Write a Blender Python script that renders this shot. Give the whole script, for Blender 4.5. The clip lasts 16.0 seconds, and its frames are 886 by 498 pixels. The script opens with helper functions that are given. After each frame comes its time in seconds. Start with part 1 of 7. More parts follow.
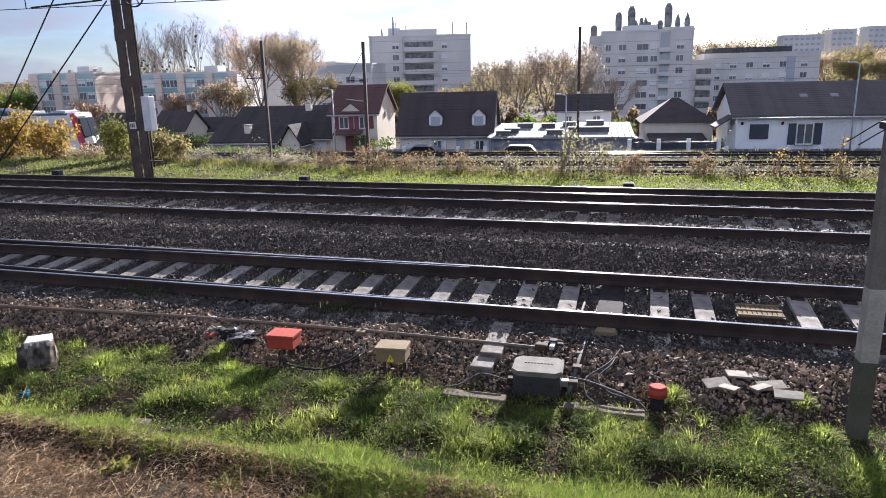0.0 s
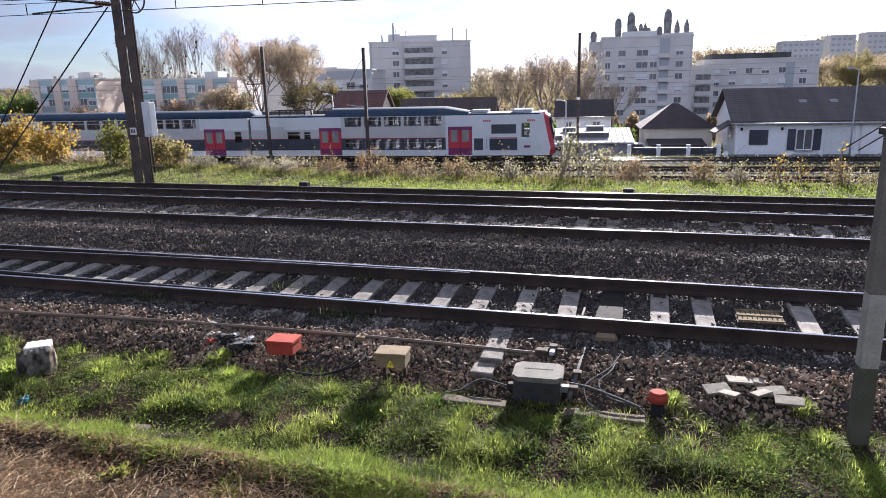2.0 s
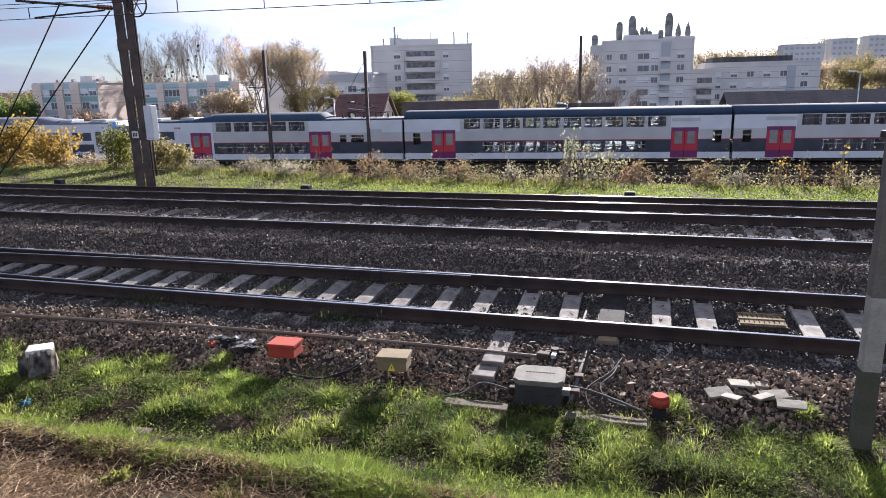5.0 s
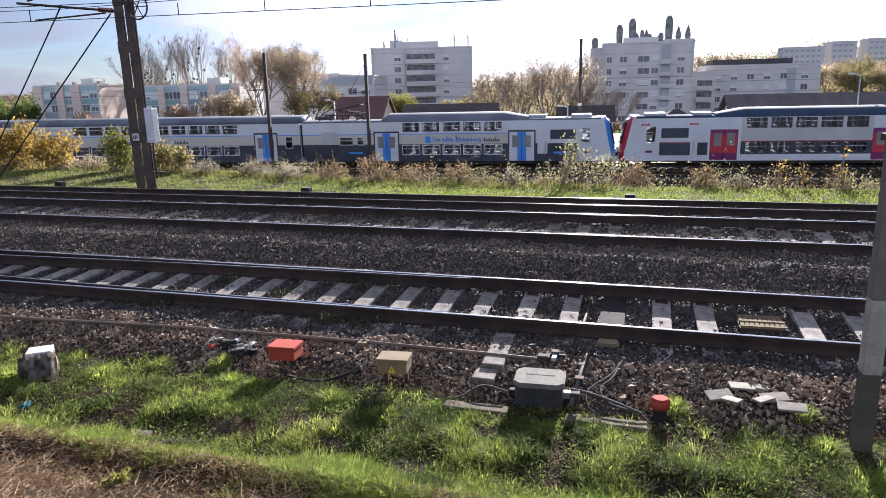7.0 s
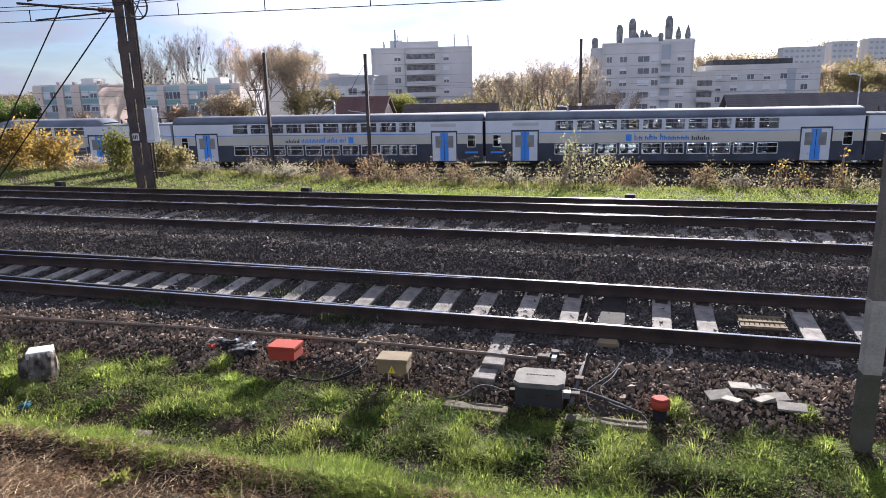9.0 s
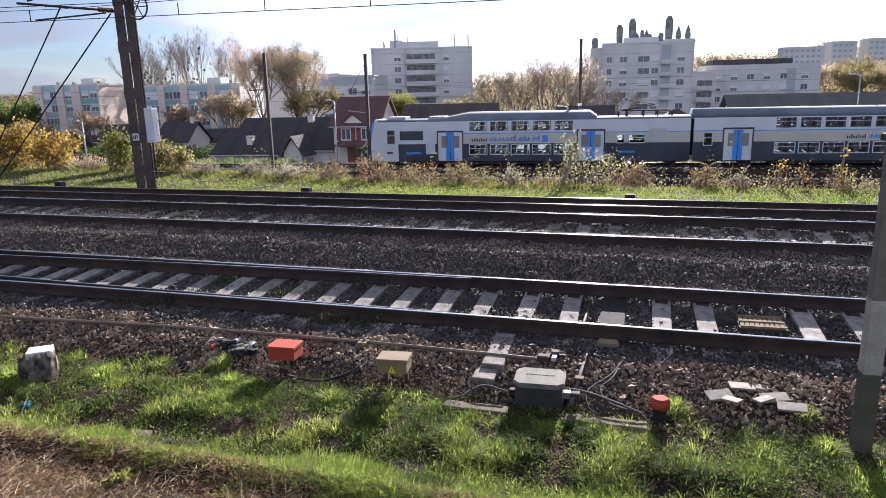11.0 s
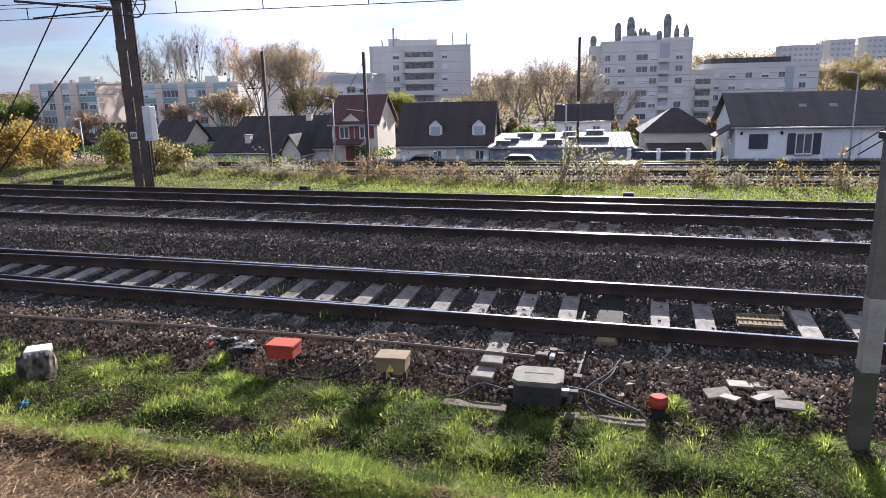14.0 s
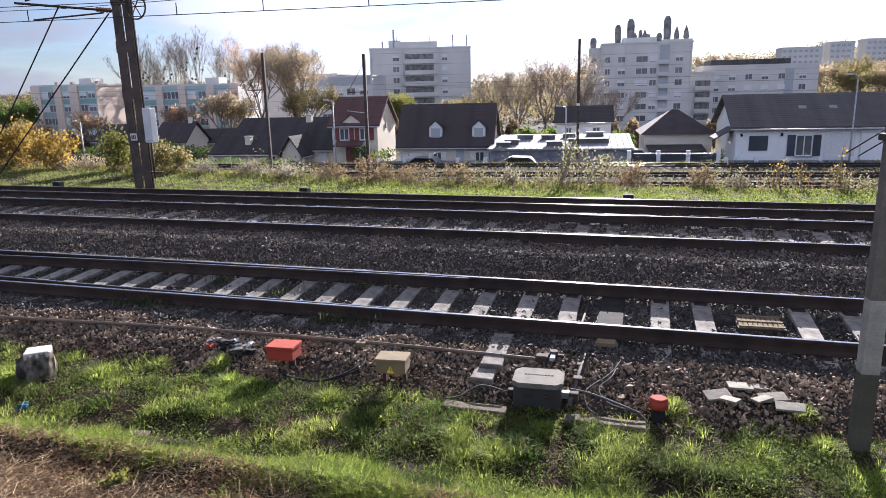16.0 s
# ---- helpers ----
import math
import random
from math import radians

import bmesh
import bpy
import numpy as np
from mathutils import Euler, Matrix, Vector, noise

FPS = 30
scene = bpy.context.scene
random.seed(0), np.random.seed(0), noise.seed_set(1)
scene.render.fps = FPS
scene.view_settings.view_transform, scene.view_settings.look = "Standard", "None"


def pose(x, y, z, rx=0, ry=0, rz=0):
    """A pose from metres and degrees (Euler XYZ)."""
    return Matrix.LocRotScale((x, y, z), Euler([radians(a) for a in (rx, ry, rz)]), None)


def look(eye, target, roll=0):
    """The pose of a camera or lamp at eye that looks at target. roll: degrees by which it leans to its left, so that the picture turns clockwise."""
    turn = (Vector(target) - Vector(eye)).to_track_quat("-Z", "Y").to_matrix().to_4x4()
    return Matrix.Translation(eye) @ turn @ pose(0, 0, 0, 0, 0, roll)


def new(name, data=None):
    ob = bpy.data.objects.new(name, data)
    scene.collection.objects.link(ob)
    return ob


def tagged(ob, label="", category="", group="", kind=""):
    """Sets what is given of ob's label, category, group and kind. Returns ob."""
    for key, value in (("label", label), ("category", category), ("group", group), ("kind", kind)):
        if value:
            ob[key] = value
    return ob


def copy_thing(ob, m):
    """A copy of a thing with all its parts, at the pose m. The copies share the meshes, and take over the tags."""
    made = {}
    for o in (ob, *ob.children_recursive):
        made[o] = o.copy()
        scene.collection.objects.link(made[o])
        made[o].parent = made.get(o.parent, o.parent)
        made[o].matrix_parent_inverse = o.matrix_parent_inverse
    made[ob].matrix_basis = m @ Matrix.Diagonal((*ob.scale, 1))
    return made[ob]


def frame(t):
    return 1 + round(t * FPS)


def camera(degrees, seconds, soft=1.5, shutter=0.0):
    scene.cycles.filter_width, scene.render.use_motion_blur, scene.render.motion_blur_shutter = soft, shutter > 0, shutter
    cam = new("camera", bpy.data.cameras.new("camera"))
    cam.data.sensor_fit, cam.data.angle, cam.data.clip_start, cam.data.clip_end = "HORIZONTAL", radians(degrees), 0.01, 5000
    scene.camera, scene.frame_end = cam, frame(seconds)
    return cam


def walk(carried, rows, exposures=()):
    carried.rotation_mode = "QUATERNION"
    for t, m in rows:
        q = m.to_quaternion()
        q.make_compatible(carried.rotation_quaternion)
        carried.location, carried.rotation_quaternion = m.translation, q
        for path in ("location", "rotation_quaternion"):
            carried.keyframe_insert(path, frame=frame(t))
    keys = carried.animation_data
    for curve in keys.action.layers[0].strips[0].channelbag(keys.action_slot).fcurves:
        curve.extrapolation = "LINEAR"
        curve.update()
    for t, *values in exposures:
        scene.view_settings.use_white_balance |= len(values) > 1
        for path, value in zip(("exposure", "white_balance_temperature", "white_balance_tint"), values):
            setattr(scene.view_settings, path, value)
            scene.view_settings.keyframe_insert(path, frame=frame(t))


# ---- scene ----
# camera: stands still in one place and nods a little
EYE = Vector((0.0, 0.0, 2.95))
cam = camera(66, 16.0, soft=0.9)


def aim(turn, tilt, roll):
    a, b = radians(turn), radians(tilt)
    way = Vector((-math.sin(a) * math.cos(b), math.cos(a) * math.cos(b), -math.sin(b)))
    return look(EYE, EYE + way * 10, roll)


NODS = [
    (0.0, 17.00, 14.05, -1.38),
    (0.5, 16.99, 13.96, -1.42),
    (1.0, 16.96, 13.67, -1.37),
    (1.5, 16.98, 13.58, -1.40),
    (2.0, 16.99, 13.59, -1.38),
    (2.5, 16.98, 13.38, -1.38),
    (3.0, 17.03, 13.44, -1.42),
    (3.5, 17.10, 13.58, -1.38),
    (4.0, 17.08, 13.38, -1.41),
    (6.5, 17.13, 13.25, -1.39),
    (7.0, 17.12, 13.11, -1.39),
    (7.5, 17.13, 13.18, -1.38),
    (8.0, 17.20, 13.16, -1.43),
    (8.5, 17.13, 13.18, -1.38),
    (9.0, 17.12, 13.11, -1.38),
    (11.5, 17.12, 13.11, -1.38),
    (12.0, 17.12, 13.11, -1.38),
    (12.5, 17.09, 12.91, -1.46),
    (13.0, 16.84, 13.12, -1.38),
    (13.5, 16.93, 13.18, -1.37),
    (14.0, 16.99, 13.25, -1.37),
    (14.5, 17.00, 13.20, -1.39),
    (15.0, 16.94, 12.99, -1.43),
    (15.5, 16.99, 13.18, -1.37),
    (16.0, 16.99, 13.11, -1.37)
]
walk(cam, [(t, aim(a, b, c)) for t, a, b, c in NODS], [(0.0, 1.93, 5900, 18), (16.0, 1.93, 5900, 18)])

# world: low autumn sun straight ahead, thin cloud
SUN_UP, SUN_SIDE = radians(19.0), radians(2.2)
world = bpy.data.worlds.new("world")
scene.world = world
world.use_nodes = True
wn, wl = world.node_tree.nodes, world.node_tree.links
sky = wn.new("ShaderNodeTexSky")
sky.sky_type, sky.sun_disc = "NISHITA", False
sky.sun_elevation, sky.sun_rotation = SUN_UP, SUN_SIDE
sky.air_density, sky.dust_density, sky.ozone_density = 0.9, 0.3, 4.0
coord = wn.new("ShaderNodeTexCoord")
stretch = wn.new("ShaderNodeMapping")
stretch.inputs["Scale"].default_value = (1.0, 1.0, 3.6)
stretch.inputs["Location"].default_value = (0.35, 0.0, 0.25)
puff = wn.new("ShaderNodeTexNoise")
puff.inputs["Scale"].default_value, puff.inputs["Detail"].default_value, puff.inputs["Roughness"].default_value = 3.8, 8, 0.5
ramp = wn.new("ShaderNodeValToRGB")
ramp.color_ramp.elements[0].position, ramp.color_ramp.elements[1].position = 0.47, 0.58
wl.new(coord.outputs["Generated"], stretch.inputs["Vector"])
wl.new(stretch.outputs["Vector"], puff.inputs["Vector"])
wl.new(puff.outputs["Fac"], ramp.inputs["Fac"])
cloud = wn.new("ShaderNodeMix")
cloud.data_type = "RGBA"
cover = wn.new("ShaderNodeMath")
cover.operation = "MULTIPLY_ADD"
cover.inputs[1].default_value, cover.inputs[2].default_value = 0.36, 0.6
# cloud is brightest round the sun, greyest well aside from it
to_sun = Vector((math.sin(SUN_SIDE) * math.cos(SUN_UP), math.cos(SUN_SIDE) * math.cos(SUN_UP), math.sin(SUN_UP)))
near_sun = wn.new("ShaderNodeVectorMath")
near_sun.operation = "DOT_PRODUCT"
near_sun.inputs[1].default_value = to_sun
wl.new(coord.outputs["Generated"], near_sun.inputs[0])
glare = wn.new("ShaderNodeMapRange")
glare.interpolation_type = "SMOOTHSTEP"
glare.inputs["From Min"].default_value, glare.inputs["From Max"].default_value = 0.62, 0.985
glare.inputs["To Min"].default_value, glare.inputs["To Max"].default_value = 0.38, 1.2
wl.new(near_sun.outputs["Value"], glare.inputs["Value"])
veil = wn.new("ShaderNodeVectorMath")
veil.operation = "SCALE"
veil.inputs[0].default_value = (4.5, 4.75, 5.5)
# added fill: unseen sky behind the viewer brightened, like cloud facing the sun
lit = wn.new("ShaderNodeMapRange")
lit.inputs["From Min"].default_value, lit.inputs["From Max"].default_value = 0.3, -0.6
lit.inputs["To Min"].default_value, lit.inputs["To Max"].default_value = 0.0, 0.6
wl.new(near_sun.outputs["Value"], lit.inputs["Value"])
both = wn.new("ShaderNodeMath")
both.operation = "ADD"
wl.new(glare.outputs["Result"], both.inputs[0])
wl.new(lit.outputs["Result"], both.inputs[1])
lumps = wn.new("ShaderNodeMapRange")
lumps.inputs["From Min"].default_value, lumps.inputs["From Max"].default_value = 0.42, 0.6
lumps.inputs["To Min"].default_value, lumps.inputs["To Max"].default_value = 0.68, 1.5
wl.new(puff.outputs["Fac"], lumps.inputs["Value"])
shaded = wn.new("ShaderNodeMath")
shaded.operation = "MULTIPLY"
wl.new(both.outputs[0], shaded.inputs[0])
wl.new(lumps.outputs["Result"], shaded.inputs[1])
wl.new(shaded.outputs[0], veil.inputs["Scale"])
wl.new(veil.outputs["Vector"], cloud.inputs["B"])
wl.new(ramp.outputs["Color"], cover.inputs[0])
wl.new(cover.outputs[0], cloud.inputs["Factor"])
wl.new(sky.outputs["Color"], cloud.inputs["A"])
wl.new(cloud.outputs["Result"], wn["Background"].inputs["Color"])
wn["Background"].inputs["Strength"].default_value = 0.052

sun = new("sun", bpy.data.lights.new("sun", "SUN"))
sun.data.energy, sun.data.angle, sun.data.color = 5.0, radians(0.6), (1.0, 0.93, 0.82)
sun.matrix_basis = look((0, 60, 80), Vector((0, 60, 80)) - to_sun)
# ---- tools and materials ----
TURN = 5.2  # the far railway, its trains and the street lie turned by this


def far(s, n, z):
    a = radians(TURN)
    return Vector((s * math.cos(a) - n * math.sin(a), s * math.sin(a) + n * math.cos(a), z))


def far_pose(s, n, z, rz=0):
    p = far(s, n, z)
    return pose(p.x, p.y, p.z, 0, 0, TURN + rz)


def material(name, base, rough=0.8, other=None, scale=6.0, fine=60.0, bump=0.25, metal=0.0, mix=0.6, each=0.0, deep=0.01):
    """Two noises: broad stains between base and other, fine grain in brightness and relief. each: change from piece to piece."""
    m = bpy.data.materials.new(name)
    m.use_nodes = True
    n, l = m.node_tree.nodes, m.node_tree.links
    shader = n["Principled BSDF"]
    tc = n.new("ShaderNodeTexCoord")
    a, b = n.new("ShaderNodeTexNoise"), n.new("ShaderNodeTexNoise")
    a.inputs["Scale"].default_value, a.inputs["Detail"].default_value = scale, 5
    b.inputs["Scale"].default_value, b.inputs["Detail"].default_value = fine, 3
    l.new(tc.outputs["Object"], a.inputs["Vector"])
    l.new(tc.outputs["Object"], b.inputs["Vector"])
    r = n.new("ShaderNodeMapRange")
    r.inputs["From Min"].default_value, r.inputs["From Max"].default_value = 0.36, 0.64
    l.new(a.outputs["Fac"], r.inputs["Value"])
    c = n.new("ShaderNodeMix")
    c.data_type = "RGBA"
    if other is None:
        other = tuple(v * 0.88 for v in base)
    c.inputs["A"].default_value, c.inputs["B"].default_value = (*base, 1), (*other, 1)
    l.new(r.outputs["Result"], c.inputs["Factor"])
    v = n.new("ShaderNodeMapRange")
    v.inputs["To Min"].default_value, v.inputs["To Max"].default_value = 1 - mix * 0.5, 1 + mix * 0.5
    l.new(b.outputs["Fac"], v.inputs["Value"])
    hsv = n.new("ShaderNodeHueSaturation")
    l.new(c.outputs["Result"], hsv.inputs["Color"])
    if each:
        info = n.new("ShaderNodeObjectInfo")
        geo = n.new("ShaderNodeNewGeometry")
        add = n.new("ShaderNodeMath")
        add.operation = "ADD"
        l.new(info.outputs["Random"], add.inputs[0])
        l.new(geo.outputs["Random Per Island"], add.inputs[1])
        e = n.new("ShaderNodeMapRange")
        e.inputs["From Max"].default_value = 2.0
        e.inputs["To Min"].default_value, e.inputs["To Max"].default_value = 1 - each, 1 + each
        l.new(add.outputs[0], e.inputs["Value"])
        mul = n.new("ShaderNodeMath")
        mul.operation = "MULTIPLY"
        l.new(e.outputs["Result"], mul.inputs[0])
        l.new(v.outputs["Result"], mul.inputs[1])
        l.new(mul.outputs[0], hsv.inputs["Value"])
    else:
        l.new(v.outputs["Result"], hsv.inputs["Value"])
    l.new(hsv.outputs["Color"], shader.inputs["Base Color"])
    shader.inputs["Roughness"].default_value, shader.inputs["Metallic"].default_value = rough, metal
    if rough >= 0.85:
        shader.inputs["Specular IOR Level"].default_value = 0.2
    if bump:
        k = n.new("ShaderNodeBump")
        k.inputs["Strength"].default_value, k.inputs["Distance"].default_value = bump, deep
        l.new(b.outputs["Fac"], k.inputs["Height"])
        l.new(k.outputs["Normal"], shader.inputs["Normal"])
    return m


def leafy(name, base, other, each=0.5):
    """Leaves and blades: light passes through them."""
    m = material(name, base, 0.6, other, scale=1.2, fine=9, bump=0, mix=0.4, each=each)
    n, l = m.node_tree.nodes, m.node_tree.links
    out, shader = n["Material Output"], n["Principled BSDF"]
    tr = n.new("ShaderNodeBsdfTranslucent")
    hsv = next(q for q in n if q.type == "HUE_SAT")
    l.new(hsv.outputs["Color"], tr.inputs["Color"])
    ms = n.new("ShaderNodeMixShader")
    ms.inputs[0].default_value = 0.6
    shader.inputs["Specular IOR Level"].default_value = 0.05
    l.new(shader.outputs[0], ms.inputs[1])
    l.new(tr.outputs[0], ms.inputs[2])
    l.new(ms.outputs[0], out.inputs["Surface"])
    return m


def glass(name, tint=(0.35, 0.4, 0.42)):
    m = bpy.data.materials.new(name)
    m.use_nodes = True
    n, l = m.node_tree.nodes, m.node_tree.links
    out = n["Material Output"]
    g, t, ms = n.new("ShaderNodeBsdfGlossy"), n.new("ShaderNodeBsdfTransparent"), n.new("ShaderNodeMixShader")
    g.inputs["Roughness"].default_value, g.inputs["Color"].default_value = 0.03, (0.8, 0.85, 0.9, 1)
    t.inputs["Color"].default_value = (*tint, 1)
    fr = n.new("ShaderNodeFresnel")
    fr.inputs["IOR"].default_value = 1.5
    l.new(fr.outputs[0], ms.inputs[0])
    l.new(t.outputs[0], ms.inputs[1])
    l.new(g.outputs[0], ms.inputs[2])
    l.new(ms.outputs[0], out.inputs["Surface"])
    return m


def mesh_of(bm, name):
    me = bpy.data.meshes.new(name)
    bm.to_mesh(me)
    bm.free()
    return me


def part(name, bm, mat, parent, label="", m=None):
    ob = new(name, bm if isinstance(bm, bpy.types.Mesh) else mesh_of(bm, name))
    if mat is not None and not ob.data.materials:
        for q in mat if isinstance(mat, (list, tuple)) else [mat]:
            ob.data.materials.append(q)
    ob.parent = parent
    if m is not None:
        ob.matrix_basis = m
    if label:
        ob["label"] = label
    return ob


def thing(name, m, label, category, group="", kind=""):
    ob = new(name)
    ob.empty_display_size = 0.2
    ob.matrix_basis = m
    return tagged(ob, label, category, group, kind)


def single(name, bm, mat, m, label, category, group="", kind=""):
    ob = part(name, bm, mat, None)
    ob.matrix_basis = m
    return tagged(ob, label, category, group, kind)


def box(bm, x0, x1, y0, y1, z0, z1, m=None, bevel=0.0, mat=0):
    b = bmesh.new() if bevel else bm
    vs = [b.verts.new(p) for p in ((x0, y0, z0), (x1, y0, z0), (x1, y1, z0), (x0, y1, z0), (x0, y0, z1), (x1, y0, z1), (x1, y1, z1), (x0, y1, z1))]
    fs = [b.faces.new([vs[i] for i in f]) for f in ((0, 3, 2, 1), (4, 5, 6, 7), (0, 1, 5, 4), (1, 2, 6, 5), (2, 3, 7, 6), (3, 0, 4, 7))]
    for f in fs:
        f.material_index = mat
    if bevel:
        bmesh.ops.bevel(b, geom=b.edges[:], offset=bevel, segments=2, affect="EDGES", profile=0.6)
        for f in b.faces:
            f.material_index = mat
        tmp = mesh_of(b, "tmp")
        if m is not None:
            tmp.transform(m)
        bm.from_mesh(tmp)
        bpy.data.meshes.remove(tmp)
    elif m is not None:
        for v in vs:
            v.co = m @ v.co
    return bm


def solid(x0, x1, y0, y1, z0, z1, bevel=0.0):
    return box(bmesh.new(), x0, x1, y0, y1, z0, z1, bevel=bevel)


def tube(bm, a, b, r0, r1=None, sides=8, mat=0):
    a, b = Vector(a), Vector(b)
    r1 = r0 if r1 is None else r1
    q = (b - a).to_track_quat("Z", "Y")
    rings = []
    for p, r in ((a, r0), (b, r1)):
        rings.append([bm.verts.new(p + q @ Vector((math.cos(i * math.tau / sides) * r, math.sin(i * math.tau / sides) * r, 0))) for i in range(sides)])
    for i in range(sides):
        j = (i + 1) % sides
        f = bm.faces.new((rings[0][i], rings[0][j], rings[1][j], rings[1][i]))
        f.material_index, f.smooth = mat, sides > 5
    for ring in (rings[0][::-1], rings[1]):
        bm.faces.new(ring).material_index = mat
    return bm


def pipe(bm, pts, r, sides=6):
    """A round pipe or cable along points, smoothed."""
    pts = [Vector(p) for p in pts]
    line = []
    for i in range(len(pts) - 1):
        p0, p1, p2, p3 = pts[max(i - 1, 0)], pts[i], pts[i + 1], pts[min(i + 2, len(pts) - 1)]
        for k in range(6):
            t = k / 6
            line.append(0.5 * (2 * p1 + (p2 - p0) * t + (2 * p0 - 5 * p1 + 4 * p2 - p3) * t * t + (3 * p1 - p0 - 3 * p2 + p3) * t ** 3))
    line.append(pts[-1])
    last = None
    for i, p in enumerate(line):
        d = line[min(i + 1, len(line) - 1)] - line[max(i - 1, 0)]
        q = d.to_track_quat("Z", "Y")
        ring = [bm.verts.new(p + q @ Vector((math.cos(a * math.tau / sides) * r, math.sin(a * math.tau / sides) * r, 0))) for a in range(sides)]
        if last:
            for a in range(sides):
                bm.faces.new((last[a], last[(a + 1) % sides], ring[(a + 1) % sides], ring[a])).smooth = True
        last = ring
    return bm


def prism(bm, outline, y0, y1, axis="y", mat=0):
    """An outline of (a, z) pairs pushed from y0 to y1 (axis y) or along x (axis x: a is y)."""
    def at(a, z, d):
        return (a, d, z) if axis == "y" else (d, a, z)
    p = [bm.verts.new(at(a, z, y0)) for a, z in outline]
    q = [bm.verts.new(at(a, z, y1)) for a, z in outline]
    k = len(outline)
    fs = [bm.faces.new(p), bm.faces.new(q[::-1])]
    for i in range(k):
        fs.append(bm.faces.new((p[i], q[i], q[(i + 1) % k], p[(i + 1) % k])))
    for f in fs:
        f.material_index = mat
    return bm


def fixed(bm):
    bmesh.ops.recalc_face_normals(bm, faces=bm.faces[:])
    return bm


def quick_mesh(name, verts, faces, mats):
    """A mesh from arrays: verts (n, 3), faces (m, 3 or 4)."""
    verts, faces = np.asarray(verts, np.float32), np.asarray(faces, np.int32)
    me = bpy.data.meshes.new(name)
    k = faces.shape[1]
    me.vertices.add(len(verts))
    me.vertices.foreach_set("co", verts.ravel())
    me.loops.add(faces.size)
    me.loops.foreach_set("vertex_index", faces.ravel())
    me.polygons.add(len(faces))
    me.polygons.foreach_set("loop_start", np.arange(0, faces.size, k, dtype=np.int32))
    me.polygons.foreach_set("use_smooth", np.zeros(len(faces), bool))
    me.update(calc_edges=True)
    for q in mats if isinstance(mats, (list, tuple)) else [mats]:
        me.materials.append(q)
    return me


def turns(rng, n, tilt=math.pi):
    """Random rotation matrices (n, 3, 3)."""
    a, b, c = rng.uniform(0, math.tau, n), rng.uniform(-tilt, tilt, n), rng.uniform(-tilt, tilt, n)
    ca, sa, cb, sb, cc, sc = np.cos(a), np.sin(a), np.cos(b), np.sin(b), np.cos(c), np.sin(c)
    z, o = np.zeros(n), np.ones(n)
    rz = np.stack([ca, -sa, z, sa, ca, z, z, z, o], 1).reshape(n, 3, 3)
    ry = np.stack([cb, z, sb, z, o, z, -sb, z, cb], 1).reshape(n, 3, 3)
    rx = np.stack([o, z, z, z, cc, -sc, z, sc, cc], 1).reshape(n, 3, 3)
    return rz @ ry @ rx


def scatter(shape, faces, places, size, rots, jitter=0.0, rng=None):
    """Copies of a small shape at places: arrays for quick_mesh. size: (n,) or (n, 3)."""
    shape, faces, places = np.asarray(shape, float), np.asarray(faces), np.asarray(places, float)
    n, k = len(places), len(shape)
    size = np.asarray(size, float)
    size = size[:, None] if size.ndim == 1 else size
    v = np.repeat(shape[None], n, 0)
    if jitter:
        v = v + rng.normal(0, jitter, v.shape)
    v = v * size[:, None, :]
    v = np.einsum("nij,nkj->nki", rots, v) + places[:, None, :]
    f = faces[None] + (np.arange(n) * k)[:, None, None]
    return v.reshape(-1, 3), f.reshape(-1, faces.shape[1])


ROCK = [(-.5, -.4, -.3), (.5, -.45, -.25), (.45, .4, -.3), (-.4, .45, -.3), (-.35, -.35, .3), (.4, -.25, .35), (.3, .4, .25), (-.4, .3, .3)]
ROCK_F = [(0, 3, 2, 1), (4, 5, 6, 7), (0, 1, 5, 4), (1, 2, 6, 5), (2, 3, 7, 6), (3, 0, 4, 7)]
PEBBLE = ([(-.55, 0, -.05), (.55, .05, 0), (0, -.5, .05), (.05, .5, -.05), (.1, 0, .42), (-.1, .05, -.42)], [(0, 2, 4), (2, 1, 4), (1, 3, 4), (3, 0, 4), (2, 0, 5), (1, 2, 5), (3, 1, 5), (0, 3, 5)])
LEAF = [(0, 0, 0), (.5, .35, .08), (1, 0, 0), (.5, -.35, .08)]
LEAF_F = [(0, 1, 2, 3)]

BALLAST = material("brown_ballast", (0.3, 0.225, 0.16), 0.9, (0.13, 0.1, 0.075), 2.5, 40, 0.5, each=0.85)
BALLAST_GREY = material("grey_brown_ballast", (0.21, 0.165, 0.128), 0.8, (0.09, 0.072, 0.058), 2.5, 40, 0.5, each=0.8)
# oil, and the shade beside the rails put into the colour
BALLAST_DARK = material("oily_shaded_ballast", (0.125, 0.105, 0.09), 0.8, (0.05, 0.043, 0.038), 2.5, 40, 0.5, each=0.8)
BALLAST_BED = material("ballast_bed", (0.06, 0.05, 0.043), 0.95, (0.03, 0.026, 0.023), 3, 45, 0.8, deep=0.03)
SOIL = material("soil", (0.046, 0.034, 0.022), 0.95, (0.03, 0.025, 0.016), 1.3, 30, 0.8, deep=0.03)
SOIL.node_tree.nodes["Principled BSDF"].inputs["Specular IOR Level"].default_value = 0.05
RAIL_SIDE = material("rusty_rail", (0.055, 0.038, 0.03), 0.95, (0.032, 0.025, 0.022), 3, 70, 0.3)
RAIL_TOP = material("polished_rail", (0.55, 0.54, 0.53), 0.19, (0.42, 0.41, 0.41), 6, 90, 0.0, metal=1.0, mix=0.2, deep=0.002)
DULL_TOP = material("worn_rail", (0.17, 0.145, 0.13), 0.2, (0.14, 0.11, 0.095), 6, 90, 0.06, metal=0.7, mix=0.3, deep=0.002)
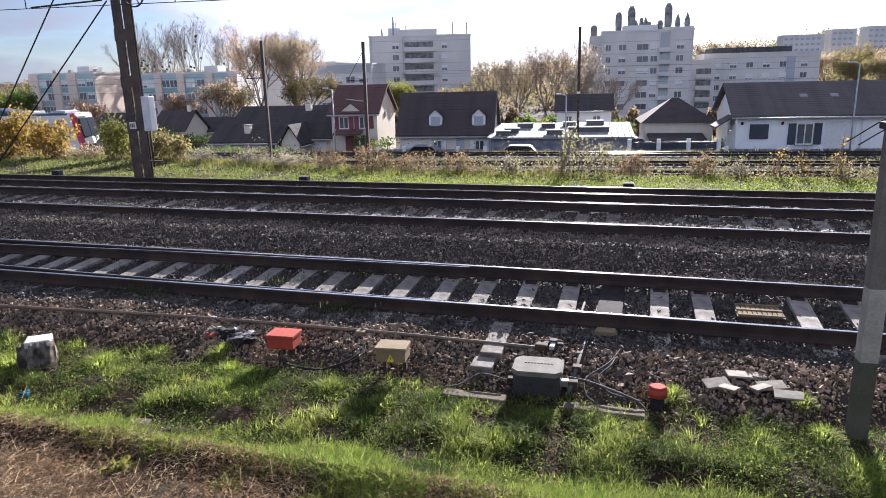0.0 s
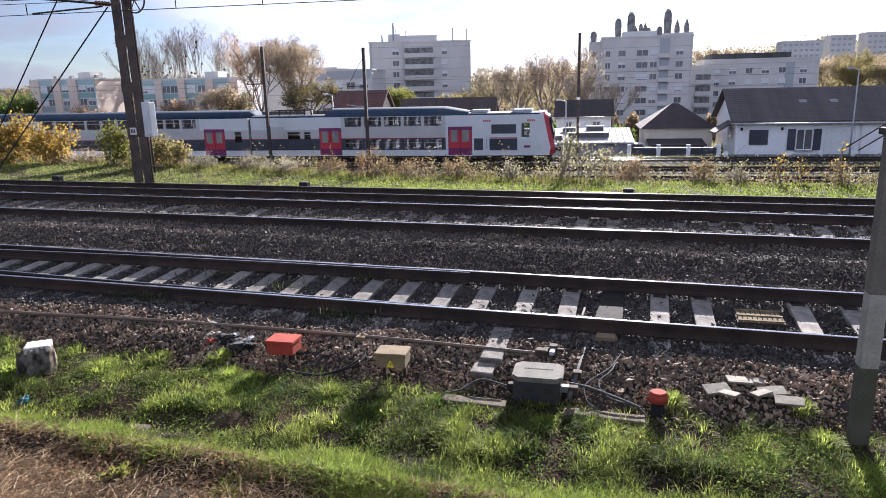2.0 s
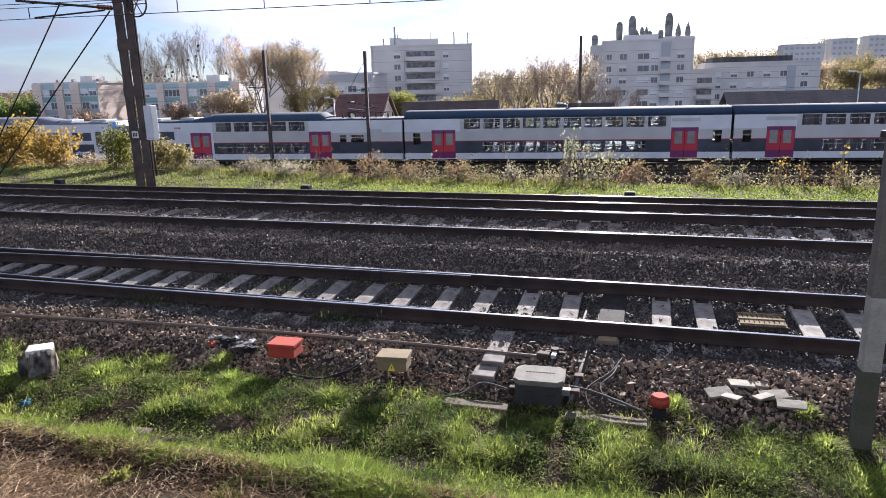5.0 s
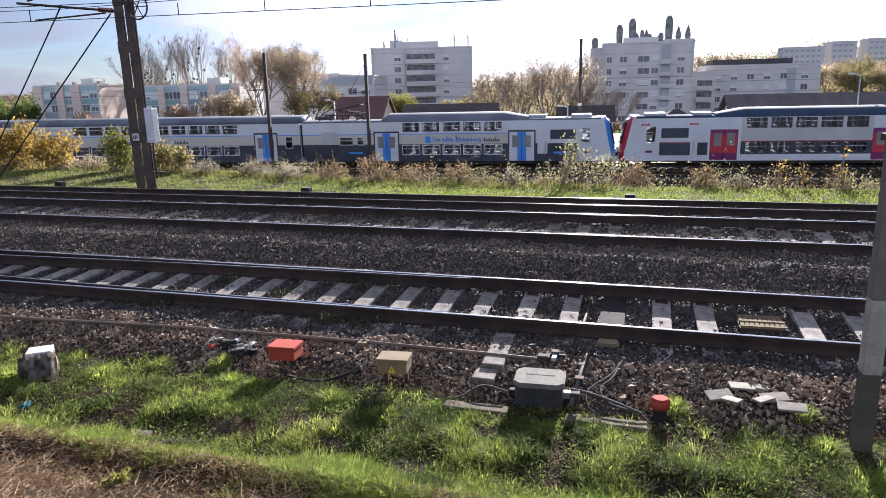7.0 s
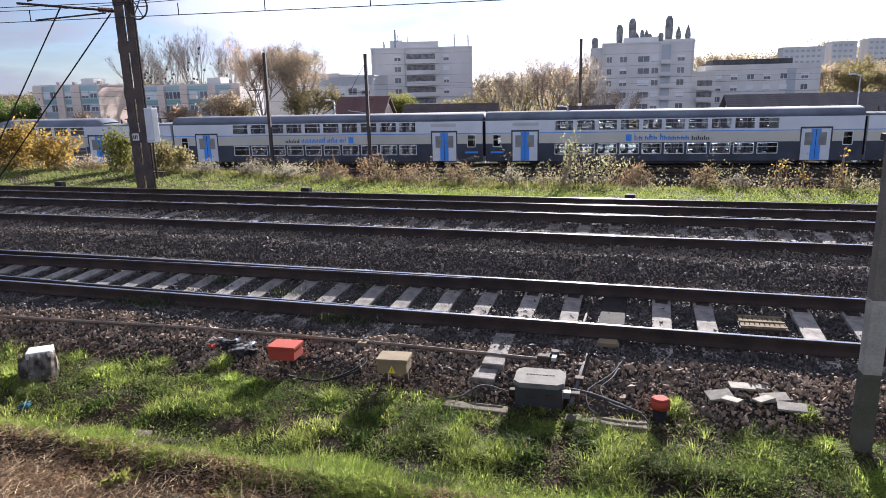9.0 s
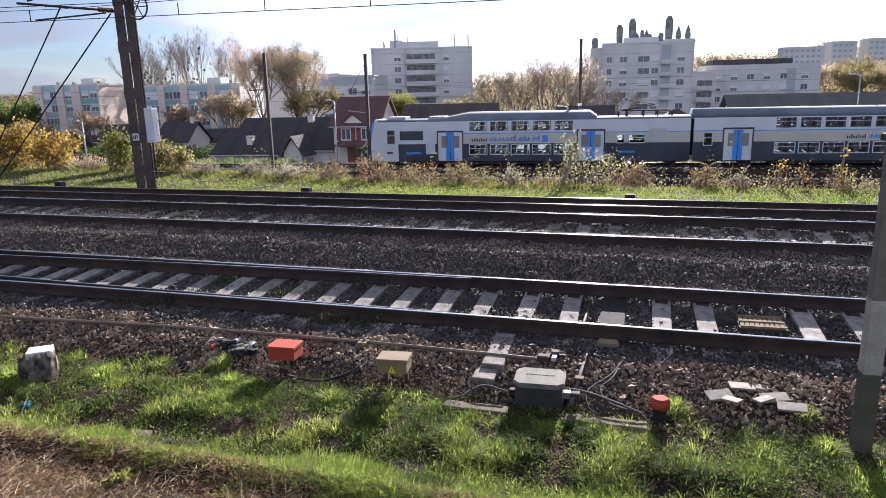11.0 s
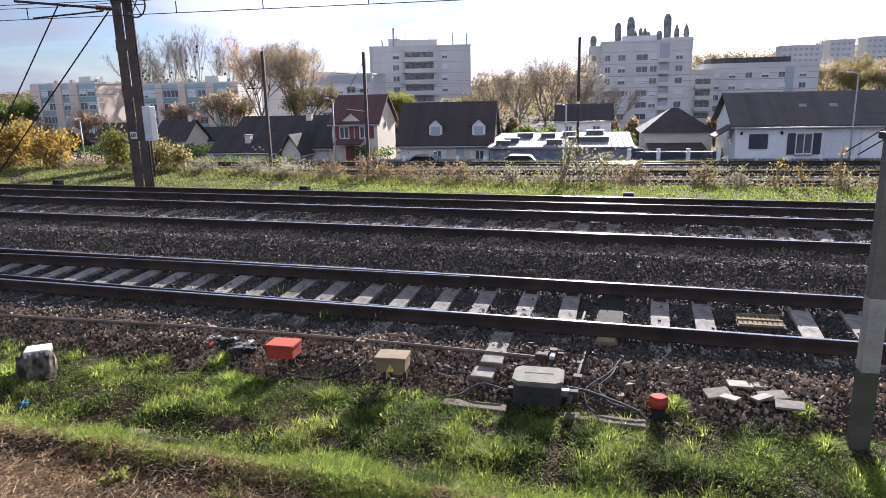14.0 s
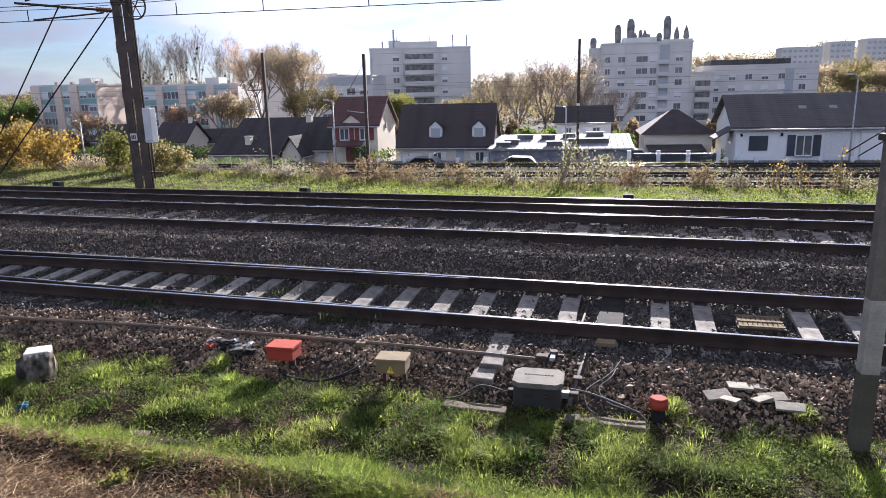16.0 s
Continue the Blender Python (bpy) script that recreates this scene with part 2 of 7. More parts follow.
WOOD = material("weathered_timber", (0.28, 0.252, 0.22), 0.9, (0.13, 0.115, 0.1), 5, 60, 0.7, each=0.45)
CONCRETE = material("concrete", (0.36, 0.34, 0.31), 0.9, (0.24, 0.22, 0.2), 3, 50, 0.35)
STEEL = material("dark_steel", (0.05, 0.043, 0.038), 0.85, (0.08, 0.055, 0.04), 4, 50, 0.25, metal=0.3)
GALV = material("galvanised_steel", (0.45, 0.46, 0.47), 0.5, (0.33, 0.34, 0.35), 5, 60, 0.15, metal=0.15)
WIRE = material("wire", (0.03, 0.03, 0.032), 0.95, bump=0)
BLACK = material("black_rubber", (0.02, 0.02, 0.021), 0.9, bump=0.1)
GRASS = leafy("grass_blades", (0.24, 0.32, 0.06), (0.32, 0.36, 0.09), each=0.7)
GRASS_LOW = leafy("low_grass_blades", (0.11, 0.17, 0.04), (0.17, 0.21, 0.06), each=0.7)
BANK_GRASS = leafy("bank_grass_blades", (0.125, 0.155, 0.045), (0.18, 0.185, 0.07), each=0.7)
FRESH = leafy("fresh_weed_leaves", (0.12, 0.18, 0.04), (0.17, 0.21, 0.055), each=0.7)
DRY = leafy("dry_stems", (0.19, 0.135, 0.075), (0.11, 0.085, 0.045))
# ---- ground and tracks ----
CANT = math.tan(radians(4.0))
A_Y, A_Z = 8.46, 0.0       # nearest track: near rail head
B_Y, B_Z = 12.28, 0.35     # second track
C_Y, C_Z = 15.5, 0.36      # rusty third track, leaning the other way
C_CANT = -0.06
LOW = -2.9                 # rail head of the railway beyond the bank
EDGE = 20.1                # top edge of the bank


def smooth(a, b, v):
    t = np.clip((v - a) / (b - a), 0, 1)
    return t * t * (3 - 2 * t)


def ground_z(x, y):
    """Height of the bare ground, for arrays or numbers."""
    x, y = np.asarray(x, float), np.asarray(y, float)
    foot = 4.75 - 0.0 * x
    z = np.where(y < foot, -0.42 + 1.75 * smooth(0, 1, (foot - y) / 4.6), -0.42)
    z = z + 0.1 * np.exp(-((y - foot) / 0.22) ** 2) - 0.06 * np.exp(-((y - foot - 0.6) / 0.3) ** 2)
    z = np.where(y > 6.2, -0.42 + 0.12 * smooth(6.2, 10, y) + 0.36 * smooth(10.6, 15, y), z)
    edge = EDGE + np.clip(-x - 7, 0, 30) * 0.22
    z = np.where(y > edge, 0.06 - 3.25 * smooth(0, 9, y - edge), z)
    n = -x * math.sin(radians(TURN)) + y * math.cos(radians(TURN))
    z = z - 1.1 * smooth(57, 63, n) - 4.0 * smooth(75, 125, n)
    s = x * math.cos(radians(TURN)) + y * math.sin(radians(TURN))
    rise = 14 + 20 * smooth(-150, 260, s) + 3 * np.sin(s / 70.0) + 2 * np.sin(s / 31.0 + 1)
    return z + rise * smooth(230, 620, n)


def ground():
    xs = np.unique(np.concatenate([np.linspace(-1800, -200, 17), np.linspace(-200, -30, 35), np.linspace(-30, -13, 58), np.linspace(-13, 5.5, 186), np.linspace(5.5, 30, 60), np.linspace(30, 300, 50), np.linspace(300, 1800, 16)]))
    ys = np.unique(np.concatenate([np.linspace(-60, -2, 12), np.linspace(-2, 2, 20), np.linspace(2, 7.5, 90), np.linspace(7.5, 35, 140), np.linspace(35, 140, 90), np.linspace(140, 700, 60), np.linspace(700, 3500, 12)]))
    gx, gy = np.meshgrid(xs, ys)
    gz = ground_z(gx, gy)
    rng = np.random.default_rng(3)
    bumpy = np.array([noise.fractal((a * 1.7, b * 1.7, 0.3), 0.9, 2.1, 4) for a, b in zip(gx.ravel(), gy.ravel())]).reshape(gx.shape)
    gz = gz + bumpy * np.where(gy < 7, 0.05, np.where(gy < 36, 0.03, 0.1)) + rng.normal(0, 0.008, gx.shape)
    v = np.stack([gx, gy, gz], -1).reshape(-1, 3)
    w, h = len(xs), len(ys)
    i = (np.arange(h - 1)[:, None] * w + np.arange(w - 1)[None]).ravel()
    f = np.stack([i, i + 1, i + w + 1, i + w], 1)
    me = quick_mesh("ground", v, f, SOIL)
    me.polygons.foreach_set("use_smooth", np.ones(len(f), bool))
    tagged(new("ground", me), "grassy trackside bank and soil reaching the hills", "ground", kind="structure")


ground()


def rail_profile():
    """One half and the other: foot, web and head of a flat-bottom rail, head top at 0."""
    h = [(0.07, -0.172), (0.07, -0.16), (0.02, -0.145), (0.009, -0.125), (0.009, -0.05), (0.034, -0.04), (0.036, -0.014), (0.033, -0.0075), (0.028, -0.0046), (0.022, -0.0028), (0.015, -0.0013), (0.008, -0.0004), (0.002, 0.0)]
    return h + [(-a, b) for a, b in reversed(h)]


def rail(parent, x0, x1, y, z, top, name="rail"):
    bm = bmesh.new()
    prism(bm, [(y + a, z + b) for a, b in rail_profile()], x0, x1, axis="x")
    fixed(bm)
    for f in bm.faces:
        if f.normal.z > 0.9 and f.calc_center_median().z > z - 0.02:
            f.material_index, f.smooth = 1, True
    return part(name, bm, [RAIL_SIDE, top], parent)


def sleeper_mesh(length, width=0.25, depth=0.14):
    bm = bmesh.new()
    box(bm, -width / 2, width / 2, -length / 2, length / 2, -depth, 0, bevel=0.012)
    for y in (-0.75, 0.75):
        box(bm, -0.085, 0.085, y - 0.16, y + 0.16, 0, 0.012, mat=1)
        for k in (-0.1, 0.1):
            tube(bm, (0.05 * (1 if k > 0 else -1), y + k, 0.01), (0.05 * (1 if k > 0 else -1), y + k, 0.05), 0.018, sides=6, mat=1)
    return mesh_of(bm, "sleeper")


def track(name, label, y, z, cant, x0, x1, top, pitch, start, length=2.6, skip=()):
    t = thing(name, pose(0, 0, 0), label, "railway track", kind="structure")
    rail(t, x0, x1, y, z, top)
    rail(t, x0, x1, y + 1.5, z + 1.5 * cant, top)
    me = sleeper_mesh(length)
    me.materials.append(WOOD)
    me.materials.append(RAIL_SIDE)
    x, k = start, 0
    rng = random.Random(5)
    while x < x1:
        if x > x0 and k not in skip:
            yc = y + 0.75
            part("sleeper", me, None, t, m=pose(x + rng.uniform(-.03, .03), yc + rng.uniform(-.03, .03), z + 0.75 * cant - 0.185, math.degrees(math.atan(cant)), 0, rng.uniform(-1.5, 1.5)))
        x += pitch
        k += 1
    return t


track_a = track("railway_track", "turnout track with bright worn rails on grey timber sleepers", A_Y, A_Z, CANT, -70, 45, RAIL_TOP, 0.612, -36.52, skip=(59, 62))
track_b = track("railway_track", "track with bright worn rails on timber sleepers", B_Y, B_Z, CANT, -90, 60, RAIL_TOP, 0.6, -45.0)
track_c = track("railway_track", "little used rusty track on buried sleepers", C_Y, C_Z, C_CANT, -110, 70, DULL_TOP, 0.6, -40.0)


def bed_z(y):
    """Top of the ballast across the three tracks."""
    pts_y = [6.55, 7.25, 7.9, 8.5, 9.96, 10.5, 10.75, 11.55, 11.9, 13.8, 14.5, 14.9, 17.3, 17.8]
    pts_z = [-0.46, -0.27, -0.185, -0.2, -0.12, -0.09, -0.1, 0.15, 0.17, 0.285, 0.29, 0.2, 0.12, 0.0]
    return np.interp(y, pts_y, pts_z)


def ballast():
    ys = np.unique(np.concatenate([np.linspace(6.55, 12.5, 100), np.linspace(12.5, 17.8, 60)]))
    xs = np.unique(np.concatenate([np.linspace(-110, -22, 70), np.linspace(-22, 5, 260), np.linspace(5, 70, 60)]))
    gx, gy = np.meshgrid(xs, ys)
    lumps = np.array([noise.fractal((a * 5, b * 5, 1.3), 0.8, 2.1, 4) for a, b in zip(gx.ravel(), gy.ravel())]).reshape(gx.shape)
    slow = np.array([noise.noise((a * 0.8, b * 0.8, 4.3)) for a, b in zip(gx.ravel(), gy.ravel())]).reshape(gx.shape)
    gz = bed_z(gy) + lumps * 0.018 + slow * 0.03 - 0.02
    w, h = len(xs), len(ys)
    i = (np.arange(h - 1)[:, None] * w + np.arange(w - 1)[None]).ravel()
    me = quick_mesh("ballast_bed", np.stack([gx, gy, gz], -1).reshape(-1, 3), np.stack([i, i + 1, i + w + 1, i + w], 1), BALLAST_BED)
    tagged(new("ballast_bed", me), "dark crushed-stone bed under the tracks", "ballast", kind="structure")
    # loose stones
    rng = np.random.default_rng(11)
    spots = []
    for x0, x1, y0, y1, per in ((-12, 4.2, 6.6, 10.7, 1050), (-17, 6, 10.6, 12.2, 720), (-21, 8, 12.2, 14.6, 330), (-26, 9, 14.6, 17.8, 130), (-24, -12, 7, 10.7, 220)):
        k = int((x1 - x0) * (y1 - y0) * per)
        spots.append(np.stack([rng.uniform(x0, x1, k), rng.uniform(y0, y1, k)], 1))
    p = np.concatenate(spots)
    # thinner towards the grass
    keep = rng.uniform(0, 1, len(p)) < smooth(6.4, 7.2, p[:, 1] + 0.25 * np.sin(p[:, 0] * 2.1) + 0.2 * np.sin(p[:, 0] * 5.3))
    p = p[keep]
    slow = np.array([noise.noise((a * 0.8, b * 0.8, 4.3)) for a, b in p])
    z = bed_z(p[:, 1]) + slow * 0.03 + rng.uniform(-0.015, 0.012, len(p))
    size = (0.015 + rng.gamma(2.0, 0.007, len(p)))[:, None] * rng.uniform(0.5, 1.35, (len(p), 3))
    front = p[:, 1] + 0.2 * np.array([noise.noise((a * 1.5, b * 1.5, 2.2)) for a, b in p]) < 7.85
    for sel, mat, label in ((front, BALLAST, "loose brown crushed ballast stones"), (~front & (p[:, 1] < 10.6), BALLAST_DARK, "dark oily crushed stones between the rails"), (p[:, 1] >= 10.6, BALLAST_GREY, "dusty grey-brown crushed stones of the further tracks")):
        v, f = scatter(*(PEBBLE if label[0] == "d" else (ROCK, ROCK_F)), np.column_stack([p, z])[sel], size[sel], turns(rng, int(sel.sum())), 0.17, rng)
        tagged(new("ballast_stones", quick_mesh("ballast_stones", v, f, mat)), label, "ballast", kind="stuff")


ballast()

# the lower railway beyond the bank
def low_track(n, label, bright):
    t = thing("railway_track", far_pose(0, n, LOW), label, "railway track", kind="structure")
    for y in (-0.75, 0.75):
        rail(t, -180, 140, y, 0, bright)
    bm = bmesh.new()
    prism(bm, [(-2.1, -0.42), (-1.5, -0.24), (1.5, -0.24), (2.1, -0.42)], -180, 140, axis="x")
    part("ballast_bed", fixed(bm), BALLAST_BED, t)
    me = sleeper_mesh(2.5)
    me.materials.append(CONCRETE)
    me.materials.append(RAIL_SIDE)
    for k in range(110):
        part("sleeper", me, None, t, m=pose(-42 + k * 0.6, 0, -0.185))
    return t


TRAIN_N = 54.2
low_track(TRAIN_N, "far main line track with worn rails", DULL_TOP)
low_track(48.3, "far main line track with rusty rails", RAIL_SIDE)
low_track(43.3, "far siding track with rusty rails", RAIL_SIDE)
# ---- double-deck trains ----
WHITE = material("train_white", (0.64, 0.65, 0.65), 0.4, (0.57, 0.58, 0.59), 0.6, 20, 0.04, mix=0.12)
PALE = material("train_grey", (0.5, 0.49, 0.46), 0.4, (0.44, 0.43, 0.41), 0.6, 20, 0.04, mix=0.12)
CREAM = material("train_cream", (0.56, 0.52, 0.42), 0.4, (0.5, 0.47, 0.38), 0.6, 20, 0.04, mix=0.12)
ANTHRACITE = material("train_anthracite", (0.05, 0.055, 0.075), 0.5, (0.025, 0.03, 0.04), 0.6, 20, 0.04, mix=0.15)
NAVY = material("train_navy_roof", (0.03, 0.055, 0.095), 0.86, (0.045, 0.065, 0.09), 0.5, 20, 0.05, mix=0.2)
ROOF_GREY = material("train_grey_roof", (0.17, 0.19, 0.22), 0.86, (0.12, 0.13, 0.16), 0.5, 20, 0.05, mix=0.2)
CARMINE = material("train_carmine", (0.5, 0.03, 0.045), 0.4, (0.4, 0.025, 0.05), 0.6, 20, 0.03, mix=0.1)
PLUM = material("train_plum", (0.19, 0.02, 0.1), 0.4, (0.15, 0.02, 0.09), 0.6, 20, 0.03, mix=0.1)
SKYBLUE = material("train_blue", (0.06, 0.28, 0.75), 0.4, (0.05, 0.23, 0.65), 0.6, 20, 0.03, mix=0.1)
UNDER = material("underframe", (0.03, 0.027, 0.025), 0.8, (0.05, 0.04, 0.033), 3, 30, 0.3)
SEAT = material("seat_cloth", (0.3, 0.28, 0.36), 0.9, bump=0.1)
LINING = material("cabin_lining", (0.75, 0.75, 0.72), 0.7, bump=0.05)
PANE = glass("train_glass", (0.8, 0.83, 0.84))
# opaque panes: light coming through the glass is put into the grey
DOOR_PANE = material("opaque_door_glass", (0.2, 0.2, 0.19), 0.1, (0.3, 0.3, 0.28), 1.0, 3, bump=0, mix=0.3)
DARK_PANE = material("dark_glass", (0.02, 0.022, 0.026), 0.08, bump=0, mix=0.1)
WING = 1.38  # half width of a car
SILL, TOP = 0.38, 3.47


def pierced(bm, x0, x1, y, zones, holes, thick):
    """A side wall with real openings. zones: (z0, z1, material) from the bottom up; holes: (x0, x1, z0, z1)."""
    xs = sorted({x0, x1, *[v for h in holes for v in h[:2]], *[v for q in zones for v in q[3:]]})
    zs = sorted({*[v for q in zones for v in q[:2]], *[v for h in holes for v in h[2:]]})
    for a, b in zip(xs, xs[1:]):
        for c, d in zip(zs, zs[1:]):
            mx, mz = (a + b) / 2, (c + d) / 2
            if any(h[0] < mx < h[1] and h[2] < mz < h[3] for h in holes):
                continue
            mat = 0
            for q in zones:
                if q[0] < mz < q[1] and (len(q) < 4 or q[3] < mx < q[4]):
                    mat = q[2]
            box(bm, a, b, y - thick, y + thick, c, d, mat=mat)
    return bm


def roof_shape(z0, z1):
    pts = []
    for i in range(13):
        a = math.pi * i / 12
        pts.append((-math.cos(a) * (WING + 0.02) if i not in (0, 12) else -math.cos(a) * (WING + 0.02), z0 + (z1 - z0) * math.sin(a) ** 0.62))
    return pts


def bogie(parent, x):
    bm = bmesh.new()
    for y in (-1.02, 1.02):
        box(bm, x - 1.7, x + 1.7, y - 0.09, y + 0.09, 0.42, 0.66, bevel=0.03)
        for k in (-1.25, 1.25):
            box(bm, x + k - 0.17, x + k + 0.17, y - 0.14, y + 0.14, 0.3, 0.62, bevel=0.03)
        tube(bm, (x, y - 0.1, 0.45), (x, y - 0.1, 0.8), 0.16, sides=10)
    box(bm, x - 0.25, x + 0.25, -1.0, 1.0, 0.4, 0.7)
    part("bogie", bm, UNDER, parent)
    for k in (-1.25, 1.25):
        bm = bmesh.new()
        for y in (-0.75, 0.75):
            tube(bm, (x + k, y - 0.07, 0.46), (x + k, y + 0.07, 0.46), 0.46, sides=20)
        tube(bm, (x + k, -0.75, 0.46), (x + k, 0.75, 0.46), 0.09)
        part("wheelset", bm, STEEL, parent)


def sliding_door(parent, x, red, side):
    y = side * (WING + 0.012)
    d = solid(x, x + 1.9, y - 0.02, y + 0.02, 0.42, 2.62, 0.01)
    bm = bmesh.new()
    bm.from_mesh(mesh_of(d, "door"))
    door = part("door", bm, PLUM if red else WHITE, parent, "plum and red double door" if red else "white double door with blue stripe")
    yo = y + side * 0.024
    if red:
        bm = bmesh.new()
        box(bm, x + 0.06, x + 1.84, yo - 0.006, yo + 0.006, 0.95, 2.3)
        part("door_panel", bm, CARMINE, door)
    else:
        for a, b, c, e in ((-0.1, 0, 0.42, 2.72), (1.9, 2.0, 0.42, 2.72), (-0.1, 2.0, 2.62, 2.75)):
            part("door_surround", solid(x + a, x + b, y - 0.03, y + 0.03, c, e), ANTHRACITE, door)
        part("door_stripe", solid(x + 0.62, x + 1.28, yo - 0.006, yo + 0.006, 0.44, 2.6), SKYBLUE, door)
    for a in (0.22, 1.12):
        part("door_window", solid(x + a, x + a + 0.52, yo - 0.012, yo + 0.012, 1.45, 2.35, 0.004), DOOR_PANE, door)
    part("door_gap", solid(x + 0.935, x + 0.965, yo - 0.016, yo + 0.016, 0.44, 2.6), BLACK, door)


def window(parent, x0, x1, z0, z1, side, framed):
    y = side * WING
    w = part("window", solid(x0 + 0.02, x1 - 0.02, y - 0.008, y + 0.008, z0 + 0.02, z1 - 0.02), PANE, parent)
    if framed:
        bm = bmesh.new()
        yo0, yo1 = y + side * 0.0, y + side * 0.05
        lo, hi = min(yo0, yo1), max(yo0, yo1)
        for a, b, c, d in ((x0, x1, z0 - 0.035, z0 + 0.02), (x0, x1, z1 - 0.02, z1 + 0.035), (x0 - 0.03, x0 + 0.02, z0, z1), (x1 - 0.02, x1 + 0.03, z0, z1), (x0, x1, z0 + (z1 - z0) * 0.6, z0 + (z1 - z0) * 0.6 + 0.035)):
            box(bm, a, b, lo, hi, c, d)
        part("window_frame", bm, WHITE, w)
    else:
        part("window_frame", solid(x0, x1, y - 0.015, y + 0.015, z0 + (z1 - z0) * 0.62, z0 + (z1 - z0) * 0.62 + 0.035), PALE, w)


def lettering(parent, x, z, side, tall=0.5):
    """The operator's name, as plain bars and a square badge."""
    y = side * (WING + 0.032)
    y0, y1 = min(y, y + side * 0.006), max(y, y + side * 0.006)
    bm = bmesh.new()
    box(bm, x - 0.62, x - 0.2, y0, y1, z - 0.06, z + 0.44)
    cur = x
    rng = random.Random(4)
    for k in range(13):
        if k in (3, 6):
            cur += 0.14
        h = tall if k in (0, 6) else tall * rng.choice((0.62, 0.66, 0.9))
        w = 0.24 if k not in (0, 1) else 0.1
        box(bm, cur, cur + w * 0.38, y0, y1, z, z + h)
        box(bm, cur + w * 0.62, cur + w, y0, y1, z, z + h * 0.66)
        box(bm, cur, cur + w, y0, y1, z + h * 0.5, z + h * 0.66)
        cur += w + 0.06
    tagged(part("livery_badge", bm, SKYBLUE, parent), "blue operator lettering", kind="stuff")
    bm = bmesh.new()
    for k in range(9):
        box(bm, cur + 0.12 + k * 0.14, cur + 0.21 + k * 0.14, y0, y1, z, z + (0.2 if k % 3 else 0.3))
    tagged(part("livery_text", bm, ANTHRACITE, parent), kind="stuff")


def seats(parent, x0, x1, floor):
    bm = bmesh.new()
    x = x0 + 0.3
    while x < x1 - 0.6:
        for y0, y1 in ((-1.25, -0.3), (0.3, 1.25)):
            box(bm, x, x + 0.12, y0, y1, floor + 0.35, floor + 1.05, bevel=0.03)
            box(bm, x, x + 0.5, y0, y1, floor + 0.3, floor + 0.42)
        x += 0.85
    tagged(part("seats", bm, SEAT, parent), kind="stuff")


def car(length, red, cab):
    """A double-deck car from x = 0 (rear) to its length; the cab, if any, is at the far end."""
    if red:
        label = "white and grey double-deck train car with plum doors"
    else:
        label = "white, cream and anthracite double-deck train car with blue doors"
    if cab:
        label = label.replace("train car", "driving car")
    t = thing("train_car", pose(0, 0, 0), label, "train car", "cars of the passing train")
    mats = [WHITE, PALE if red else CREAM, ANTHRACITE, CARMINE if red else SKYBLUE]
    if cab:
        d0, d1 = 6.05, length - 8.35
        lo, hi = 8.15, length - 8.75
        nu, nl = 5, 5
        bodyend = length - 1.25
        if not red:
            d0, d1 = 6.25, length - 8.05
            lo, hi = 8.4, length - 8.5
    elif red:
        d0, d1 = 2.3, length - 4.2
        lo, hi = 4.45, length - 4.75
        nu, nl = 10, 8
        bodyend = length - 0.12
    else:
        d0, d1 = 2.2, length - 4.1
        lo, hi = 5.3, length - 5.5
        nu, nl = 10, 8
        bodyend = length - 0.12
    holes = []
    step = (hi - lo) / nu
    ups = [(lo + step * i + 0.12, lo + step * (i + 1) - 0.12, 2.68, 3.42) for i in range(nu)]
    if nl == nu:
        lows = [(a, b, 0.92, 1.66) for a, b, c, d in ups]
    else:
        s2 = (hi - lo - 2.9) / nl
        lows = [(lo + 1.45 + s2 * i + 0.12, lo + 1.45 + s2 * (i + 1) - 0.12, 0.92, 1.66) for i in range(nl)]
        if not red:
            lows = [(a, b, 0.92, 1.66) for a, b, c, d in ups]
    extra = []
    if cab:
        extra = [(3.3, 4.4, 1.72, 2.32), (4.75, 5.3, 1.72, 2.32), (length - 2.65, length - 2.0, 1.75, 2.85)]
    else:
        extra = [(0.7, 1.3, 1.5, 2.4), (length - 1.4, length - 0.8, 1.5, 2.4)]
    holes = ups + lows + extra
    if red:
        zones = [(SILL, 0.84, 0), (0.84, 1.74, 2), (1.74, 1.79, 3), (1.79, 2.62, 1), (2.62, TOP, 1)]
        ends = ((lo - 0.25, hi + 0.25),)
        zones += [(0.84, 1.74, 0, hi + 0.2, bodyend), (1.74, 1.79, 0, hi + 0.2, bodyend), (2.5, TOP, 0, 0.1, lo - 0.2), (2.5, TOP, 0, hi + 0.2, bodyend), (1.79, 2.62, 0, hi + 0.2, bodyend)] if cab else [(2.5, TOP, 0, 0.1, lo - 0.2), (2.5, TOP, 0, hi + 0.2, bodyend)]
    else:
        zones = [(SILL, 1.74, 2), (1.74, 2.5, 1), (2.5, 2.56, 3), (2.56, TOP, 0)]
        if cab:
            zones += [(SILL, 1.74, 0, length - 2.9, bodyend), (1.74, 2.56, 0, length - 6.2, bodyend)]
    for side in (-1, 1):
        bm = pierced(bmesh.new(), 0.12, bodyend, side * WING, zones, holes, 0.03)
        bmesh.ops.remove_doubles(bm, verts=bm.verts[:], dist=0.0005)
        part("side_wall", bm, mats, t)
    # ends, floors and roof
    part("end_wall", solid(0.12, 0.2, -WING, WING, SILL, TOP), WHITE, t)
    if not cab:
        part("end_wall", solid(bodyend - 0.08, bodyend, -WING, WING, SILL, TOP), WHITE, t)
    bm = bmesh.new()
    box(bm, 0.2, bodyend, -WING + 0.04, WING - 0.04, SILL, SILL + 0.12)
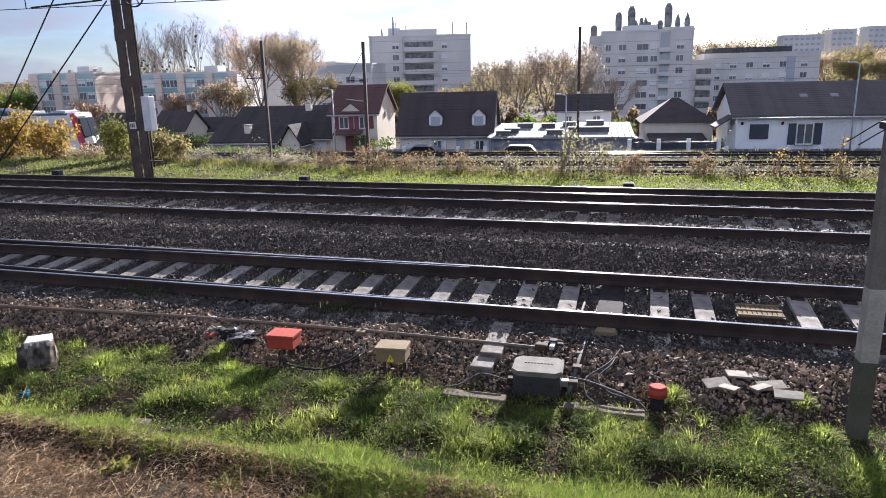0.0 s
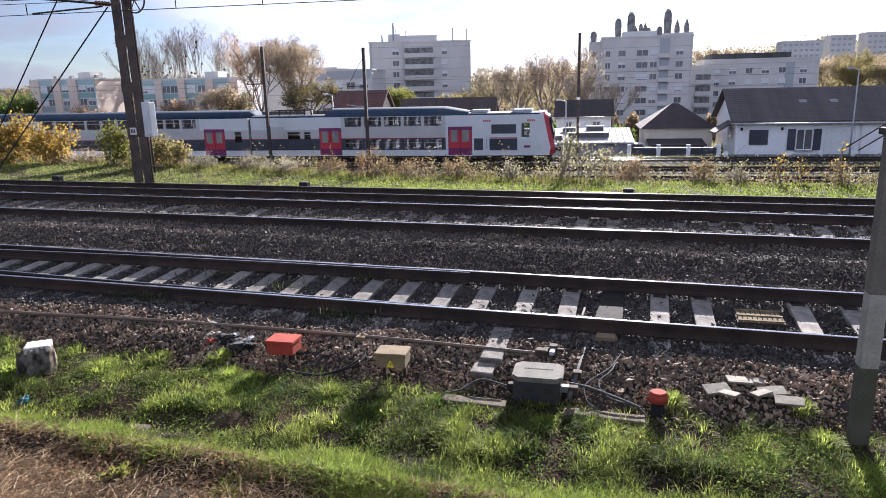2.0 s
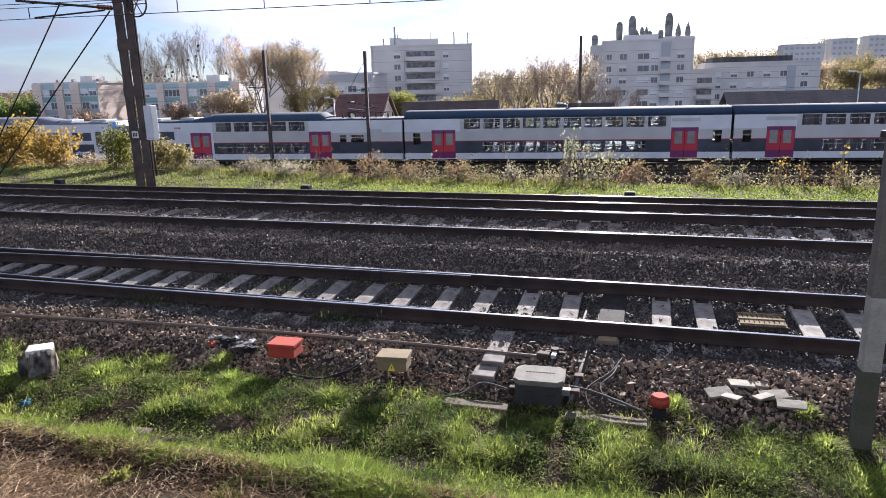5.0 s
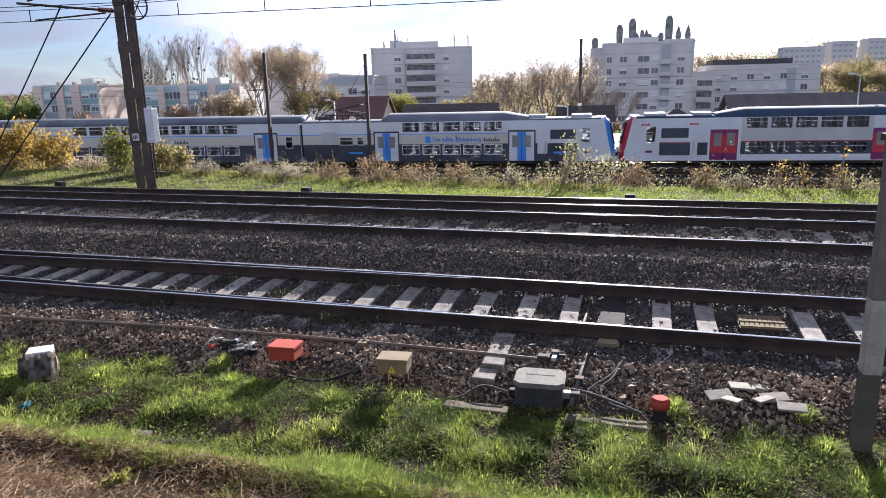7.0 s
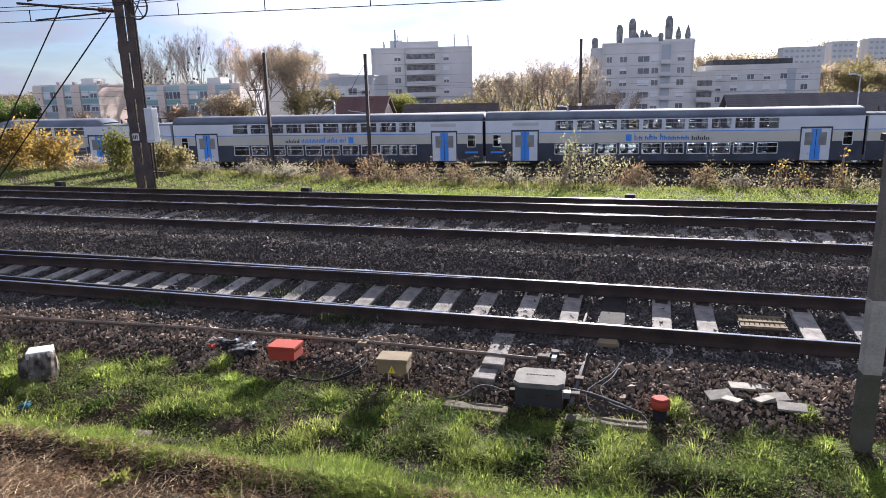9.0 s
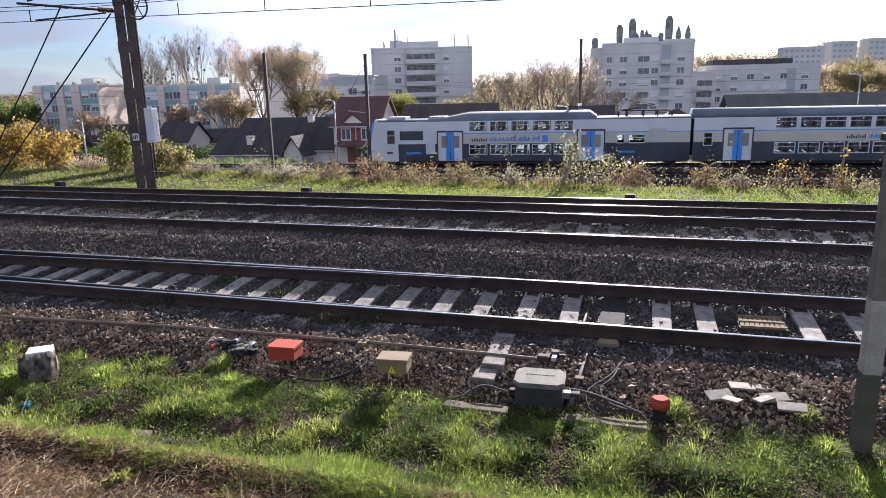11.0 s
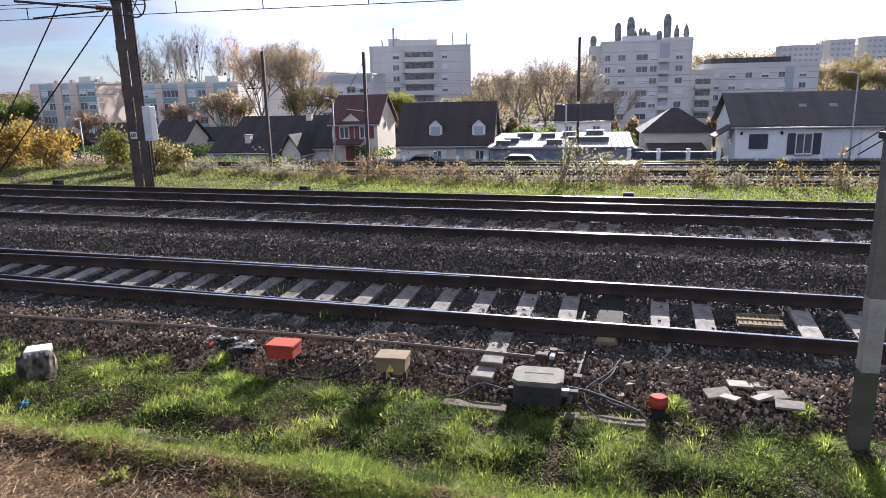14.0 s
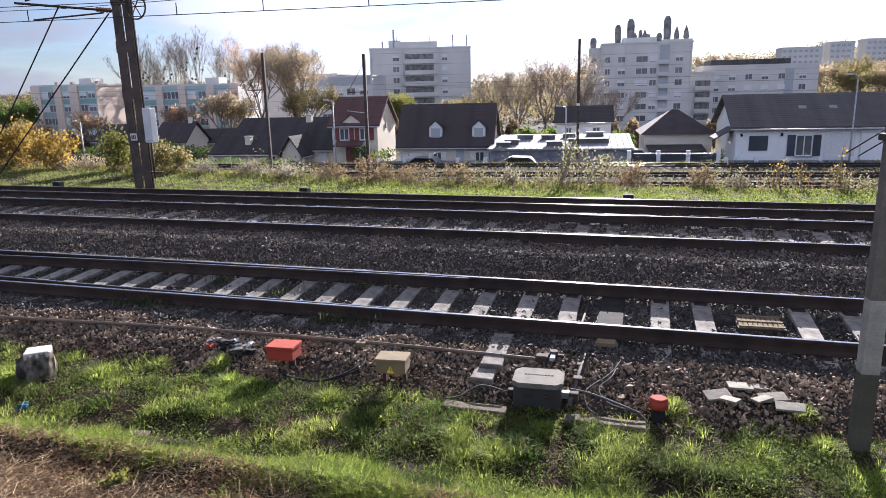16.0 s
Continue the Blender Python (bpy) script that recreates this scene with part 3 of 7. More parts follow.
    box(bm, lo - 0.3, hi + 0.3, -WING + 0.04, WING - 0.04, 2.28, 2.36)
    part("floor", bm, LINING, t)
    seats(t, lo, hi, SILL + 0.12)
    seats(t, lo, hi, 2.36)
    roofmat = NAVY if red else ROOF_GREY
    low_top = 3.66 if cab else 4.12
    bm = prism(bmesh.new(), roof_shape(TOP, low_top), 0.1, bodyend, axis="x")
    for f in bm.faces:
        f.smooth = True
    part("roof", fixed(bm), roofmat, t)
    if cab:
        bm = bmesh.new()
        for a, b, z in ((lo - 1.6, hi + 0.9, 4.14),):
            ring = []
            for x, top in ((a, TOP + 0.3), (a + 0.5, z), (b - 0.9, z), (b + 1.1, TOP + 0.3)):
                ring.append([bm.verts.new((x, y * 1.005, zz)) for y, zz in roof_shape(TOP, top)])
            for p, q in zip(ring, ring[1:]):
                for i in range(len(p) - 1):
                    bm.faces.new((p[i], p[i + 1], q[i + 1], q[i])).smooth = True
        part("raised_roof", fixed(bm), roofmat, t)
        # pantograph and roof gear
        bm = bmesh.new()
        for x in (1.4, 2.4, 3.4, 4.6, 5.2):
            for y in (-0.7, 0.7):
                tube(bm, (x, y, 3.5), (x, y, 4.0), 0.06)
        for y in (-0.55, 0.55):
            tube(bm, (1.6, y, 4.02), (5.0, y, 4.02), 0.035)
            tube(bm, (4.8, y, 4.05), (2.6, y * 0.8, 4.45), 0.03)
            tube(bm, (2.6, y * 0.8, 4.45), (4.7, y * 0.9, 4.85), 0.025)
        tube(bm, (4.7, -0.85, 4.87), (4.7, 0.85, 4.87), 0.035)
        part("pantograph", bm, STEEL, t, "dark folded roof pantograph")
        for a, b in ((length - 6.6, length - 5.3), (length - 3.4, length - 1.9)):
            part("roof_unit", solid(a, b, -0.8, 0.8, 3.6, 3.84, 0.04), GALV, t)
    # running gear
    bogie(t, 2.6)
    bogie(t, length - (3.4 if cab else 2.6))
    bm = bmesh.new()
    box(bm, 4.6, length - 5.4, -1.25, 1.25, 0.16, SILL, bevel=0.03)
    box(bm, -0.2, 0.3, -0.3, 0.3, 0.7, 1.1)
    box(bm, 0.15, length - 0.6, -0.9, 0.9, 0.3, SILL)
    part("underframe", bm, UNDER, t)
    bm = bmesh.new()
    for k in range(5):
        box(bm, -0.32 + k * 0.1, -0.26 + k * 0.1, -1.1, 1.1, 0.75, 3.4)
    part("gangway_bellows", bm, BLACK, t)
    for side in (-1, 1):
        sliding_door(t, d0, red, side)
        sliding_door(t, d1, red, side)
        for a, b, c, d in ups + lows + extra:
            window(t, a, b, c, d, side, not red)
        y = side * (WING + 0.02)
        def plate(x0, x1, z0, z1, mat, name="panel"):
            part(name, solid(x0, x1, min(y, y + side * 0.03), max(y, y + side * 0.03), z0, z1, 0.006), mat, t)
        if cab:
            L = length
            plate(L - 4.95, L - 3.05, 2.05, 2.75, ANTHRACITE, "grille")
            if red:
                plate(L - 5.1, L - 2.95, 0.78, 1.68, ANTHRACITE, "grille")
                plate(L - 5.1, L - 2.95, 1.7, 1.76, CARMINE, "stripe")
                plate(L - 6.3, L - 5.6, 0.8, 1.7, ANTHRACITE, "equipment_door")
                for q in (L - 5.6, L - 2.2):
                    for i in range(4):
                        plate(q + i * 0.16, q + i * 0.16 + 0.1, 2.95, 3.1, CARMINE, "lettering")
            else:
                plate(L - 5.9, L - 5.15, 0.95, 2.55, WHITE, "cab_door")
                plate(L - 4.7, L - 3.5, 0.95, 1.1, SKYBLUE, "lettering")
                lettering(t, 11.0, 1.9, side)
                plate(4.0, 5.2, 1.0, 1.14, SKYBLUE, "lettering")
            plate(L - 2.45, L - 1.95, 0.98, 1.14, PLUM, "badge")
            plate(1.75, 3.0, 1.8, 2.75, PALE, "louvre")
            plate(L - 5.35, L - 5.28, 0.9, 1.9, GALV, "handrail")
        else:
            if not red:
                lettering(t, length * 0.42, 1.9, side)
                plate(0.5, 1.5, 1.0, 1.14, SKYBLUE, "lettering")
            plate(2.2, 4.2, 3.05, 3.3, PALE, "destination_panel")
    if cab:
        L = length
        edge = CARMINE if red else SKYBLUE
        # raked nose: bottom forward, windscreen leaning back
        side_line = [(L - 1.25, SILL), (L - 0.12, SILL + 0.05), (L, SILL + 0.55), (L - 0.16, 1.55), (L - 0.55, 3.35), (L - 0.95, TOP + 0.15), (L - 1.25, TOP + 0.15)]
        rings = []
        for y, back in ((-WING, 0.42), (-0.95, 0.1), (0, 0), (0.95, 0.1), (WING, 0.42)):
            rings.append([(x - (back if i not in (0,) else 0) * (1 if i < 5 else 0.2 if i < 6 else 0), y, z) for i, (x, z) in enumerate(side_line)])
        bm = bmesh.new()
        vs = [[bm.verts.new(p) for p in r] for r in rings]
        for k, (p, q) in enumerate(zip(vs, vs[1:])):
            for i in range(len(p) - 1):
                f = bm.faces.new((p[i], q[i], q[i + 1], p[i + 1]))
                f.material_index = 1 if k in (0, 3) and i else 2 if i < 4 else 0
        for r in (vs[0], vs[-1]):
            bm.faces.new(r).material_index = 0
        part("nose", fixed(bm), [WHITE, edge, ANTHRACITE], t, "raked dark cab nose, red edged" if red else "raked dark cab nose, blue edged")
        bm = bmesh.new()
        a, b = Vector((L - 0.17, 0, 1.62)), Vector((L - 0.515, 0, 3.2))
        for y0, y1 in ((-0.92, -0.03), (0.03, 0.92)):
            vs = [bm.verts.new(p) for p in ((a.x - 0.08, y0, a.z), (a.x - 0.08, y1, a.z), (b.x - 0.06, y1, b.z), (b.x - 0.06, y0, b.z))]
            vs2 = [bm.verts.new(v.co + Vector((0.1, 0, 0.01))) for v in vs]
            bm.faces.new(vs2)
            for i in range(4):
                bm.faces.new((vs[i], vs[(i + 1) % 4], vs2[(i + 1) % 4], vs2[i]))
        part("windscreen", fixed(bm), DARK_PANE, t)
        for y in (-0.85, 0.85):
            bm = tube(bmesh.new(), (L - 0.3, y, 1.1), (L + 0.02, y, 1.1), 0.13, sides=12)
            part("headlight", bm, GALV, t)
        part("visor", solid(L - 1.5, L - 0.85, -0.9, 0.9, TOP - 0.02, TOP + 0.2, 0.06), GALV, t)
        bm = bmesh.new()
        tube(bm, (L - 0.4, 0, 0.75), (L + 0.3, 0, 0.75), 0.12)
        box(bm, L + 0.15, L + 0.32, -0.22, 0.22, 0.58, 0.95, bevel=0.03)
        part("coupler", bm, STEEL, t)
        part("snow_plough", solid(L - 0.9, L - 0.35, -1.2, 1.2, 0.12, SILL + 0.05, 0.04), UNDER, t)
    return t


red_cab, red_mid = car(25.04, True, True), car(24.44, True, False)
blue_cab, blue_mid = car(25.04, False, True), car(26.7, False, False)
# the train in running order, from its front: (car, where its front end lies behind the train's front, reversed)
TRAIN = [(red_cab, 0.0, False), (red_mid, 25.04, False), (copy_thing(red_mid, pose(0, 0, 0)), 49.48, True), (copy_thing(red_cab, pose(0, 0, 0)), 73.9, True)]
B0 = 99.0
TRAIN += [(blue_cab, B0, False), (blue_mid, B0 + 25.04, False), (copy_thing(blue_mid, pose(0, 0, 0)), B0 + 51.74, True), (copy_thing(blue_cab, pose(0, 0, 0)), B0 + 78.44, True)]
LENGTHS = [25.04, 24.44, 24.44, 25.04, 25.04, 26.7, 26.7, 25.04]


def motions():
    for (ob, behind, reverse), length in zip(TRAIN, LENGTHS):
        rows = []
        for k in range(17):
            t = float(k)
            front = -43.0 + 20.42 * t + 0.028 * t * t - behind
            if reverse:
                m = far_pose(front, TRAIN_N, LOW, 180)
            else:
                m = far_pose(front - length, TRAIN_N, LOW)
            rows.append((t, m))
        walk(ob, rows)
# ---- houses and flats ----
RENDER = material("cream_render", (0.72, 0.65, 0.53), 0.9, (0.64, 0.57, 0.47), 0.5, 12, 0.1, mix=0.15)
RENDER_W = material("white_render", (0.84, 0.84, 0.83), 0.9, (0.77, 0.77, 0.76), 0.5, 12, 0.1, mix=0.15)
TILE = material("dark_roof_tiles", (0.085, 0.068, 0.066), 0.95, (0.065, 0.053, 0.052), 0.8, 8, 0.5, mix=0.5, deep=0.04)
TILE_RED = material("red_roof_tiles", (0.14, 0.078, 0.07), 0.95, (0.11, 0.062, 0.056), 0.8, 8, 0.5, mix=0.5, deep=0.04)
TILE_GREY = material("grey_roof_tiles", (0.13, 0.115, 0.11), 0.9, (0.095, 0.085, 0.083), 0.8, 8, 0.5, mix=0.5, deep=0.04)
TILE_BLACK = material("slate_roof", (0.075, 0.066, 0.064), 0.95, (0.055, 0.048, 0.048), 0.8, 8, 0.5, mix=0.5, deep=0.04)
PVC = material("white_joinery", (0.72, 0.72, 0.71), 0.5, bump=0, mix=0.1)
SHUTTER = material("plum_shutters", (0.2, 0.05, 0.055), 0.6, bump=0.1)
SHUT_GREY = material("grey_shutter", (0.4, 0.42, 0.44), 0.6, bump=0.1)
PANEL = material("concrete_panels", (0.66, 0.635, 0.6), 0.9, (0.57, 0.55, 0.52), 0.15, 6, 0.1, mix=0.12)
PANEL_B = material("blue_green_panels", (0.42, 0.54, 0.54), 0.9, (0.37, 0.49, 0.49), 0.2, 6, 0.1, mix=0.12)
PANEL_P = material("pink_panels", (0.76, 0.62, 0.52), 0.9, (0.68, 0.56, 0.47), 0.2, 6, 0.1, mix=0.12)
ZINC = material("zinc_roof", (0.3, 0.3, 0.3), 0.85, (0.23, 0.23, 0.235), 0.6, 10, 0.1, metal=0.0, mix=0.15)
HOUSE_PANE = material("house_glass", (0.07, 0.075, 0.085), 0.06, (0.12, 0.125, 0.13), 0.3, 3, 0.0, mix=0.2)
STREET = -4.05


def house_window(parent, x, z, w, h, y=0.0, shutters=None, name="window"):
    """In a front wall at local y, looking to -y."""
    win = part(name, solid(x, x + w, y - 0.03, y + 0.06, z, z + h), HOUSE_PANE, parent)
    bm = bmesh.new()
    for a, b, c, d in ((x - 0.06, x + 0.03, z - 0.06, z + h + 0.06), (x + w - 0.03, x + w + 0.06, z - 0.06, z + h + 0.06), (x, x + w, z - 0.06, z + 0.04), (x, x + w, z + h - 0.04, z + h + 0.06), (x + w / 2 - 0.04, x + w / 2 + 0.04, z, z + h)):
        box(bm, a, b, y - 0.07, y + 0.02, c, d)
    part("window_frame", bm, PVC, win)
    part("window_sill", solid(x - 0.1, x + w + 0.1, y - 0.16, y, z - 0.13, z - 0.06), CONCRETE, win)
    if shutters:
        for a in (x - 0.09 - w * 0.5, x + w + 0.09):
            part("shutter", solid(a, a + w * 0.5, y - 0.09, y - 0.03, z - 0.05, z + h + 0.05, 0.01), shutters, win)
    return win


rows_made = {}


def tile_row(w, tile):
    """One course of tiles, with a slightly wavy lower edge."""
    key = (round(w, 2), tile.name)
    if key not in rows_made:
        bm = bmesh.new()
        n = max(2, int(w / 0.3))
        for i in range(n):
            lift = 0.006 * ((i * 7) % 3)
            box(bm, i * w / n, (i + 1) * w / n - 0.006, -0.19 - lift * 0.3, 0.18, 0, 0.02 + lift)
        rows_made[key] = mesh_of(bm, "tile_course")
        rows_made[key].materials.append(tile)
    return rows_made[key]


def gable_house(s, n, w, d, eave, ridge, wall, tile, label, rz=0, base=STREET, over=0.35, half_hip=0.0):
    """Ridge along the street. Local x along the street, front at y = 0, z = 0 at the ground."""
    t = thing("house", far_pose(s, n, base, rz), label, "house", "houses along the railway street")
    e, r = eave - base, ridge - base
    bm = bmesh.new()
    prism(bm, [(0, -2), (d, -2), (d, e), (d / 2, r - 0.12), (0, e)], 0, w, axis="x")
    part("wall", fixed(bm), wall, t)
    k = (r - e) / (d / 2)
    bm = bmesh.new()
    for sgn in (0, 1):
        ring = []
        for x in (-over, w + over):
            y_e, y_r = (-over, d / 2) if sgn == 0 else (d + over, d / 2)
            ring += [(x, y_e, e - over * k + 0.02), (x, y_r, r)]
        lo = [bm.verts.new(p) for p in (ring[0], ring[2], ring[3], ring[1])]
        hi = [bm.verts.new((p.co.x, p.co.y, p.co.z + 0.16)) for p in lo]
        bm.faces.new(lo)
        bm.faces.new(hi)
        for i in range(4):
            bm.faces.new((lo[i], lo[(i + 1) % 4], hi[(i + 1) % 4], hi[i]))
    part("roof", fixed(bm), tile, t)
    run = math.hypot(d / 2 + over, r - e + over * k)
    for i in range(int(run / 0.36)):
        q = (i + 0.5) * 0.36 / run
        y, z = -over + (d / 2 + over) * q, e - over * k + 0.19 + (r - e + over * k) * q
        part("tile_course", tile_row(w + 2 * over, tile), None, t, m=pose(-over, y, z, math.degrees(math.atan(k)) - 2.5, 0, 0))
    bm = tube(bmesh.new(), (-over, -over - 0.05, e - over * k), (w + over, -over - 0.05, e - over * k), 0.07)
    part("gutter", bm, GALV, t)
    return t


def chimney(parent, x, y, z0, z1, w=0.6):
    c = part("chimney", solid(x, x + w, y, y + w, z0, z1, 0.01), RENDER, parent)
    part("chimney_cap", solid(x - 0.06, x + w + 0.06, y - 0.06, y + w + 0.06, z1, z1 + 0.1), CONCRETE, c)


def dormer(parent, x, y, z, w, h, tile):
    """A small gabled dormer: front at y."""
    bm = bmesh.new()
    prism(bm, [(x, z), (x + w, z), (x + w, z + h), (x + w / 2, z + h + w * 0.45), (x, z + h)], y, y + 1.9)
    dm = part("dormer", fixed(bm), PVC, parent, "white gabled dormer")
    bm = bmesh.new()
    for a, b in ((x - 0.12, x + w / 2), (x + w + 0.12, x + w / 2)):
        prism(bm, [(a, z + h - 0.1), (b, z + h + w * 0.45 + 0.04), (b, z + h + w * 0.45 + 0.14), (a, z + h)], y - 0.12, y + 1.9)
    part("dormer_roof", fixed(bm), tile, dm)
    part("dormer_window", solid(x + 0.2, x + w - 0.2, y - 0.04, y + 0.05, z + 0.12, z + h - 0.08), SHUT_GREY, dm)
    return dm



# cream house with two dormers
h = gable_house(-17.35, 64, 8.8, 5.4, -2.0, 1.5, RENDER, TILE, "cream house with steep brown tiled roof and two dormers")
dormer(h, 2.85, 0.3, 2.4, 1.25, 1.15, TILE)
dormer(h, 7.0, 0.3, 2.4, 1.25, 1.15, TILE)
part("garage_door", solid(0.2, 2.1, -0.05, 0.05, -0.2, 1.15, 0.01), PVC, h)
house_window(h, 3.3, 0.25, 0.75, 1.0, shutters=PVC)
house_window(h, 7.35, 0.25, 0.8, 1.0, shutters=PVC)
part("front_door", solid(5.5, 6.25, -0.05, 0.05, -0.3, 1.5, 0.01), SHUT_GREY, h)
# two-storey house with plum shutters
h = gable_house(-24.9, 66, 4.75, 6.6, -0.15, 2.35, RENDER, TILE_RED, "cream two-storey house with red tiled roof and plum shutters")
bm = bmesh.new()
prism(bm, [(1.1, 3.6), (3.1, 3.6), (3.1, 4.05), (2.1, 4.8), (1.1, 4.05)], -0.12, 1.6)
part("gablet", fixed(bm), RENDER, h, "cream gablet over the eaves")
bm = bmesh.new()
for a, b in ((0.95, 2.1), (3.25, 2.1)):
    prism(bm, [(a, 3.93), (b, 4.82), (b, 4.94), (a, 4.05)], -0.25, 1.8)
part("gablet_roof", fixed(bm), TILE_RED, h)
house_window(h, 0.85, 2.35, 0.9, 1.1, shutters=SHUTTER)
house_window(h, 2.95, 2.35, 0.9, 1.1, shutters=SHUTTER)
house_window(h, 2.95, 0.1, 0.9, 1.1, shutters=SHUTTER)
part("front_door", solid(1.35, 2.3, -0.05, 0.05, -0.3, 1.6, 0.01), SHUTTER, h)
bm = bmesh.new()
prism(bm, [(-1.3, 1.75), (0.0, 2.15), (0.0, 2.3), (-1.3, 1.9)], 0.5, 3.3, axis="x")
part("porch_roof", fixed(bm), TILE_RED, h)
for x in (0.6, 3.15):
    part("porch_post", solid(x, x + 0.12, -1.25, -1.13, -0.5, 1.75), PVC, h)
part("side_vent", tube(bmesh.new(), (4.72, 3.0, 3.6), (4.85, 3.0, 3.6), 0.3, sides=16), CONCRETE, h)
# long white house
h = gable_house(12.55, 62, 13.5, 9.0, -0.6, 1.8, RENDER_W, TILE_GREY, "long white house with grey tiled roof and skylights", over=0.5)
part("shutter", solid(1.07, 2.54, -0.1, 0.05, 1.42, 2.65, 0.01), ANTHRACITE, h, "closed dark roller shutter")
house_window(h, 4.75, 1.0, 1.2, 1.65, shutters=ANTHRACITE)
part("garage_door", solid(6.9, 9.2, -0.05, 0.05, 0.4, 2.85, 0.01), PVC, h)
for x, y in ((5.6, 2.2), (8.0, 2.2)):
    k = 2.4 / 4.5
    bm = solid(-0.3, 0.3, -0.26, 0.26, -0.04, 0.06, 0.01)
    part("skylight", bm, ZINC, h, "pale roof skylight", m=pose(x, y, 3.45 + y * k + 0.22, math.degrees(math.atan(k)), 0, 0))
for x in (0.35, 3.5):
    part("wall_lamp", solid(x, x + 0.16, -0.18, 0.0, 2.6, 2.85, 0.02), BLACK, h)
bm = bmesh.new()
prism(bm, [(-1.6, 2.3), (-0.1, 3.2), (-0.1, 3.32), (-1.6, 2.42)], 0.5, 3.2)
part("porch_roof", fixed(bm), TILE_GREY, h)
part("drainpipe", tube(bmesh.new(), (9.6, -0.1, 0), (9.6, -0.1, 3.2), 0.05), PVC, h)
# low dark-roofed houses
h = gable_house(-37.4, 64.5, 7.6, 5.0, -2.85, -1.35, RENDER, TILE_BLACK, "low cream house with dark tiled roof")
chimney(h, 3.2, 0.9, 1.4, 2.75)
house_window(h, 6.0, 0.1, 0.9, 0.8)
h = gable_house(-27.6, 63.9, 5.2, 1.9, -2.75, -1.3, RENDER, TILE_BLACK, "cream gabled annex with dark roof", rz=90)
h = gable_house(-38.0, 70, 11.4, 7.0, -2.0, 0.2, RENDER, TILE_BLACK, "house with broad black slate roof")
chimney(h, 7.8, 2.2, 3.6, 4.6)
h = gable_house(-29.4, 67, 4.2, 6.0, -2.6, -0.25, RENDER, TILE_BLACK, "cream annex with black slate roof")
part("garage_door", solid(1.0, 3.4, -0.05, 0.05, -0.2, 1.35, 0.01), PVC, h)
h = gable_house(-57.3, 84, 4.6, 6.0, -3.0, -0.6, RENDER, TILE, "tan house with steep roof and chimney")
chimney(h, 3.8, 2.6, 2.6, 4.2, 0.5)
h = gable_house(-66.5, 84, 6.6, 6.0, -2.8, -0.9, RENDER, TILE_BLACK, "house with black slate roof behind bushes")
h = gable_house(-58.5, 90, 10.0, 7.0, -3.6, -1.95, RENDER, TILE_BLACK, "house with long black slate roof")
h = gable_house(-3.3, 85, 6.4, 7.0, -1.15, 0.5, RENDER_W, TILE_BLACK, "small white house with grey roof")
house_window(h, 1.0, 1.2, 0.8, 1.0)
house_window(h, 4.3, 1.2, 0.8, 1.0)

# house with a pyramid roof
t = thing("house", far_pose(5.6, 68, STREET), "cream bungalow with brown pyramid roof", "house", "houses along the railway street")
part("wall", solid(0, 6.1, 0, 6.5, -2, 2.55), RENDER, t)
bm = bmesh.new()
b = [bm.verts.new(p) for p in ((-0.4, -0.4, 2.45), (6.5, -0.4, 2.45), (6.5, 6.9, 2.45), (-0.4, 6.9, 2.45))]
a = [bm.verts.new((2.7, 3.2, 4.65)), bm.verts.new((3.3, 3.2, 4.65))]
for f in ((b[0], b[1], a[1], a[0]), (b[1], b[2], a[1]), (b[2], b[3], a[0], a[1]), (b[3], b[0], a[0]), (b[3], b[2], b[1], b[0])):
    bm.faces.new(f)
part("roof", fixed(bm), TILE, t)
bm = bmesh.new()
prism(bm, [(-3.0, 1.05), (0, 1.4), (0, 1.5), (-3.0, 1.15)], 0.2, 5.2, axis="x")
part("carport_roof", fixed(bm), TILE_BLACK, t)
part("carport_screen", solid(0.4, 5.0, -2.6, -2.5, -0.4, 1.1, 0.01), ANTHRACITE, t)
for x in (0.3, 5.0):
    part("carport_post", solid(x, x + 0.12, -2.9, -2.78, -0.5, 1.05), PVC, t)

# low workshop with a standing-seam roof
t = thing("workshop", far_pose(-8.2, 61.5, STREET), "low workshop with pale standing-seam roof and skylights", "workshop")
GRAFFITI = material("painted_wall", (0.27, 0.27, 0.28), 0.8, (0.15, 0.16, 0.22), 1.6, 14, 0.1, mix=0.5)
part("wall", solid(0, 12.2, 0, 8.0, -1.5, 1.55), GRAFFITI, t)
bm = bmesh.new()
prism(bm, [(-0.3, 1.6), (8.3, 2.3), (8.3, 2.45), (-0.3, 1.75)], -0.3, 12.5, axis="x")
roof = part("roof", fixed(bm), ZINC, t)
slope = 0.7 / 8.6
for i in range(24):
    x = -0.2 + i * 0.54
    part("seam", solid(-0.02, 0.02, 0, 8.5, 0, 0.06), ZINC, roof, m=pose(x, -0.25, 1.76, math.degrees(math.atan(slope)), 0, 0))
for x, y, w in ((1.0, 2.0, 1.3), (1.9, 5.0, 1.5), (4.2, 4.8, 1.3), (6.2, 5.6, 1.2), (8.4, 6.4, 1.6), (0.4, 0.6, 1.2), (4.9, 0.9, 1.4), (6.8, 2.4, 3.6)):
    sky_l = part("skylight", solid(x, x + w, y, y + 1.0, 1.75 + y * slope, 2.15 + y * slope, 0.02), HOUSE_PANE, t)
    part("skylight_top", solid(x - 0.06, x + w + 0.06, y - 0.06, y + 1.06, 2.16 + y * slope, 2.22 + y * slope), ZINC, sky_l)


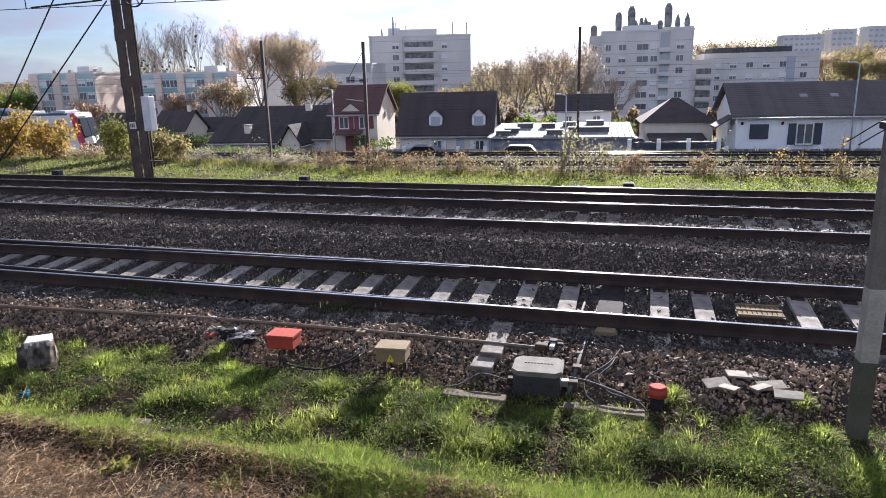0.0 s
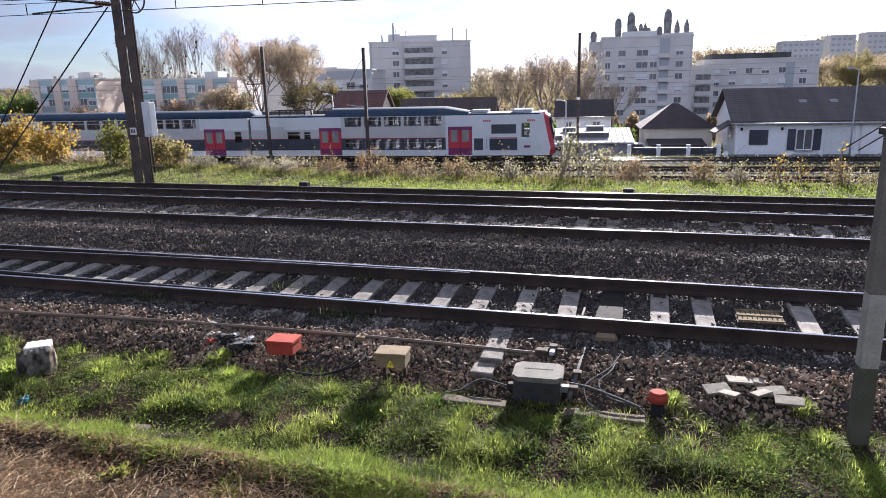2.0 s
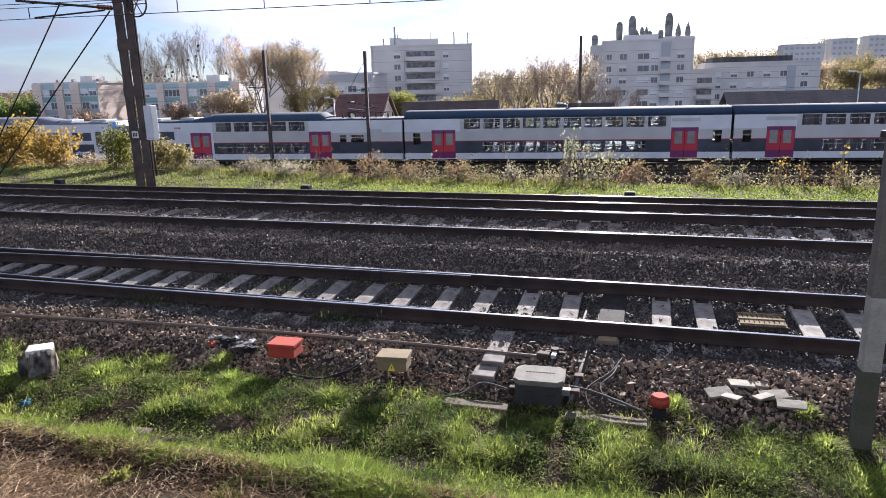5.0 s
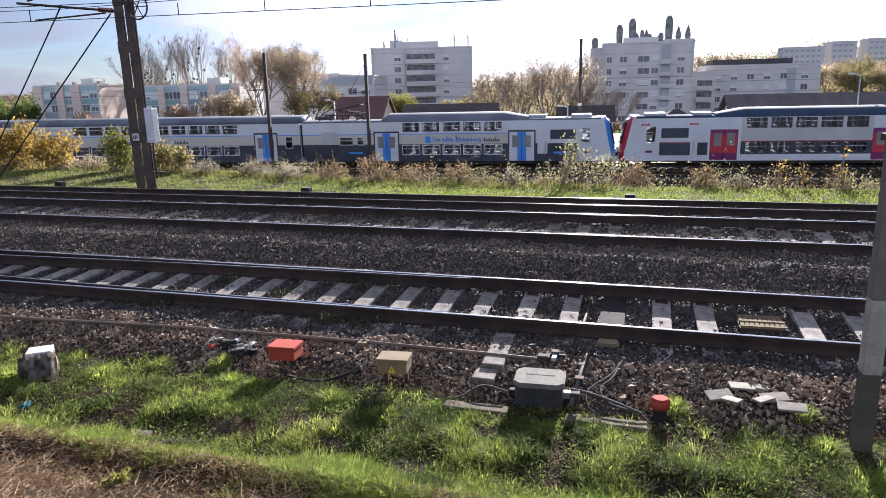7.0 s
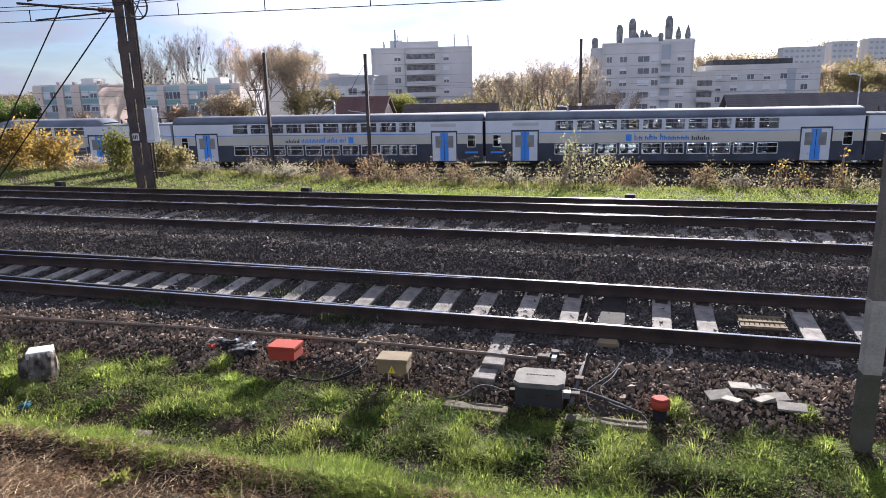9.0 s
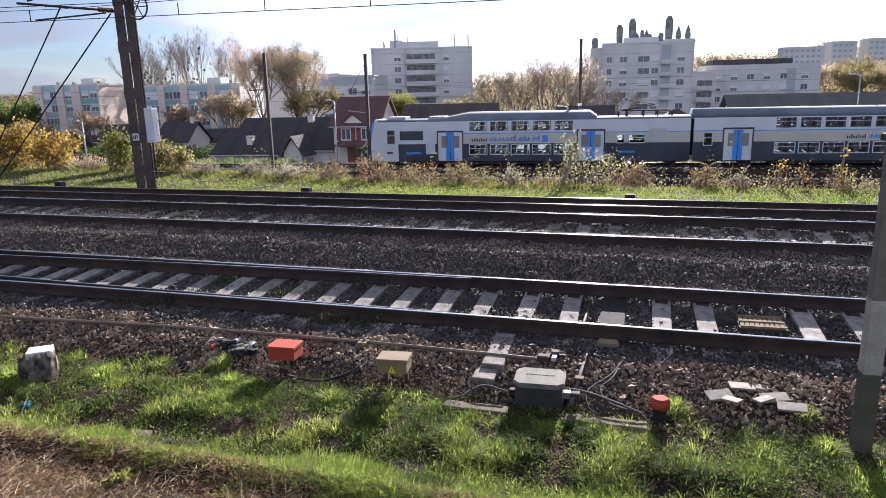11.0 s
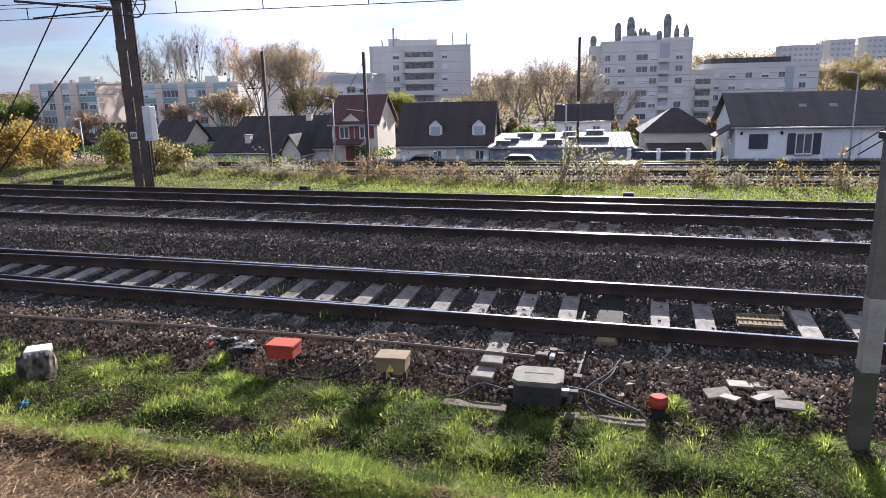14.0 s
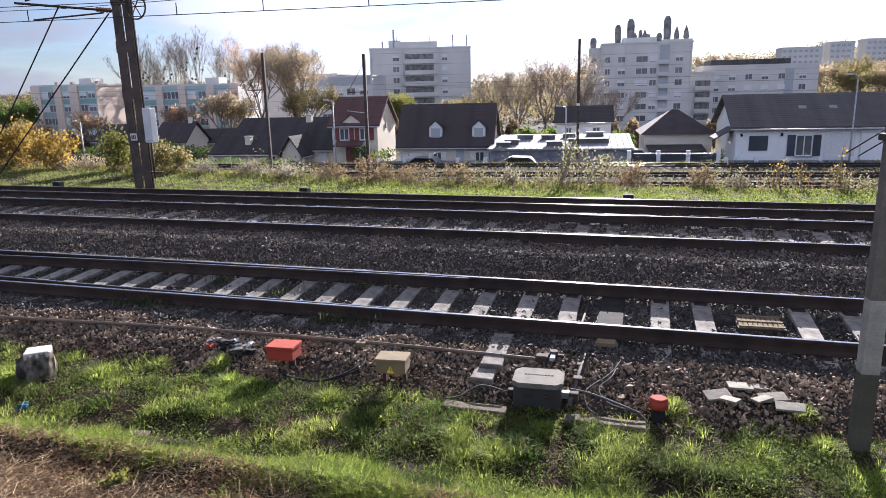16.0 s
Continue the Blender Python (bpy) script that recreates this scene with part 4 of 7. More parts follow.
def slab_block(s, n, w, d, top, base, wall, label, rz=0):
    t = thing("apartment_building", far_pose(s, n, base, rz), label, "apartment building", "blocks of flats")
    part("wall", solid(0, w, 0, d, -4, top - base), wall, t)
    part("parapet", solid(-0.15, w + 0.15, -0.15, d + 0.15, top - base, top - base + 0.35), PANEL, t)
    return t


FLAT_PANE = material("flat_window_glass", (0.11, 0.115, 0.125), 0.3, (0.22, 0.22, 0.22), 0.2, 3, 0.0, mix=0.3, each=0.6)
pane_mesh = {}
LOGGIA = material("loggia_glazing", (0.07, 0.075, 0.08), 0.4, (0.24, 0.23, 0.22), 1.1, 3, 0.0, mix=0.5)


def flat_window(parent, x, z, w=1.3, h=1.25, y=0.0, blind=0.0):
    key = (w, h)
    if key not in pane_mesh:
        pane_mesh[key] = mesh_of(solid(0, w, -0.06, 0.05, 0, h), "window")
        pane_mesh[key].materials.append(FLAT_PANE)
        bm = bmesh.new()
        for a, b, c, d in ((-0.08, 0, -0.08, h + 0.08), (w, w + 0.08, -0.08, h + 0.08), (0, w, -0.08, 0), (0, w, h, h + 0.08), (w / 2 - 0.04, w / 2 + 0.04, 0, h)):
            box(bm, a, b, -0.1, 0.02, c, d)
        pane_mesh[key + ("f",)] = mesh_of(bm, "window_frame")
        pane_mesh[key + ("f",)].materials.append(PVC)
    win = part("window", pane_mesh[key], None, parent, m=pose(x, y, z))
    part("window_frame", pane_mesh[key + ("f",)], None, win)
    if blind:
        part("blind", solid(0, w, -0.09, -0.065, h * (1 - blind), h), PVC, win)
    return win


def balcony(parent, x, z, w, d=1.2):
    part("loggia", solid(x, x + w, -0.05, 0.05, z + 0.1, z + 2.3), LOGGIA, parent)
    b = part("balcony", solid(x - 0.1, x + w + 0.1, -d, 0.0, z - 0.15, z), PANEL, parent)
    part("railing", solid(x - 0.1, x + w + 0.1, -d, -d + 0.08, z, z + 0.95), PANEL, b)


rng = random.Random(12)
# tower with a column of balconies
t = slab_block(-54.6, 175, 26.0, 15, 13.5, -12, PANEL, "pale concrete tower block with balconies", 13)
part("penthouse", solid(6.4, 17.4, 1.0, 11, 25.8, 27.3), PANEL, t)
for x in (0.0, 8.2, 17.6, 25.7):
    part("pilaster", solid(x, x + 0.3, -0.35, 0.0, -4, 25.6), PANEL, t)
for k in range(7):
    z = 21.9 - k * 2.78
    balcony(t, 9.0, z, 7.4)
    flat_window(t, 5.9, z + 0.6, 1.6, 1.3, blind=rng.choice((0, 0.4, 0)))
    flat_window(t, 18.6, z + 0.6, 1.3, 1.3, blind=rng.choice((0, 0.5, 0.9)))
for k in range(9):
    part("panel_joint", solid(0.0, 26.0, -0.03, 0.0, 24.4 - k * 2.78, 24.47 - k * 2.78), CONCRETE, t)
for x, z0, z1, r in ((6.2, 25.8, 30.5, 0.28), (6.9, 25.8, 29.2, 0.12), (21.6, 25.8, 29.0, 0.18), (25.2, 25.8, 28.9, 0.16), (3.2, 25.8, 27.6, 0.2), (9.4, 27.3, 28.6, 0.08), (15.5, 27.3, 29.0, 0.06)):
    part("antenna", tube(bmesh.new(), (x, 3, z0), (x, 3, z1), r), SHUT_GREY, t)
part("roof_hut", solid(4.8, 8.0, 3, 7, 25.8, 27.8), PANEL, t)

# stepped tower with tall rooftop cowls
t = slab_block(3.6, 175, 20.9, 15, 12.6, -12, PANEL, "stepped pale concrete tower with tall dark rooftop cowls")
part("wing", solid(-2.9, 0.0, 1.0, 14, -4, 24.0), PANEL, t)
part("upper_step", solid(14.0, 20.9, 0.3, 14, 24.95, 25.4), PANEL, t)
# flat strip, the shade of a recess put into its grey
part("recess", solid(13.4, 15.6, -0.05, 0.05, -4, 24.2), SHUT_GREY, t)
for x in (0.0, 5.6, 13.2, 15.7, 20.6):
    part("pilaster", solid(x, x + 0.25, -0.3, 0.0, -4, 24.6), PANEL, t)
for k in range(8):
    z = 20.4 - k * 2.78
    for x, w in ((1.0, 1.1), (4.0, 1.6), (8.2, 2.6), (11.4, 1.5), (17.2, 1.6)):
        flat_window(t, x, z, w, 1.3, blind=rng.choice((0, 0, 0.4, 0.9)))
    flat_window(t, -2.2, z, 1.0, 1.3, y=1.0)
    part("balcony", solid(13.3, 15.7, -0.9, 0.0, z - 0.6, z + 0.35), PANEL, t)
    part("panel_joint", solid(0, 20.9, -0.03, 0.0, z + 1.95, z + 2.02), CONCRETE, t)
COWL = material("dark_cowl", (0.26, 0.26, 0.25), 0.9, (0.17, 0.17, 0.165), 0.8, 8, 0.3)
for x, top, r in ((3.9, 29.4, 1.0), (6.9, 30.7, 1.15), (9.2, 28.0, 0.6), (13.6, 27.2, 0.8), (15.4, 31.0, 1.15), (11.0, 27.0, 0.7), (20.0, 26.6, 0.5), (-1.9, 26.6, 1.0)):
    r *= 0.8
    bm = bmesh.new()
    base = 23.8 if x < 0 else 24.8
    last = base
    for f0, f1, a, b in ((0, 0.55, 0.86, 1.0), (0.55, 0.85, 1.0, 0.92), (0.85, 1.0, 0.92, 0.45)):
        tube(bm, (x, 4, base + (top - base) * f0), (x, 4, base + (top - base) * f1), r * a, r * b, sides=12)
    part("rooftop_cowl", bm, COWL, t)
for x, top in ((17.7, 28.7), (19.9, 28.9), (10.3, 28.2), (8.0, 27.6), (13.0, 26.5)):
    bm = bmesh.new()
    for f0, f1, a, b in ((0, 0.3, 0.35, 1.0), (0.3, 0.6, 1.0, 0.8), (0.6, 1.0, 0.8, 0.08)):
        tube(bm, (x, 5, 25 + (top - 25) * f0), (x, 5, 25 + (top - 25) * f1), 0.7 * a, 0.7 * b, sides=10)
    part("rooftop_cowl", bm, COWL, t)
part("roof_hut", solid(5.0, 13.0, 3, 10, 24.9, 26.2), PANEL, t)

# long lower block beside the stepped tower
FENCE_DARK = material("dark_attic_cladding", (0.1, 0.1, 0.1), 0.9, (0.07, 0.07, 0.07), 0.5, 8, 0.2)
t = slab_block(30.2, 195, 28.0, 14, 7.2, -12, PANEL, "long pale concrete block with dark attic")
for k in range(13):
    part("attic_panel", solid(2.0 + k * 1.5, 3.4 + k * 1.5, 1.0, 12, 19.5, 20.9), FENCE_DARK, t)
for k in range(4):
    for x in (2.5, 6.5, 10.5, 14.5, 18.5, 23.5):
        flat_window(t, x, 15.8 - k * 2.8, 1.6, 1.3, blind=rng.choice((0, 0.5, 0.9)))
    part("panel_joint", solid(0, 28, -0.03, 0.0, 18.2 - k * 2.8, 18.27 - k * 2.8), CONCRETE, t)
# again a flat strip, coloured grey for a recess's shade
part("recess", solid(20.0, 22.2, -0.05, 0.05, -2, 18.4), SHUT_GREY, t)
t = slab_block(25.6, 186, 6.0, 12, 5.6, -12, PANEL, "pale link block with grey balconies")
for k in range(4):
    balcony(t, 1.5, 13.5 - k * 2.8, 3.6, 0.9)

# coloured slab flats
BAND = material("sea_green_bands", (0.3, 0.43, 0.42), 0.9, (0.26, 0.38, 0.37), 0.2, 6, 0.1, mix=0.12)
def striped(s, n, top, stripes, floors, label, gable, rz=0):
    """stripes: (width, material, windows) from one end to the other."""
    w = sum(q[0] for q in stripes)
    t = slab_block(s, n, w, 11, top, -10, gable, label, rz)
    x = 0.0
    for wide, mat, wins in stripes:
        part("panel", solid(x, x + wide, -0.12 if wins else -0.55, 0.0, -2, top + 10), mat, t)
        for k in range(floors):
            z = top + 10 - 2.5 - k * 2.75
            for j in range(wins):
                gap = wide / wins
                flat_window(t, x + gap * (j + 0.5) - 0.8, z, 1.6, 1.35, -0.12, blind=rng.choice((0, 0, 0.35, 0.7, 1.0)))
            if wins:
                part("band", solid(x + 0.1, x + wide - 0.1, -0.17, -0.12, z - 1.15, z - 0.25), SHUT_GREY if k % 3 == 1 else BAND, t)
        x += wide
    part("roof_hut", solid(w * 0.6, w * 0.6 + 3, 3, 7, top + 10, top + 11.6), PANEL, t)
    for q in (0.15, 0.4, 0.8):
        part("vent", solid(w * q, w * q + 0.7, 4, 4.8, top + 10, top + 11.0), CONCRETE, t)
    return t


striped(-116.5, 130, 5.6, ((2.2, PANEL_P, 0), (3.4, PANEL_B, 2), (1.8, PANEL_P, 0), (1.9, PANEL_B, 1), (2.1, PANEL_P, 0), (4.1, PANEL_B, 2)), 5, "blue and pink panelled block of flats", PANEL_P)
striped(-90.5, 130, 5.0, ((3.6, PANEL_B, 2), (1.5, PANEL_P, 0), (3.5, PANEL_B, 2), (1.6, PANEL_P, 0), (4.6, PANEL_B, 2), (1.6, PANEL_P, 0), (3.4, PANEL_B, 1), (1.9, PANEL_P, 0)), 5, "blue and pink panelled block of flats", PANEL, 3)
slab_block(-84, 170, 22, 11, 7.4, -12, PANEL, "grey block of flats behind trees")
t = slab_block(-62.5, 150, 16, 11, 6.3, -10, PANEL, "low grey block with dark attic")
part("attic", solid(0.4, 15.6, -0.1, 9, 14.6, 16.6), SHUT_GREY, t)
for k in range(3):
    for j in range(5):
        flat_window(t, 1.0 + j * 3.0, 12.4 - k * 2.8, 2.0, 1.4, blind=rng.choice((0, 0.4, 0.8)))
# towers on the hill
for s, n, w, top in ((100.5, 400, 20, 20.2), (125, 405, 12, 22.6), (144, 410, 16, 23.8)):
    t = slab_block(s, n, w, 12, top, 4, PANEL, "distant pale tower on the wooded hill")
    for k in range(4):
        for j in range(int(w / 2.6)):
            part("window", solid(0.7 + j * 2.6, 2.3 + j * 2.6, -0.05, 0.02, top - 4 - 2.3 - k * 2.8, top - 4 - 1.2 - k * 2.8), SHUT_GREY, t)
# ---- trackside things ----
RED_PAINT = material("faded_red_paint", (0.36, 0.06, 0.035), 0.88, (0.31, 0.055, 0.035), 5, 50, 0.15, mix=0.25)
BEIGE_PAINT = material("beige_paint", (0.23, 0.175, 0.1), 0.88, (0.18, 0.14, 0.085), 5, 50, 0.15, mix=0.25)
LID = material("grey_lid", (0.19, 0.178, 0.15), 0.9, (0.135, 0.128, 0.11), 6, 60, 0.2, mix=0.25)
NAVY_CAST = material("dark_blue_casting", (0.03, 0.037, 0.05), 0.5, (0.045, 0.043, 0.04), 6, 60, 0.2)
YELLOW = material("yellow_sign", (0.75, 0.6, 0.05), 0.6, bump=0.05)
WHITEWASH = material("whitewashed_concrete", (0.6, 0.58, 0.55), 0.9, (0.5, 0.48, 0.44), 7, 40, 0.4)
TARP = material("dirty_tarpaulin", (0.42, 0.38, 0.33), 0.8, (0.07, 0.06, 0.05), 7, 40, 0.4)
TEAL = material("teal_plastic", (0.02, 0.1, 0.13), 0.86, bump=0.1)
BOARD = material("pale_fibre_board", (0.31, 0.285, 0.235), 0.95, (0.22, 0.2, 0.165), 8, 60, 0.3)
BROWN_PIPE = material("brown_pipe", (0.16, 0.11, 0.075), 0.6, (0.1, 0.075, 0.055), 4, 40, 0.2)
HOSE = material("grey_hose", (0.07, 0.07, 0.068), 0.9, (0.1, 0.1, 0.1), 8, 40, 0.1)
POST = material("dark_concrete_post", (0.17, 0.15, 0.125), 0.9, (0.11, 0.095, 0.08), 2.5, 45, 0.5)
POST_PALE = material("pale_band_on_post", (0.36, 0.34, 0.3), 0.9, (0.25, 0.23, 0.2), 4, 45, 0.5)
KERB = material("dirty_kerb_concrete", (0.15, 0.12, 0.09), 0.95, (0.09, 0.075, 0.055), 5, 45, 0.5)
POST_FOOT = material("dark_post_foot", (0.1, 0.092, 0.075), 0.95, (0.07, 0.072, 0.05), 4, 45, 0.5)


def trackside_box(x, y, z, w, d, h, rz, paint, label, legs):
    t = thing("cable_box", pose(x, y, z, 0, 0, rz), label, "cable box")
    part("housing", solid(-w / 2, w / 2, -d / 2, d / 2, -h, -0.012, 0.008), paint, t)
    bm = solid(-w / 2 - 0.012, w / 2 + 0.012, -d / 2 - 0.012, d / 2 + 0.012, -0.035, 0.006, 0.008)
    part("lid", bm, paint, t)
    for a in legs:
        part("leg", solid(a - 0.02, a + 0.02, -0.03, 0.03, -h - 0.34, -h, 0.004), STEEL, t)
    return t


red = trackside_box(-4.24, 7.03, -0.06, 0.34, 0.26, 0.17, 4, RED_PAINT, "weathered red metal cable box on a short stand", (0.0,))
part("stand_pipe", tube(bmesh.new(), (0.1, 0, -0.55), (0.1, 0, -0.2), 0.045), STEEL, red)
beige = trackside_box(-2.755, 6.92, -0.037, 0.345, 0.25, 0.17, 6, BEIGE_PAINT, "beige metal cable box with yellow warning triangle", (-0.1, 0.14))
bm = bmesh.new()
prism(bm, [(-0.045, -0.16), (0.045, -0.16), (0.0, -0.07)], -0.132, -0.126)
sign = part("warning_triangle", fixed(bm), YELLOW, beige, "yellow warning triangle")
bm = bmesh.new()
prism(bm, [(-0.004, -0.115), (0.012, -0.09), (0.004, -0.118), (0.01, -0.118), (-0.006, -0.148), (0.0, -0.122)], -0.1345, -0.1322)
part("bolt_mark", fixed(bm), BLACK, sign)

# point machine with its rods
pm = thing("point_machine", pose(-1.06, 6.93, -0.425, 0, 0, 3) @ Matrix.Scale(0.94, 4), "grey-lidded dark point machine beside the track", "point machine")
part("body", solid(-0.27, 0.27, -0.2, 0.22, 0.0, 0.27, 0.02), NAVY_CAST, pm)
bm = bmesh.new()
w, d, c = 0.29, 0.235, 0.07
prism(bm, [(-w + c, -d), (w - c, -d), (w, -d + c), (w, d - c), (w - c, d), (-w + c, d), (-w, d - c), (-w, -d + c)], 0, 0.06)
lid_mesh = mesh_of(fixed(bm), "lid")
lid_mesh.transform(Matrix(((1, 0, 0, 0), (0, 0, 1, 0.0), (0, 1, 0, 0.27), (0, 0, 0, 1))))
lid_mesh.update()
bm = bmesh.new()
bm.from_mesh(lid_mesh)
bmesh.ops.recalc_face_normals(bm, faces=bm.faces[:])
bmesh.ops.bevel(bm, geom=bm.edges[:], offset=0.01, segments=2, affect="EDGES")
lid = part("lid", bm, LID, pm, "pale grey chamfered lid")
bm = bmesh.new()
for k in range(9):
    box(bm, -0.16 + k * 0.038, -0.136 + k * 0.038, 0.03, 0.075 - 0.012 * (k % 3 == 1), 0.33, 0.336)
part("raised_mark", bm, LID, lid)
for a in (-0.1, 0.14):
    part("catch", solid(a - 0.05, a + 0.05, -0.222, -0.2, 0.15, 0.19, 0.006), STEEL, pm)
part("drive_bracket", solid(0.27, 0.4, -0.03, 0.05, 0.08, 0.16, 0.01), GALV, pm)
part("drive_bracket", solid(-0.36, -0.27, -0.03, 0.05, 0.06, 0.14, 0.01), STEEL, pm)
part("base_plate", solid(-0.36, 0.36, -0.22, 0.24, -0.06, 0.0, 0.01), STEEL, pm)

rods = thing("point_rods", pose(0, 0, 0), "worn steel drive rods running under the rails", "point rod")
for x, y0, y1, z, r in ((-0.66, 6.62, 8.1, -0.2, 0.022), (-0.6, 7.3, 9.9, -0.15, 0.018), (-0.78, 7.6, 9.9, -0.13, 0.018)):
    part("rod", tube(bmesh.new(), (x - 0.03, y0, z - 0.06), (x + 0.02, y1, z), r), HOSE if r > 0.02 else STEEL, rods)
for k in range(3):
    y = 6.75 + k * 0.4
    part("rod_joint", solid(-0.715, -0.615, y, y + 0.1, -0.3, -0.2, 0.012), STEEL, rods)
part("conduit", pipe(bmesh.new(), [(-0.72, 6.86, -0.2), (-0.5, 6.84, -0.22), (-0.2, 6.74, -0.26), (0.02, 6.68, -0.31)], 0.014), HOSE, rods)
for pts in ([(-0.25, 7.75, -0.22), (-0.3, 7.35, -0.22), (-0.42, 7.05, -0.25), (-0.3, 6.82, -0.3), (0.0, 6.72, -0.33), (0.1, 6.62, -0.38)],
            [(-0.22, 7.8, -0.2), (-0.33, 7.4, -0.22), (-0.55, 7.0, -0.26), (-0.52, 6.75, -0.33), (-0.4, 6.68, -0.38)],
            [(-1.4, 6.85, -0.3), (-1.7, 6.9, -0.28), (-1.9, 6.75, -0.36), (-2.1, 6.7, -0.4)],
            [(-4.15, 6.82, -0.36), (-3.7, 6.7, -0.36), (-3.35, 6.9, -0.3), (-3.3, 7.2, -0.26), (-3.55, 7.5, -0.24), (-3.7, 7.8, -0.22)],
            [(-4.1, 6.78, -0.36), (-3.6, 6.72, -0.35), (-3.28, 6.95, -0.3), (-3.25, 7.25, -0.26), (-3.5, 7.55, -0.24)]):
    single("cable", pipe(bmesh.new(), pts, 0.009), HOSE if pts[0][0] > -2 else BLACK, pose(0, 0, 0), "loose grey rubber cable lying on ballast", "cable", "loose cables")

# long bearers, steel sleeper, grating
def bearer(x, y0, y1, z, width=0.26):
    bm = solid(-width / 2, width / 2, 0, y1 - y0, -0.14, 0, 0.014)
    single("timber_bearer", bm, WOOD, pose(x, y0, z, 2.5, 0, random.Random(int(x * 90)).uniform(-2, 2)), "weathered grey timber bearer beside the rail", "timber bearer", "timber bearers")


for x, y0, y1, z in ((-1.69, 7.34, 8.3, -0.205), (-1.74, 7.05, 7.32, -0.265), (-1.62, 6.7, 6.9, -0.43), (-3.42, 7.55, 8.35, -0.215), (-2.95, 7.75, 8.4, -0.225), (-5.2, 7.7, 8.4, -0.225), (-6.6, 7.75, 8.4, -0.225), (0.22, 7.8, 8.4, -0.225), (-4.1, 7.72, 8.4, -0.225)):
    bearer(x, y0, y1, z)
OILY = material("oily_steel", (0.016, 0.015, 0.014), 0.9, (0.03, 0.024, 0.02), 6, 50, 0.3)
steel = thing("steel_sleeper", pose(-0.42, 9.2, -0.14, 4, 0, 0), "dark hollow steel sleeper with pale end caps", "sleeper")
part("trough", solid(-0.17, 0.17, -1.25, 1.25, -0.12, 0.02, 0.02), OILY, steel)
for y, s in ((-0.97, 1), (0.98, 1)):
    bm = bmesh.new()
    prism(bm, [(-0.15, 0.0), (0.15, 0.0), (0.11, 0.07), (-0.11, 0.07)], y - 0.07, y + 0.07)
    part("end_cap", fixed(bm), BEIGE_PAINT, steel, "pale beige end cap")
grate = thing("grating", pose(1.47, 9.3, -0.115, 4, 0, 2), "rusty yellow-brown steel grating between the rails", "grating")
part("frame", solid(-0.29, 0.29, -0.22, 0.22, -0.05, 0.0, 0.006), STEEL, grate)
OCHRE = material("ochre_steel", (0.22, 0.17, 0.09), 0.95, (0.14, 0.1, 0.06), 9, 60, 0.2)
for i in range(9):
    part("bar", solid(-0.27 + i * 0.06, -0.222 + i * 0.06, -0.2, 0.2, 0.0, 0.015), OCHRE, grate)
for y in (-0.19, -0.02, 0.15):
    part("bar", solid(-0.28, 0.28, y, y + 0.04, 0.012, 0.025), OCHRE, grate)

# switch blades beside the rails
for y0, sgn, z in ((A_Y + 1.5, -1, A_Z + 1.5 * CANT), (A_Y, 1, A_Z)):
    bm = bmesh.new()
    prof = [(a * 0.75, b) for a, b in rail_profile()]
    rings = []
    for x, off in ((-2.6, 0.055), (-6, 0.09), (-9, 0.15), (-14, 0.34), (-24, 0.95)):
        rings.append([bm.verts.new((x, y0 + sgn * off + a, z - 0.006 + sgn * off * CANT + b)) for a, b in prof])
    for p, q in zip(rings, rings[1:]):
        for i in range(len(p)):
            f = bm.faces.new((p[i], p[(i + 1) % len(p)], q[(i + 1) % len(p)], q[i]))
            f.material_index = 1 if min(p[i].co.z, p[(i + 1) % len(p)].co.z) > z - 0.04 and i in (9, 10, 11, 12, 13, 14, 15) else 0
    part("switch_blade", fixed(bm), [RAIL_SIDE, RAIL_TOP], track_a)

# capped marker, kerb stones, long pipe
cap = thing("capped_post", pose(0.195, 6.78, -0.575), "short black post with faded red cap", "marker post")
part("post", tube(bmesh.new(), (0, 0, 0), (0, 0, 0.33), 0.07, sides=16), BLACK, cap)
bm = tube(bmesh.new(), (0, 0, 0.31), (0, 0, 0.4), 0.098, 0.094, sides=24)
tube(bm, (0, 0, 0.4), (0, 0, 0.418), 0.094, 0.07, sides=24)
part("cap", bm, RED_PAINT, cap, "faded red round cap")
for x0, x1 in ((-2.05, -1.35), (-0.74, 0.08)):
    single("kerb_stone", solid(x0, x1, 6.5, 6.66, -0.6, -0.378, 0.015), KERB, pose(0, 0, 0), "low dirty concrete kerb at the ballast edge", "kerb")
pipe_run = thing("trackside_pipe", pose(0, 0, 0), "long brown steel pipe along the ballast", "pipe")
part("tube", pipe(bmesh.new(), [(-24, 7.3, -0.26), (-14, 7.36, -0.24), (-9.2, 7.38, -0.2), (-6.4, 7.58, -0.2), (-3.4, 7.63, -0.19), (-1.15, 7.6, -0.2)], 0.026, 8), BROWN_PIPE, pipe_run)
part("clamp", solid(-3.51, -3.39, 7.54, 7.68, -0.3, -0.17, 0.01), BEIGE_PAINT, pipe_run)
part("end_joint", solid(-1.2, -1.05, 7.55, 7.66, -0.26, -0.14, 0.02), STEEL, pipe_run)
brk = thing("rod_crank", pose(-1.0, 7.72, -0.24), "dark steel crank beside the rail", "crank")
part("arm", solid(-0.12, 0.12, -0.03, 0.03, 0.02, 0.08, 0.015), STEEL, brk)
part("pivot", tube(bmesh.new(), (0, 0, -0.06), (0, 0, 0.12), 0.05, sides=12), STEEL, brk)
part("arm", solid(-0.03, 0.03, -0.18, 0.1, 0.05, 0.1, 0.015), GALV, brk)

